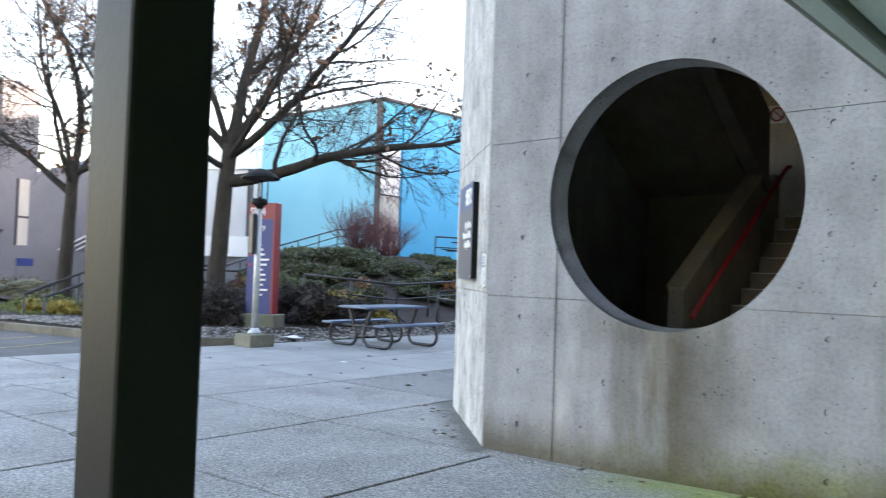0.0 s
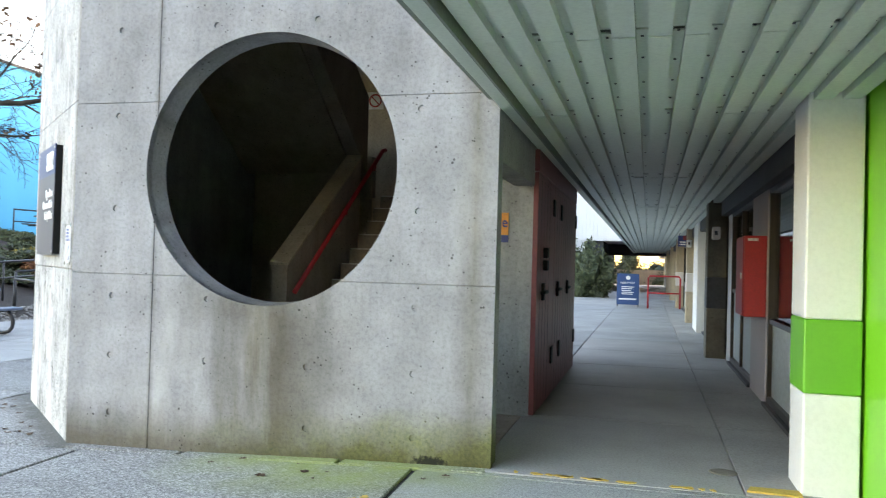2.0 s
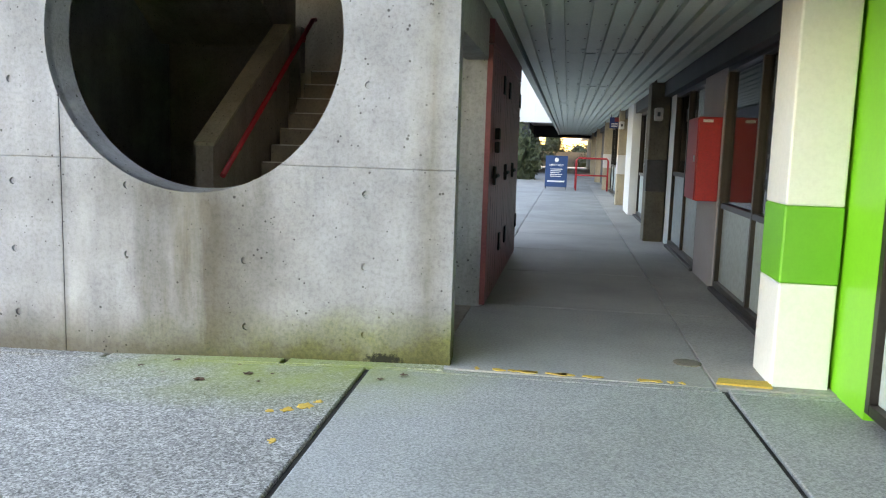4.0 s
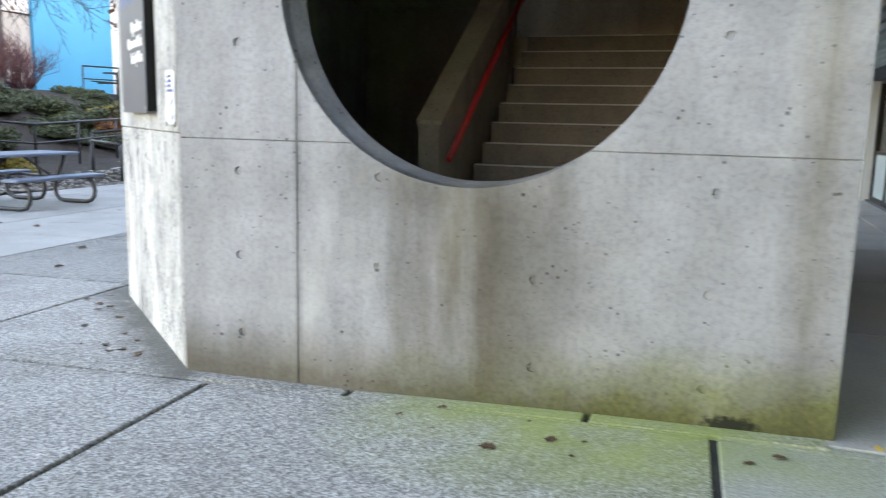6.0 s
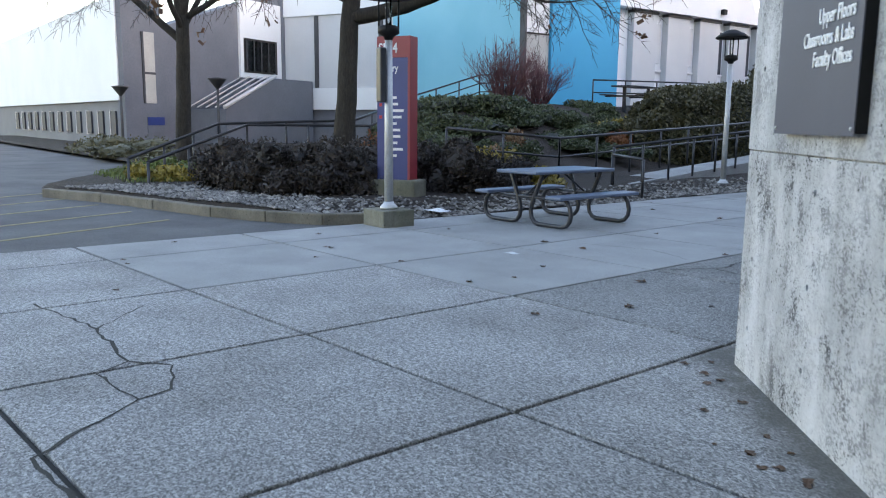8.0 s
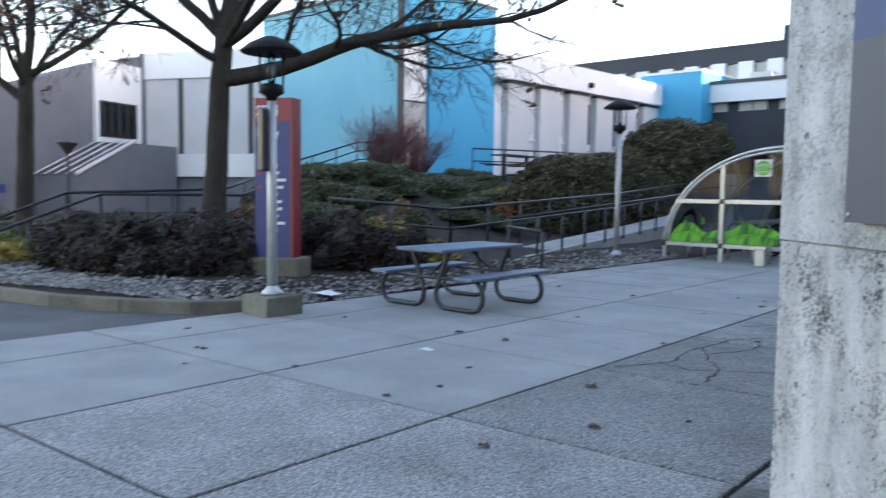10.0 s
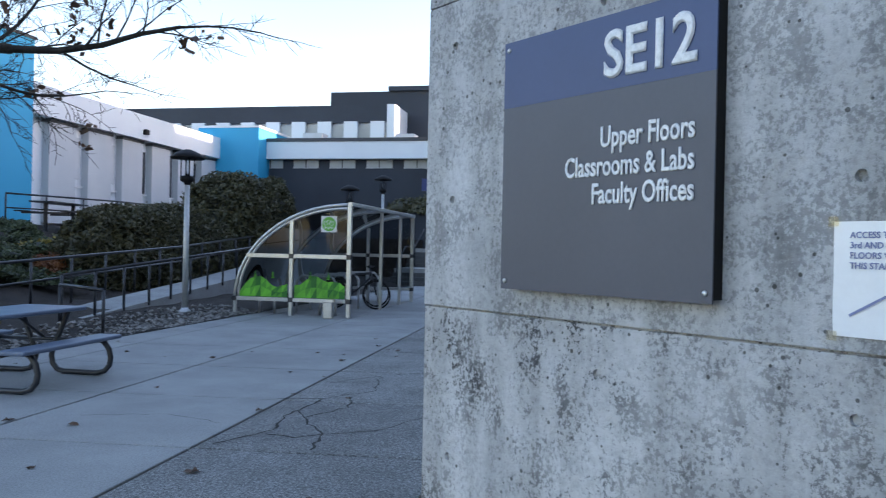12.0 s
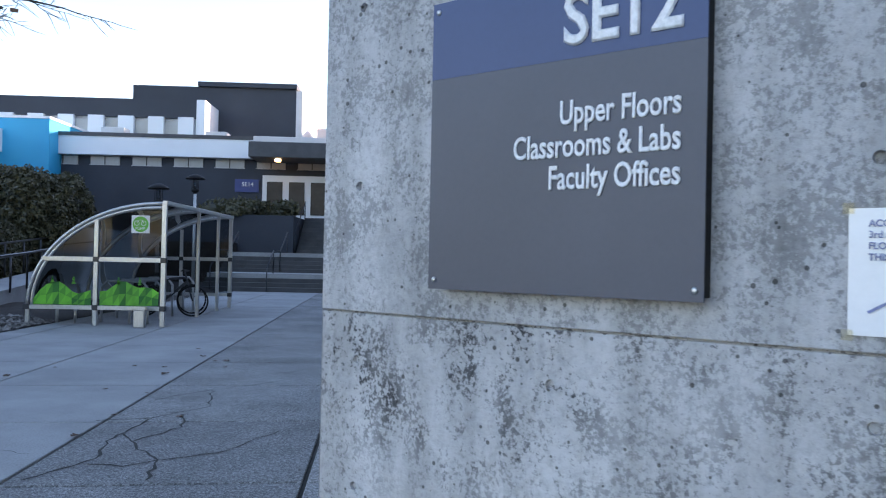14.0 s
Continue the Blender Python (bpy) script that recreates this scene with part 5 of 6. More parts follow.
part("basement", prism([(-80, 7.2), (-34.6, 7.2), (-35.5, 9.0), (-80, 9.0)], -0.1, 2.15), M_BLDGREY, wh)
for k in range(12):
    x = -35.6 - k * 2.1
    w = part("window", boxed(x - 0.8, x, 7.12, 7.25, 0.65, 1.7), M_DARKBLD, wh)
    part("frame", boxed(x - 0.86, x - 0.8, 7.1, 7.2, 0.6, 1.75), M_OFFWHITE, w)


# ---- furniture of the plaza ----
def post_lamp(at, h=3.62, tall_base=False, lab=""):
    ob = thing("post_lamp", lab or "galvanised post lamp with a black saucer hood", "lamp post", at, group="plaza lamps")
    part("pole", tubed([(0, 0, 0.02), (0, 0, h - 0.75)], 0.062, 14, 0.05), M_GALV, ob)
    bm = bmesh.new()
    lathe(bm, [(0.12, 0.0), (0.12, 0.03), (0.075, 0.07), (0.065, 0.1)], 16)
    part("base_collar", bm, M_GALV, ob)
    bm = bmesh.new()
    lathe(bm, [(0.05, h - 0.74), (0.07, h - 0.70), (0.14, h - 0.66), (0.14, h - 0.58), (0.09, h - 0.56)], 20)
    part("lamp_body", bm, M_BLACK, ob)
    bm = bmesh.new()
    lathe(bm, [(0.04, h - 0.56), (0.04, h - 0.24)], 12)
    part("glass", bm, M_GLASS, ob)
    for k in range(4):
        a = math.pi / 4 + k * math.pi / 2
        part("stay", tubed([(0.13 * math.cos(a), 0.13 * math.sin(a), h - 0.62), (0.13 * math.cos(a), 0.13 * math.sin(a), h - 0.22)], 0.012, 6), M_BLACK, ob)
    bm = bmesh.new()
    lathe(bm, [(0.33, h - 0.22), (0.345, h - 0.20), (0.25, h - 0.12), (0.13, h - 0.06), (0.06, h - 0.035), (0.0, h - 0.03)], 28)
    part("hood", bm, M_BLACK, ob)
    return ob


plinth = tagged(part("lamp_plinth", boxed(-8.02, -7.52, 2.8, 3.3, -0.1, 0.22, 0.02), M_PLINTH), "square weathered concrete plinth under a lamp post", "plinth")
la = post_lamp((-7.77, 3.05, 0.22), 2.94, lab="galvanised post lamp with black saucer hood on a concrete plinth")
part("box", boxed(-0.06, 0.06, -0.16, -0.065, 1.4, 2.1, 0.02), M_RAIL, la, "grey control box on the pole")
post_lamp((-8.9, 12.54, 0.1), 3.3)
post_lamp((-9.4, 24.5, 0.3), 3.4)
post_lamp((-8.9, 27.0, 0.0), 4.28)


def street_lamp(at, h):
    ob = thing("street_lamp", "dark slender street lamp with a flared head", "street lamp", at, group="far street lamps")
    part("pole", tubed([(0, 0, 0), (0, 0, h)], 0.06, 8, 0.045), M_TRIM, ob)
    bm = bmesh.new()
    lathe(bm, [(0.05, h - 0.32), (0.30, h), (0.34, h + 0.03), (0.0, h + 0.09)], 12)
    part("head", bm, M_TRIM, ob)


street_lamp((-30.8, 6.06, 0.0), 2.55)
street_lamp((-26.0, 8.0, 0.0), 2.75)

# directory sign
ds = thing("directory_sign", "tall red and navy campus directory sign on a stone base", "sign", (-9.95, 4.68, 0.12), 30)
part("base", boxed(-0.42, 0.42, -0.25, 0.25, 0.0, 0.3, 0.03), M_PLINTH, ds, "low stone base")
part("navy_panel", boxed(-0.32, 0.24, -0.12, 0.09, 0.3, 2.28), M_NAVY, ds)
part("red_header", boxed(-0.32, 0.24, -0.122, 0.092, 2.282, 2.62), M_BRICKRED, ds)
part("red_side", boxed(0.242, 0.29, -0.14, 0.15, 0.3, 2.62, 0.006), M_BRICKRED, ds)
t = mesh_part("lettering", text_mesh("SE14", 0.22, 0.004, 0.8, "LEFT"), M_LETTER, ds)
t.location = (-0.29, -0.126, 2.36)
t = mesh_part("lettering", text_mesh("Library", 0.17, 0.003, 0.72, "LEFT"), M_LETTER, ds)
t.location = (-0.29, -0.124, 2.06)
rng = np.random.default_rng(3)
for k in range(10):
    z = 1.62 - k * 0.105
    part("text_bar", boxed(-0.08, -0.04 + rng.uniform(0.06, 0.24), -0.123, -0.1205, z, z + 0.042), M_LETTER, ds)
for z in (1.5, 1.3):
    part("red_dot", boxed(-0.28, -0.23, -0.124, -0.1205, z, z + 0.05, 0.001), M_RED, ds)


# picnic table
def picnic_table(at, rz):
    ob = thing("picnic_table", "blue-grey coated picnic table with bent steel legs", "picnic table", at, rz)
    def planks(nm, x0, x1, z, L):
        bm = boxed(x0, x1, -L / 2, L / 2, z - 0.045, z, 0.016)
        return part(nm, bm, M_BLUETOP, ob)
    planks("tabletop", -0.38, 0.38, 0.745, 1.62)
    planks("bench", -0.82, -0.54, 0.44, 1.62)
    planks("bench", 0.54, 0.82, 0.44, 1.62)
    for y in (-0.6, 0.6):
        for s in (-1, 1):
            # one bent tube: top, leg down, foot out, up to the bench
            pts = [(s * 0.30, y, 0.725), (s * 0.27, y, 0.64), (s * 0.12, y, 0.30), (s * 0.095, y, 0.20), (s * 0.115, y, 0.11), (s * 0.17, y, 0.05), (s * 0.25, y, 0.03), (s * 0.66, y, 0.03), (s * 0.745, y, 0.055), (s * 0.80, y, 0.12), (s * 0.815, y, 0.20), (s * 0.79, y, 0.30), (s * 0.73, y, 0.375), (s * 0.66, y, 0.405)]
            part("leg", tubed(pts, 0.03, 10), M_RAIL, ob)
        part("top_bar", boxed(-0.34, 0.34, y - 0.025, y + 0.025, 0.70, 0.726, 0.004), M_RAIL, ob)
        part("crossbar", tubed([(-0.70, y, 0.385), (0.70, y, 0.385)], 0.022, 8), M_RAIL, ob)
        part("brace", tubed([(0, y, 0.40), (0, y * 0.2, 0.70)], 0.016, 8), M_RAIL, ob)
    return ob


picnic_table((-6.82, 5.25, 0.0), 2)
ter = thing("terrace_table", "dark picnic table and railing on the upper terrace", "table", (-18.6, 21.5, 2.0), 10)
part("tabletop", boxed(-0.4, 0.4, -1.2, 1.2, 0.72, 0.77, 0.01), M_RAIL, ter)
for x in (-0.75, 0.75):
    part("bench", boxed(x - 0.14, x + 0.14, -1.2, 1.2, 0.42, 0.46, 0.01), M_RAIL, ter)
for y in (-0.9, 0.9):
    part("leg", boxed(-0.8, 0.8, y - 0.03, y + 0.03, 0.36, 0.42), M_RAIL, ter)
    part("post", boxed(-0.06, 0.06, y - 0.03, y + 0.03, -0.3, 0.72), M_RAIL, ter)

# bicycle shelter
sh = thing("bike_shelter", "curved aluminium bicycle shelter with clear panels and green decals", "bike shelter", (-8.42, 13.75, 0.0))
SW, SL, SH = 2.55, 5.6, 2.36


def arc_pt(a):
    """Quarter ellipse from the low side (0) to the high side (1)."""
    t = a * math.pi / 2
    return (SW - SW * math.cos(t), 0.32 + (SH - 0.32) * math.sin(t))


bm = bmesh.new()
for y, nm in ((0.0, "front_arch"), (SL, "back_arch"), (SL / 2, "middle_arch")):
    for off in ((0.0, 0.09) if y == 0 else (0.0,)):
        pts = [(arc_pt(k / 20)[0] + off * (1 - k / 26), y, arc_pt(k / 20)[1] - off * (k / 20) * 0.9) for k in range(21)]
        part(nm, tubed(pts, 0.034, 8), M_ALU, sh)
for y in (0.0, SL):
    part("post", boxed(SW - 0.045, SW + 0.045, y - 0.04, y + 0.04, 0.0, SH, 0.006), M_ALU, sh)
    part("post", boxed(1.24, 1.32, y - 0.04, y + 0.04, 0.0, arc_pt(0.66)[1] - 0.05, 0.006), M_ALU, sh)
    part("post", boxed(-0.02, 0.05, y - 0.03, y + 0.03, 0.0, 0.34, 0.006), M_ALU, sh)
    part("bottom_rail", boxed(0.0, SW, y - 0.035, y + 0.035, 0.30, 0.38, 0.006), M_ALU, sh)
    part("mid_rail", boxed(0.26, SW, y - 0.035, y + 0.035, 1.22, 1.31, 0.006), M_ALU, sh)
    bm = bmesh.new()
    up = [bm.verts.new((arc_pt(k / 20)[0], y, arc_pt(k / 20)[1])) for k in range(21)]
    lo = [bm.verts.new((arc_pt(k / 20)[0], y, 0.33)) for k in range(21)]
    for k in range(20):
        bm.faces.new((lo[k], lo[k + 1], up[k + 1], up[k]))
    part("end_panel", bm, M_PLEXI, sh, "clear end panel").visible_shadow = False
    for x in (0.0, 1.28, SW):
        for z in (0.34, 1.265):
            if x or z < 1:
                part("clamp", boxed(x - 0.055, x + 0.055, y - 0.05, y + 0.05, z - 0.05, z + 0.05, 0.008), M_RAIL, sh)
part("side_post", boxed(SW - 0.035, SW + 0.035, 2.4, 2.47, 0.0, SH, 0.006), M_ALU, sh)
part("side_post", boxed(SW - 0.035, SW + 0.035, 4.2, 4.27, 0.0, SH, 0.006), M_ALU, sh)
part("eaves_rail", boxed(SW - 0.03, SW + 0.06, -0.05, SL + 0.05, SH - 0.03, SH + 0.05, 0.006), M_ALU, sh)
part("foot_rail", tubed([(0.0, 0, 0.33), (0.0, SL, 0.33)], 0.035, 8), M_ALU, sh)
bm = bmesh.new()
a0 = [bm.verts.new((arc_pt(k / 20)[0], 0.0, arc_pt(k / 20)[1] + 0.036)) for k in range(21)]
a1 = [bm.verts.new((arc_pt(k / 20)[0], SL, arc_pt(k / 20)[1] + 0.036)) for k in range(21)]
for k in range(20):
    bm.faces.new((a0[k], a0[k + 1], a1[k + 1], a1[k])).smooth = True
part("roof_sheet", bm, M_SMOKE, sh, "curved smoked roof sheet").visible_shadow = False
for x in (0.35, 0.7, 1.05, 1.75, 2.1):
    part("front_leg", tubed([(x, 0.5, 0), (x, 0.5, 0.33)], 0.03, 6), M_ALU, sh)
# green hill decals along the lower panes
rng = np.random.default_rng(8)
for xa, xb in ((0.12, 1.20), (1.36, 2.47)):
    bm = bmesh.new()
    n = 9
    prev = None
    for k in range(n + 1):
        x = xa + (xb - xa) * k / n
        top = 0.72 + 0.10 * math.sin(x * 4.2) + 0.05 * math.sin(x * 11 + 1)
        if x < 0.3:
            top = min(top, 0.46 + (x - 0.1) * 1.4)
        col = [(x, -0.012, 0.39), (x, -0.012, 0.39 + (top - 0.39) * 0.5 + rng.uniform(-0.03, 0.03)), (x, -0.012, top)]
        if prev:
            for i in range(2):
                for tri in ((prev[i], col[i], col[i + 1]), (prev[i], col[i + 1], prev[i + 1])):
                    bm.faces.new([bm.verts.new(p) for p in tri])
        prev = col
    for x in (xa + 0.35, xa + 0.75):
        for j in range(9):
            z = 0.78 + j * 0.016
            w = 0.07 * (1 - j / 10) * rng.uniform(0.5, 1)
            bm.faces.new([bm.verts.new(p) for p in ((x - w, -0.012, z), (x + w, -0.012, z + 0.01), (x + rng.uniform(-.02, .02), -0.012, z + 0.03))])
    part("decal", bm, M_DECAL_G, sh, "green hills decal")
pl = part("pump_plate", boxed(1.93, 2.27, -0.02, -0.012, 1.78, 2.12), M_LETTER, sh, "green and white pump sign")
bm = bmesh.new()
lathe(bm, [(0.15, 0), (0.15, 0.003)], 24)
o = part("round_mark", bm, M_GREEN_B, pl)
o.matrix_local = pose(2.1, -0.021, 1.95, 90)
t = mesh_part("lettering", text_mesh("PUMP", 0.075, 0.001, 1.0, "CENTER"), M_LETTER, pl)
t.location = (2.1, -0.028, 1.845)
for x in (2.03, 2.16):
    pts = [(x + 0.045 * math.cos(a), -0.027, 1.97 + 0.045 * math.sin(a)) for a in np.linspace(0, 2 * math.pi, 15)]
    part("wheel_mark", tubed(pts, 0.006, 4), M_LETTER, pl)
part("frame_mark", tubed([(2.03, -0.027, 1.97), (2.07, -0.027, 2.03), (2.13, -0.027, 2.03), (2.16, -0.027, 1.97)], 0.006, 4), M_LETTER, pl)

bn = thing("litter_bin", "small galvanised bin at the shelter corner", "bin", (-6.2, 13.45, 0.0), 8)
part("body", boxed(-0.1, 0.1, -0.09, 0.09, 0.0, 0.34, 0.02), M_ALU, bn)
part("sloped_lid", prism([(-0.12, -0.11), (0.12, -0.11), (0.12, 0.1), (-0.12, 0.1)], 0.34, 0.4), M_ALU, bn)


def bicycle(at, rz, mat):
    ob = thing("bicycle", "dark bicycle parked in the shelter", "bicycle", at, rz, "parked bicycles")
    for x in (-0.52, 0.52):
        w = part("wheel", tubed([(x + 0.33 * math.cos(a), 0, 0.345 + 0.33 * math.sin(a)) for a in np.linspace(0, 2 * math.pi, 25)], 0.02, 6), M_BLACK, ob)
        for k in range(7):
            a = k * math.pi / 7
            part("spoke", tubed([(x + 0.31 * math.cos(a), 0, 0.345 + 0.31 * math.sin(a)), (x - 0.31 * math.cos(a), 0, 0.345 - 0.31 * math.sin(a))], 0.003, 3), M_ALU, w)
    for a, b in (((-0.52, 0, 0.345), (-0.1, 0, 0.33)), ((-0.1, 0, 0.33), (-0.2, 0, 0.9)), ((-0.18, 0, 0.8), (0.36, 0, 0.85)), ((-0.1, 0, 0.33), (0.38, 0, 0.75)), ((-0.52, 0, 0.345), (-0.18, 0, 0.8)), ((0.52, 0, 0.345), (0.34, 0, 1.0))):
        part("tube", tubed([a, b], 0.017, 6), mat, ob)
    part("saddle", boxed(-0.34, -0.08, -0.06, 0.06, 0.9, 0.95, 0.02), M_BLACK, ob)
    part("handlebar", tubed([(0.36, -0.28, 1.0), (0.34, 0, 1.02), (0.36, 0.28, 1.0)], 0.014, 6), M_BLACK, ob)


bicycle((-6.5, 16.2, 0), 4, M_RAIL)
bicycle((-6.75, 17.1, 0), -3, M_RAIL)
for k in range(5):
    rk = thing("bike_rack", "galvanised hoop bicycle rack", "bike rack", (-6.9, 14.6 + k * 0.85, 0), group="bike racks")
    part("hoop", tubed([(-0.45, 0, 0), (-0.45, 0, 0.7), (-0.35, 0, 0.82), (0.35, 0, 0.82), (0.45, 0, 0.7), (0.45, 0, 0)], 0.028, 8), M_GALV, rk)

# ramp and its railings
rp = thing("ramp", "pale concrete ramp climbing beside the bank", "ramp", kind="structure")
bm = bmesh.new()
secs = [(-8.3, -9.5, 9.0, 0.0), (-9.35, -10.8, 9.5, 0.03), (-10.5, -12.0, 18.0, 0.45), (-12.0, -13.6, 30.0, 1.2)]
rows_ = []
for xf, xb, y, z in secs:
    rows_.append([bm.verts.new((xf, y, -0.1)), bm.verts.new((xf, y, z + 0.1)), bm.verts.new((xf - 0.12, y, z + 0.1)), bm.verts.new((xf - 0.13, y, z)), bm.verts.new((xb, y + 0.1, z)), bm.verts.new((xb, y + 0.1, -0.1))])
for a, b in zip(rows_[1:], rows_[2:]):
    for k in range(5):
        bm.faces.new((a[k], b[k], b[k + 1], a[k + 1]))
part("ramp_slab", bm, M_SMOOTH, rp)
rail("ramp_railing", "dark tubular railing along the front of the ramp", [(-9.36, 9.45, 0.1), (-10.45, 18.0, 0.52), (-11.9, 29.5, 1.25)], 0.82, (), 1.15)
rail("ramp_railing", "dark tubular railing along the bank side of the ramp", [(-12.4, 7.6, 0.35), (-11.0, 9.6, 0.15), (-12.1, 18.0, 0.5), (-13.7, 30, 1.25)], 0.9, (0.5,), 1.5)
rail("return_rail", "short dark return rail at the foot of the ramp", [(-9.36, 9.42, 0.05), (-8.35, 9.1, 0.0)], 0.72, (), 2.0)
# stair rails by the drive, up to the bank
rail("bank_railing", "black handrail up the steps from the drive", [(-14.73, 1.67, -0.28), (-18.4, 4.95, 0.37), (-16.25, 7.65, 0.5), (-18.0, 9.8, 0.85)], 0.9, (), 1.7, r=0.034)
rail("bank_railing", "black handrail up the steps from the drive", [(-13.64, 1.71, -0.30), (-17.9, 5.5, 0.35), (-16.0, 7.95, 0.36), (-17.7, 10.0, 0.7)], 0.9, (), 1.7, r=0.034)
rail("terrace_railing", "dark railing climbing to the teal building", [(-20, 12.0, 1.2), (-22.5, 17.0, 2.2), (-22.0, 19.0, 2.3)], 0.95, (0.32, 0.64), 1.7)
rail("terrace_railing", "dark railing on the upper terrace", [(-19.0, 19.5, 2.0), (-17.8, 23.5, 2.0), (-17.6, 27, 2.0)], 0.95, (0.5,), 1.4)


# ---- trees and planting ----
def limbs_mesh(name, lines):
    """Tapered bars along many lines: (points, start radius, end radius, sides)."""
    V, F = [], []
    for pts, r0, r1, seg in lines:
        n = len(pts)
        base = len(V)
        up = None
        for i, p in enumerate(pts):
            d = (pts[min(i + 1, n - 1)] - pts[max(i - 1, 0)])
            d = d.normalized() if d.length > 1e-6 else Vector((0, 0, 1))
            if up is None:
                up = d.orthogonal().normalized()
            up = up - d * up.dot(d)
            up = up.normalized() if up.length > 1e-6 else d.orthogonal().normalized()
            side = d.cross(up)
            r = r0 + (r1 - r0) * i / (n - 1)
            for j in range(seg):
                a = 2 * math.pi * j / seg
                V.append(tuple(p + r * (math.cos(a) * up + math.sin(a) * side)))
        for i in range(n - 1):
            for j in range(seg):
                a, b = base + i * seg + j, base + i * seg + (j + 1) % seg
                F.append((a, b, b + seg, a + seg))
    me = bpy.data.meshes.new(name)
    me.from_pydata(V, [], F)
    me.polygons.foreach_set("use_smooth", [True] * len(F))
    me.update()
    return me


def bare_tree(label, at, trunk_h, r, main, seed, leaf_n=260, lean=(0, 0)):
    """A bare spreading tree. main: its chief limbs as (start height, direction, length, radius)."""
    rnd = random.Random(seed)
    ob = thing("tree", label, "tree", at)
    heavy, fine, tips = [], [], []

    def grow(p, d, length, rad, depth):
        n = max(3, int(length / 0.35)) if depth < 3 else 3
        pts = [p.copy()]
        d = d.normalized()
        for i in range(n):
            wob = Vector((rnd.uniform(-1, 1), rnd.uniform(-1, 1), rnd.uniform(-0.6, 0.9)))
            d = (d + wob * (0.13 if depth < 2 else 0.24)).normalized()
            if depth >= 3:
                d.z -= 0.09
            pts.append(pts[-1] + d * (length / n))
        end = rad * (0.45 if depth < 4 else 0.4)
        (heavy if depth < 3 else fine).append((pts, rad, end, 8 if depth < 1 else 6 if depth < 2 else 4 if depth < 3 else 3))
        if depth >= 5:
            tips.append(pts[-1])
            return
        kids = (9, 9, 8, 5, 4)[depth]
        for k in range(kids):
            u = 0.25 + 0.75 * (k + rnd.random() * 0.8) / kids
            i = min(n - 1, int(u * n))
            q = pts[i].lerp(pts[i + 1], u * n - i) if u * n - i < 1 else pts[-1]
            dd = (pts[i + 1] - pts[i]).normalized()
            side = dd.cross(Vector((rnd.uniform(-1, 1), rnd.uniform(-1, 1), rnd.uniform(-1, 1)))).normalized()
            nd = (dd * rnd.uniform(0.5, 1.0) + side * rnd.uniform(0.55, 1.0) + Vector((0, 0, 0.12))).normalized()
            grow(q, nd, length * rnd.uniform(0.40, 0.62) * (1.15 - 0.5 * u), max(0.0065, rad * (1 - 0.5 * u) * 0.43), depth + 1)
        grow(pts[-1], d, length * 0.5, max(0.0065, end * 0.9), depth + 1)

    trunk = [Vector((lean[0] * k / 8 + 0.02 * rnd.uniform(-1, 1), lean[1] * k / 8 + 0.02 * rnd.uniform(-1, 1), -0.2 + (trunk_h + 0.2) * k / 8)) for k in range(9)]
    for h, d, length, rad in main:
        k = (h + 0.2) / (trunk_h + 0.2) * 8
        i = min(7, int(k))
        grow(trunk[i].lerp(trunk[i + 1], min(1.0, k - i)), Vector(d), length, rad, 1)
    bm = bmesh.new()
    tube(bm, trunk, r * 1.12, 14, r * 0.82)
    part("trunk", bm, M_BARK, ob)
    mesh_part("crown", limbs_mesh("crown", heavy), M_BARK, ob)
    mesh_part("fine_crown", limbs_mesh("fine_crown", fine), M_TWIG, ob)
    rg = np.random.default_rng(seed)
    pick = [tips[i] for i in rg.integers(0, len(tips), leaf_n // 5)]
    cs = np.array([tuple(p + Vector(rg.normal(0, 0.09, 3))) for p in pick for _ in range(5) if p.z < trunk_h + 3.0] or [(0, 0, trunk_h)])
    mesh_part("dry_leaves", leaves("dry_leaves", cs, 0.065, rg, 0.55), M_DRYLEAF, ob, "clusters of withered brown leaves")
    return ob


RGT = Vector((0.73, 0.68, 0))
FWD = Vector((-0.68, 0.73, 0))
bare_tree("bare spreading tree with grey bark and some withered leaves", (-15.9, 7.08, mound(-15.9, 7.08) - 0.05), 4.6, 0.245,
          [(3.55, RGT * 1.0 + Vector((0, 0, 0.10)), 5.8, 0.19), (4.3, RGT * 1.0 - FWD * 0.2 + Vector((0, 0, 0.5)), 5.4, 0.15),
           (4.55, RGT * 0.22 + Vector((0, 0, 1.0)), 5.5, 0.19), (4.4, -RGT * 0.75 + Vector((0, 0, 0.75)), 5.0, 0.13), (3.9, -RGT * 0.8 - FWD * 0.6 + Vector((0, 0, 0.4)), 4.2, 0.10),
           (4.5, FWD * 0.9 + RGT * 0.2 + Vector((0, 0, 0.6)), 4.5, 0.11), (4.2, -FWD * 0.9 + RGT * 0.5 + Vector((0, 0, 0.35)), 4.8, 0.10), (4.6, RGT * 0.7 + FWD * 0.3 + Vector((0, 0, 0.9)), 6.0, 0.11), (4.5, -RGT * 0.35 - FWD * 0.3 + Vector((0, 0, 1.0)), 5.0, 0.11)], 4, 2200, (0.25, 0.2))
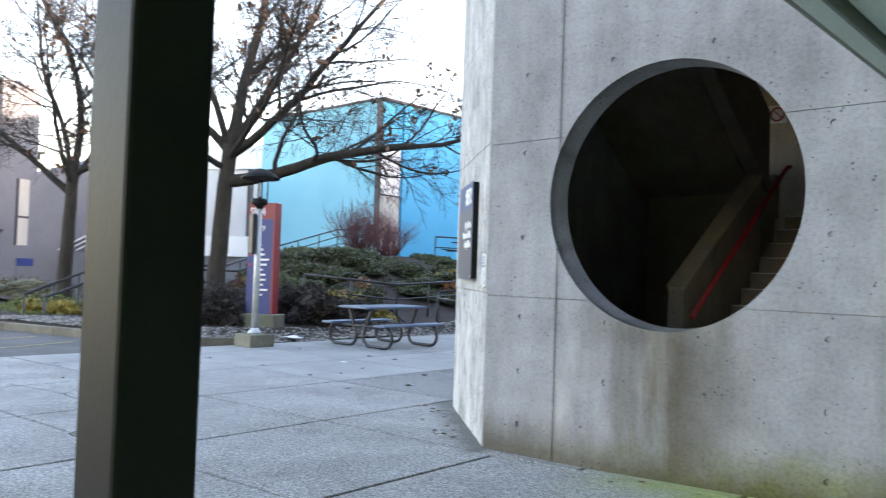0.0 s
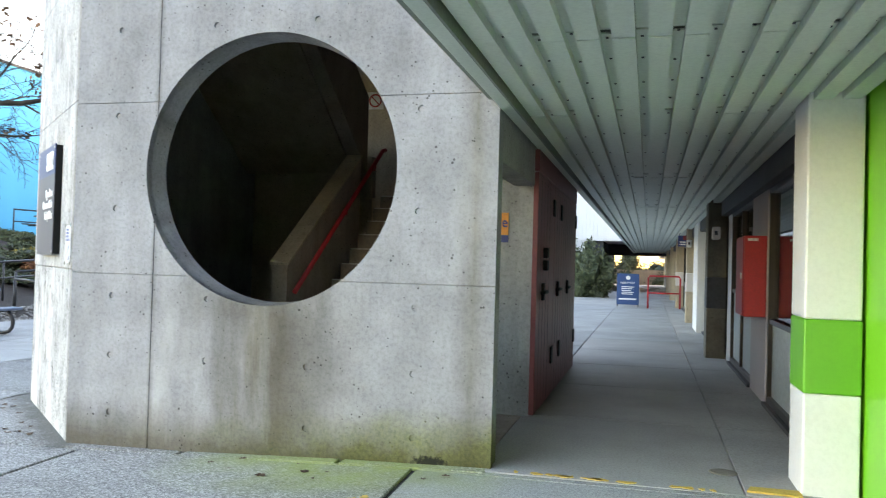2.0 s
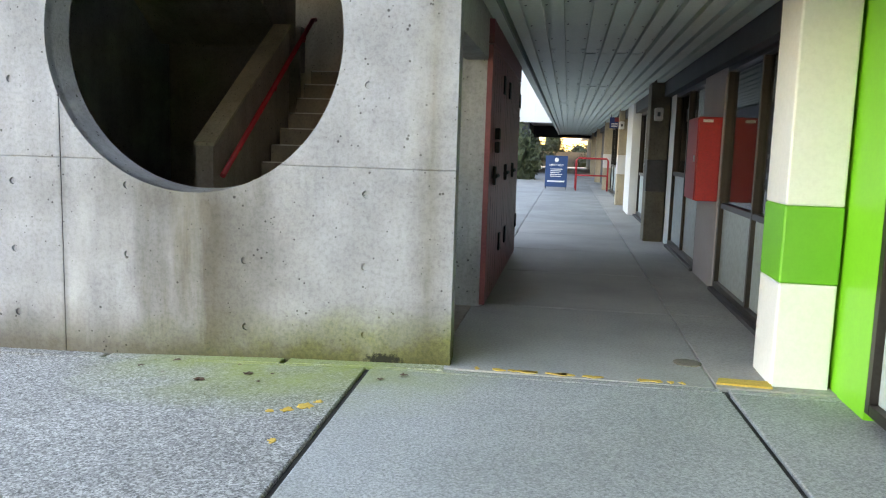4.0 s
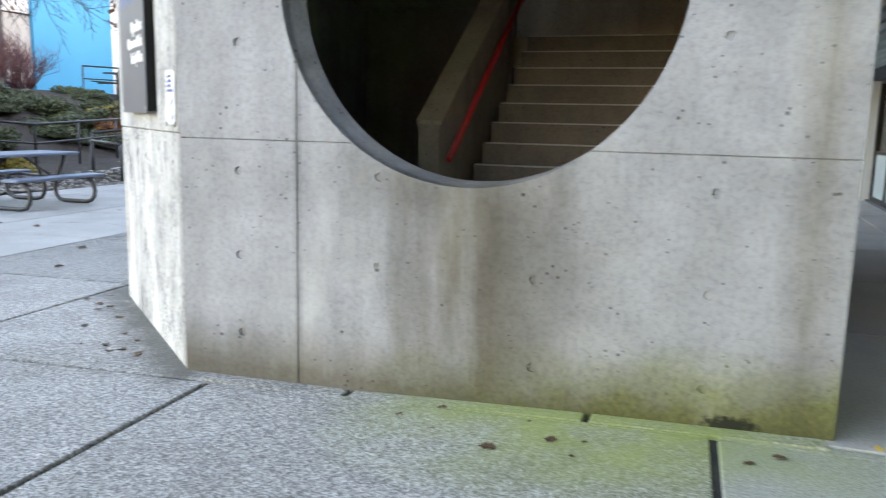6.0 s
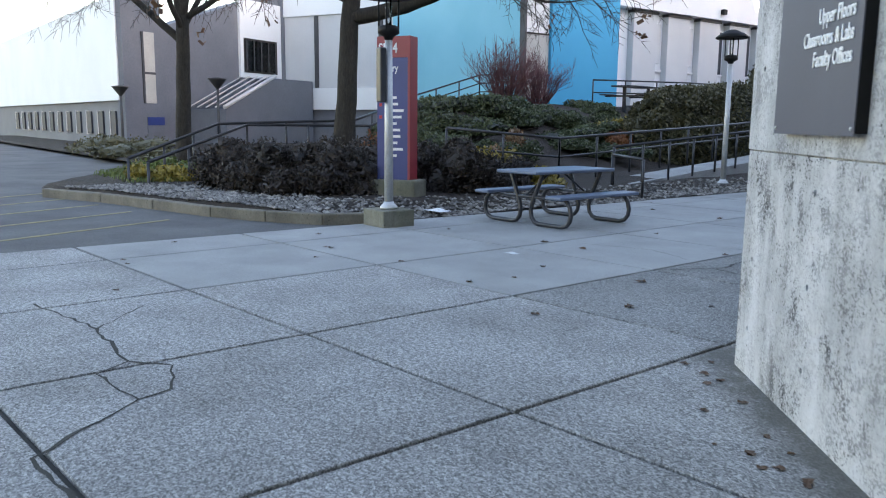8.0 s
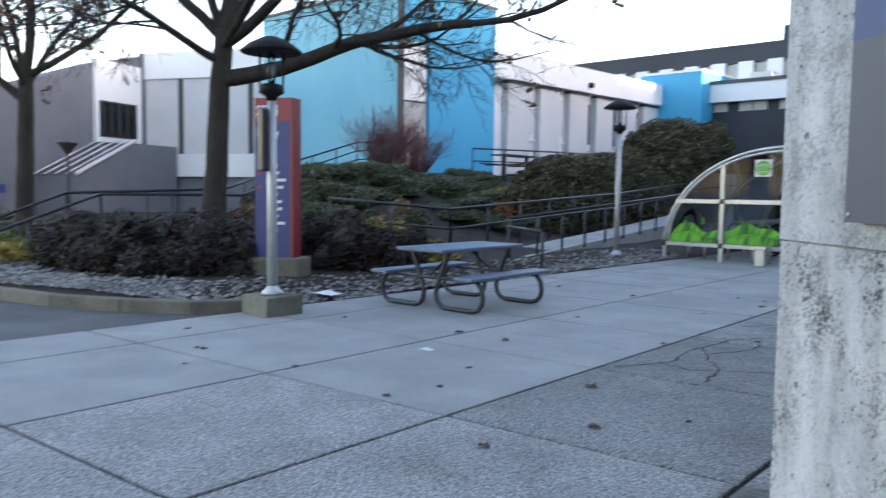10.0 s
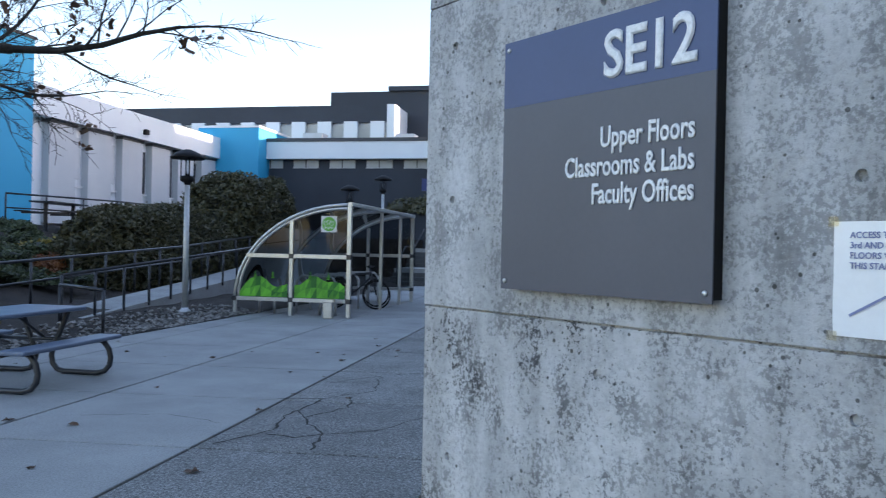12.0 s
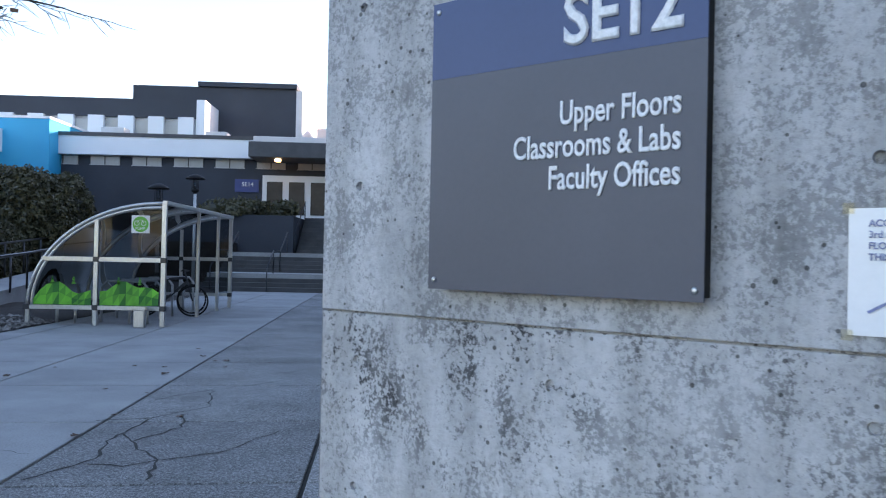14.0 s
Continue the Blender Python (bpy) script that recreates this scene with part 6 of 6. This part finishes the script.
bare_tree("tall bare tree with pale bark by the drive", (-20.6, 4.8, mound(-20.6, 4.8) - 0.05), 4.0, 0.2,
          [(3.95, Vector((0.05, 0.05, 1.0)), 6.5, 0.14), (3.3, -RGT * 0.7 + Vector((0, 0, 0.75)), 4.6, 0.11), (3.7, -RGT * 0.3 + Vector((0, 0, 1.0)), 5.0, 0.1),
           (3.9, RGT * 0.9 + Vector((0, 0, 0.45)), 4.2, 0.09), (3.6, -FWD * 0.8 + Vector((0, 0, 0.7)), 4.2, 0.09), (3.6, FWD * 0.8 + Vector((0, 0, 0.8)), 4.0, 0.09)], 9, 200, (0.15, 0.1))


def bush(label, at, size, material, seed, n=3500, leaf=0.035, name="shrub", group="", bumps=9, flat=1.0, upright=0.0, core=None, shell=0.62, heart=0.7, spread=0.42):
    """A shrub: clumps of small leaves on twigs, with an uneven outline."""
    rg = np.random.default_rng(seed)
    ob = thing(name, label, "shrub", at, rg.uniform(0, 360), group)
    sx, sy, sz = size
    cl = rg.normal(0, spread, (bumps, 3))
    cl[:, 2] = np.abs(cl[:, 2]) * 0.9
    rad = rg.uniform(0.38, 0.62, bumps)
    idx = rg.integers(0, bumps, n)
    d = rg.normal(size=(n, 3))
    d /= np.linalg.norm(d, axis=1)[:, None]
    pts = cl[idx] + d * (rad[idx] * (shell + (1.04 - shell) * rg.random(n) ** 0.5))[:, None]
    pts = pts * np.array([sx, sy, sz]) * np.array([0.75, 0.75, 0.62])
    pts[:, 2] = np.abs(pts[:, 2]) * flat
    pts += rg.normal(0, leaf * 0.9, pts.shape)
    pts[:, 2] = np.maximum(pts[:, 2], 0.02)
    mesh_part("foliage", leaves("foliage", pts, leaf, rg, 0.5, upright), material, ob)
    bm = bmesh.new()
    for c, r in zip(cl, rad):
        res = bmesh.ops.create_icosphere(bm, subdivisions=2, radius=r * heart)
        for v in res["verts"]:
            q = (v.co + Vector(c)) * (1 + 0.3 * noise.noise(v.co * 5 + Vector((seed, 0, 0))))
            v.co = (q.x * sx * 0.75, q.y * sy * 0.75, max(0.0, q.z * sz * 0.62 * flat))
    part("inner_foliage", bm, core or material, ob)
    tw = []
    for k in range(40):
        p = Vector(pts[rg.integers(0, n)]) * 0.92
        a = Vector((p.x * 0.15, p.y * 0.15, -0.08))
        tw.append(([a, a.lerp(p, 0.5) + Vector((0, 0, 0.06)), p], 0.012, 0.004, 3))
    mesh_part("branches", limbs_mesh("branches", tw), M_TWIG, ob)
    return ob


sd = 100
for x, y, s, h in ((-12.9, 2.75, 0.9, 0.95), (-12.2, 3.1, 1.0, 1.1), (-11.5, 3.35, 1.05, 1.15), (-10.9, 3.95, 1.0, 1.1), (-11.7, 4.5, 1.2, 1.2), (-10.7, 4.9, 0.9, 1.1), (-11.2, 5.6, 1.1, 1.15), (-10.2, 5.9, 0.95, 1.1), (-9.75, 6.7, 0.95, 1.05), (-10.6, 7.0, 1.1, 1.1), (-12.9, 4.2, 1.1, 1.0)):
    sd += 1
    bush("dark twiggy winter shrub with brown-black leaves", (x, y, mound(x, y) - 0.03), (s, s, h), M_SHRUB, sd, 9000, 0.026, group="dark shrubs by the kerb")
jr = random.Random(40)
for k in range(36):
    y = jr.uniform(8.6, 19.0)
    x = -13.0 - max(0.0, y - 9.3) * 0.16 - jr.uniform(0.0, 1.0) ** 0.8 * (4.5 + max(0.0, 14 - y) * 0.15)
    s, h = jr.uniform(0.8, 1.25), jr.uniform(0.4, 0.66)
    # dark core paints the shade between the juniper leaves
    bush("low spreading grey-green juniper on the bank", (x, y, mound(x, y) - 0.05), (s, s, h), M_JUNIPER, 200 + k, 4200, 0.036, "juniper", "junipers on the bank", 9, core=M_INNER_SHADE)
for x, y, s, h, m, lb in ((-11.6, 7.9, 0.75, 0.85, M_GOLD, "golden yellow evergreen shrub"), (-12.2, 8.8, 0.6, 0.7, M_GOLD, "golden yellow evergreen shrub"), (-12.7, 9.4, 0.6, 0.75, M_TAN, "tan dried winter shrub"), (-13.4, 10.6, 0.55, 0.8, M_TAN, "tan dried winter shrub"), (-13.4, 6.4, 0.6, 1.3, M_RUST, "rusty orange winter shrub"), (-14.2, 15.4, 0.6, 0.9, M_RUST, "rusty red winter shrub"), (-15.1, 16.2, 0.8, 1.0, M_GOLD, "yellow-green shrub by the terrace"), (-9.9, 8.0, 0.5, 0.45, M_GOLD, "small golden shrub by the table"),
                          (-15.6, 3.6, 0.9, 0.6, M_GRASS, "clump of bright green ground cover"), (-16.8, 3.0, 1.0, 0.6, M_GRASS, "clump of bright green ground cover"), (-14.9, 2.5, 0.7, 0.55, M_GOLD, "small golden shrub by the rail"), (-21.5, 4.9, 1.3, 0.6, M_HEDGE, "low green hedge by the drive"), (-26.5, 5.0, 2.0, 0.8, M_HEDGE, "low green hedge by the drive"), (-30.5, 5.2, 2.2, 0.9, M_HEDGE, "low green hedge by the drive")):
    sd += 1
    bush(lb, (x, y, mound(x, y) - 0.04), (s, s, h), m, sd, 2200, 0.04)


def hedge(label, at, axes, seed, n, leaf=0.045):
    """A dense clipped mound of small leaves with a softly uneven surface."""
    rg = np.random.default_rng(seed)
    ob = thing("hedge", label, "hedge", at, group="evergreen hedges")
    ax = Vector(axes)

    def swell(d):
        return 1.0 + 0.16 * noise.noise(Vector(d) * 2.2 + Vector((seed, 0, 0))) + 0.07 * noise.noise(Vector(d) * 6.5 + Vector((0, seed, 0)))

    d = rg.normal(size=(n, 3))
    d[:, 2] = np.abs(d[:, 2])
    d /= np.linalg.norm(d, axis=1)[:, None]
    sw = np.array([swell(q) for q in d]) * (1.0 - 0.12 * rg.random(n) ** 1.6)
    box_d = np.sign(d) * np.abs(d) ** 0.72
    pts = box_d * sw[:, None] * np.array(axes) + rg.normal(0, leaf * 0.7, (n, 3))
    pts[:, 2] = np.maximum(pts[:, 2], 0.02)
    mesh_part("foliage", leaves("foliage", pts, leaf, rg, 0.5), M_HEDGE, ob)
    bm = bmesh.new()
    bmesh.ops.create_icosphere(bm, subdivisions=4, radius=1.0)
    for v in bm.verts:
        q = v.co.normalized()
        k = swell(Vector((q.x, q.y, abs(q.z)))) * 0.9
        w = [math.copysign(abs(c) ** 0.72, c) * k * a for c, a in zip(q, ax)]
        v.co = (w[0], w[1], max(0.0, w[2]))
    # core coloured darker than the leaves to stand for shade inside the hedge
    part("inner_foliage", bm, M_INNER_SHADE, ob)
    return ob


hedge("long rounded olive evergreen hedge beside the ramp", (-14.1, 19.9, 0.1), (1.35, 4.1, 2.5), 61, 42000)
hedge("tall rounded evergreen shrub at the head of the ramp", (-14.5, 26.4, 0.5), (2.1, 2.6, 3.7), 62, 30000, 0.055)
for x, y, s, h, z in ((-8.2, 36.5, 2.0, 1.3, 3.15), (-9.8, 37.5, 1.8, 1.1, 3.15), (-1.0, 67.5, 2.4, 3.6, 0.0), (2.4, 67.5, 2.4, 4.2, 0.0), (5.6, 67.5, 2.6, 3.6, 0.0), (1.1, 31.0, 1.6, 3.6, 0.05), (0.2, 34.0, 1.6, 2.2, 0.05)):
    sd += 1
    bush("dense green evergreen shrub", (x, y, z), (s, s, h), M_JUNIPER if x > -5 else M_HEDGE, sd, 6000, 0.07, "shrub", "", 14)

# bare red-stemmed shrub before the teal wall
rnd = random.Random(77)
for (x, y), n, s in (((-20.4, 16.4), 210, 0.85), ((-20.9, 18.6), 150, 0.7)):
    ob = thing("red_twig_shrub", "bare shrub of many thin dark red stems", "shrub", (x, y, mound(x, y) - 0.05), group="red-stemmed shrubs")
    tw = []
    for k in range(n):
        a = rnd.uniform(0, 2 * math.pi)
        o = rnd.uniform(0.1, 2.1) * s
        p0 = Vector((0.25 * math.cos(a), 0.25 * math.sin(a), 0))
        p2 = Vector((o * math.cos(a), o * math.sin(a), rnd.uniform(1.2, 2.5) * s * (1.15 - 0.22 * o)))
        p1 = p0.lerp(p2, 0.5) + Vector((rnd.uniform(-0.15, 0.15), rnd.uniform(-0.15, 0.15), 0.18))
        tw.append(([p0, p1, p2], 0.014, 0.006, 3))
        for j in range(3):
            q = p1.lerp(p2, rnd.random())
            tw.append(([q, q + Vector((rnd.uniform(-0.3, 0.3), rnd.uniform(-0.3, 0.3), rnd.uniform(0.15, 0.5)))], 0.008, 0.004, 3))
    mesh_part("twig_crown", limbs_mesh("twig_crown", tw), M_REDTWIG, ob)

# gravel along the kerb and bed
rg = np.random.default_rng(21)
V, F = [], []
OCT = np.array([(1, 0, 0), (0, 1, 0), (-1, 0, 0), (0, -1, 0), (0, 0, 1), (0, 0, -1)], float)
OF = [(0, 1, 4), (1, 2, 4), (2, 3, 4), (3, 0, 4), (1, 0, 5), (2, 1, 5), (3, 2, 5), (0, 3, 5)]
count = 0
while count < 5200:
    if rg.random() < 0.55:
        x = rg.uniform(-14.2, -8.3)
        y = kerb_y(x) + 0.16 + abs(rg.normal(0, 0.75))
    else:
        y = rg.uniform(3.2, 14.5)
        x = -8.12 - abs(rg.normal(0, 0.6))
        if y > 8.6 and x < -9.3:
            continue
    s = rg.uniform(0.018, 0.05)
    sc = np.array([s * rg.uniform(0.8, 1.5), s * rg.uniform(0.7, 1.2), s * rg.uniform(0.5, 0.8)])
    a = rg.uniform(0, 6.28)
    p = OCT * sc * rg.uniform(0.75, 1.2, (6, 1))
    c, sn = math.cos(a), math.sin(a)
    p = np.stack([p[:, 0] * c - p[:, 1] * sn, p[:, 0] * sn + p[:, 1] * c, p[:, 2]], 1) + np.array([x, y, mound(x, y) + 0.012])
    b = len(V)
    V.extend(map(tuple, p))
    F.extend([(b + i, b + j, b + k) for i, j, k in OF])
    count += 1
me = bpy.data.meshes.new("gravel")
me.from_pydata(V, [], F)
tagged(mesh_part("gravel", me, M_PEBBLE), "mixed grey and brown river gravel in the bed", "gravel", kind="stuff")

# grass verge by the steps rail
cs = np.stack([rg.uniform(-20, -14.5, 2500), rg.uniform(1.6, 4.6, 2500), np.zeros(2500)], 1)
cs = cs[[b > kerb_y(a) + 0.3 for a, b, _ in cs]]
cs[:, 2] = [mound(a, b) + 0.04 for a, b, _ in cs]
tagged(mesh_part("grass", leaves("grass", cs, 0.05, rg, 0.18, 1.0), M_GRASS), "short green grass on the bank", "grass", kind="stuff")


# ---- small things on the ground ----
def crack(pts, width, seed):
    """A worn crack: a thin ragged dark strip flush with the slab."""
    rn = random.Random(seed)
    out = [Vector(pts[0])]
    for a, b in zip(pts, pts[1:]):
        a, b = Vector(a), Vector(b)
        n = max(1, int((b - a).length / 0.09))
        for k in range(1, n + 1):
            p = a.lerp(b, k / n)
            if k < n:
                p += Vector((rn.uniform(-0.022, 0.022), rn.uniform(-0.022, 0.022)))
            out.append(p)
    bm = bmesh.new()
    prev = None
    for i, p in enumerate(out):
        d = (out[min(i + 1, len(out) - 1)] - out[max(i - 1, 0)]).normalized()
        w = width * rn.uniform(0.4, 1.3) * 0.5
        s = Vector((-d.y, d.x)) * w
        z = lift(p.x, p.y) + 0.0025
        cur = (bm.verts.new((p.x + s.x, p.y + s.y, z)), bm.verts.new((p.x - s.x, p.y - s.y, z)))
        if prev:
            bm.faces.new((prev[0], prev[1], cur[1], cur[0]))
        prev = cur
    return part("crack", bm, M_JOINT, pavement)


for k, (pts, w) in enumerate((
        ([(-3.54, 3.47), (-3.3, 4.0), (-3.42, 4.5), (-3.35, 5.36), (-3.78, 5.22)], 0.022), ([(-3.38, 4.75), (-3.15, 4.36), (-2.87, 3.97), (-2.79, 3.48)], 0.026),
        ([(-3.3, 3.85), (-3.05, 3.8), (-2.87, 3.97)], 0.02), ([(-3.22, 4.52), (-3.0, 5.0), (-3.14, 5.51)], 0.022), ([(-2.87, 3.97), (-2.5, 4.2), (-2.2, 4.9)], 0.014),
        ([(-3.4, 5.3), (-3.0, 5.9), (-3.2, 6.8), (-2.6, 7.4)], 0.014), ([(-3.6, 6.2), (-3.2, 6.8)], 0.014),
        ([(-5.43, -1.69), (-4.4, -1.5), (-3.56, -1.54), (-3.34, -1.36), (-2.95, -1.5), (-2.89, -1.68), (-2.44, -2.24), (-1.75, -2.18), (-1.41, -2.2)], 0.022),
        ([(-3.56, -1.54), (-3.42, -1.75), (-2.89, -1.68)], 0.018), ([(-4.9, -1.05), (-4.4, -1.5)], 0.014), ([(-5.2, 4.0), (-4.4, 4.3), (-3.8, 4.1)], 0.008))):
    crack(pts, w, k)

rn = random.Random(31)
leaf_me = None
for k in range(70):
    if k < 42:
        x, y = rn.uniform(-7.9, -1.2), rn.uniform(-1.2, 11)
        if x > -2.2 and y > 0.6:
            x -= 2.2
    elif k < 58:
        u = rn.random()
        x, y = B0.x * u - rn.uniform(0.03, 0.4), B0.y * u - rn.uniform(0.03, 0.35)
    else:
        x, y = rn.uniform(0.2, 3.0), -rn.uniform(0.04, 0.5)
    if leaf_me is None or k % 9 == 0:
        bm = bmesh.new()
        out = [(0.0, -0.05), (0.03, -0.03), (0.028, 0.0), (0.045, 0.012), (0.02, 0.03), (0.0, 0.058), (-0.02, 0.03), (-0.042, 0.012), (-0.028, 0.0), (-0.03, -0.03)]
        ring = [bm.verts.new((a * rn.uniform(0.8, 1.2), b, 0.004 + 0.022 * rn.random() * (abs(a) * 20 + 0.3))) for a, b in out]
        c = bm.verts.new((0, 0, 0.006))
        for i in range(len(ring)):
            bm.faces.new((c, ring[i], ring[(i + 1) % len(ring)]))
        leaf_me = bpy.data.meshes.new("fallen_leaf")
        bm.to_mesh(leaf_me)
        bm.free()
        leaf_me.materials.append(M_DRYLEAF)
    o = new("fallen_leaf", leaf_me)
    s = rn.uniform(0.45, 1.15) if k < 42 else rn.uniform(0.25, 0.7)
    o.matrix_world = pose(x, y, lift(x, y) + 0.001, 0, 0, rn.uniform(0, 360)) @ Matrix.Diagonal((s, s, s, 1))
    tagged(o, "curled dry brown leaf lying on the paving", "leaf", "fallen leaves")

for at, s, nm, lb in (((-8.3, 4.28, 0.06), 0.2, "plastic_bag", "crumpled white plastic bag on the gravel"), ((-5.1, 2.85, 0.001), 0.075, "paper_scrap", "small white scrap of paper on the paving")):
    bm = bmesh.new()
    rr_ = random.Random(5)
    vs = [[bm.verts.new(((i - 3) / 3 * s * rr_.uniform(0.85, 1.1), (j - 3) / 3 * s * 0.6 * rr_.uniform(0.85, 1.1), s * (0.05 + 0.35 * rr_.random() * (1 - max(abs(i - 3), abs(j - 3)) / 3)))) for j in range(7)] for i in range(7)]
    for i in range(6):
        for j in range(6):
            bm.faces.new((vs[i][j], vs[i + 1][j], vs[i + 1][j + 1], vs[i][j + 1]))
    o = tagged(part(nm, bm, M_PAPER), lb, "litter")
    o.location = at

lines = thing("road_markings", "worn yellow and white stripes on the asphalt", "paint", kind="structure")
for k in range(5):
    x = -9.2 - k * 1.3
    part("stripe", prism([(x, -1.6), (x + 0.1, -1.6), (x - 0.9, 0.9 - k * 0.15), (x - 1.0, 0.9 - k * 0.15)], -0.05, -0.031), M_LINE, lines)
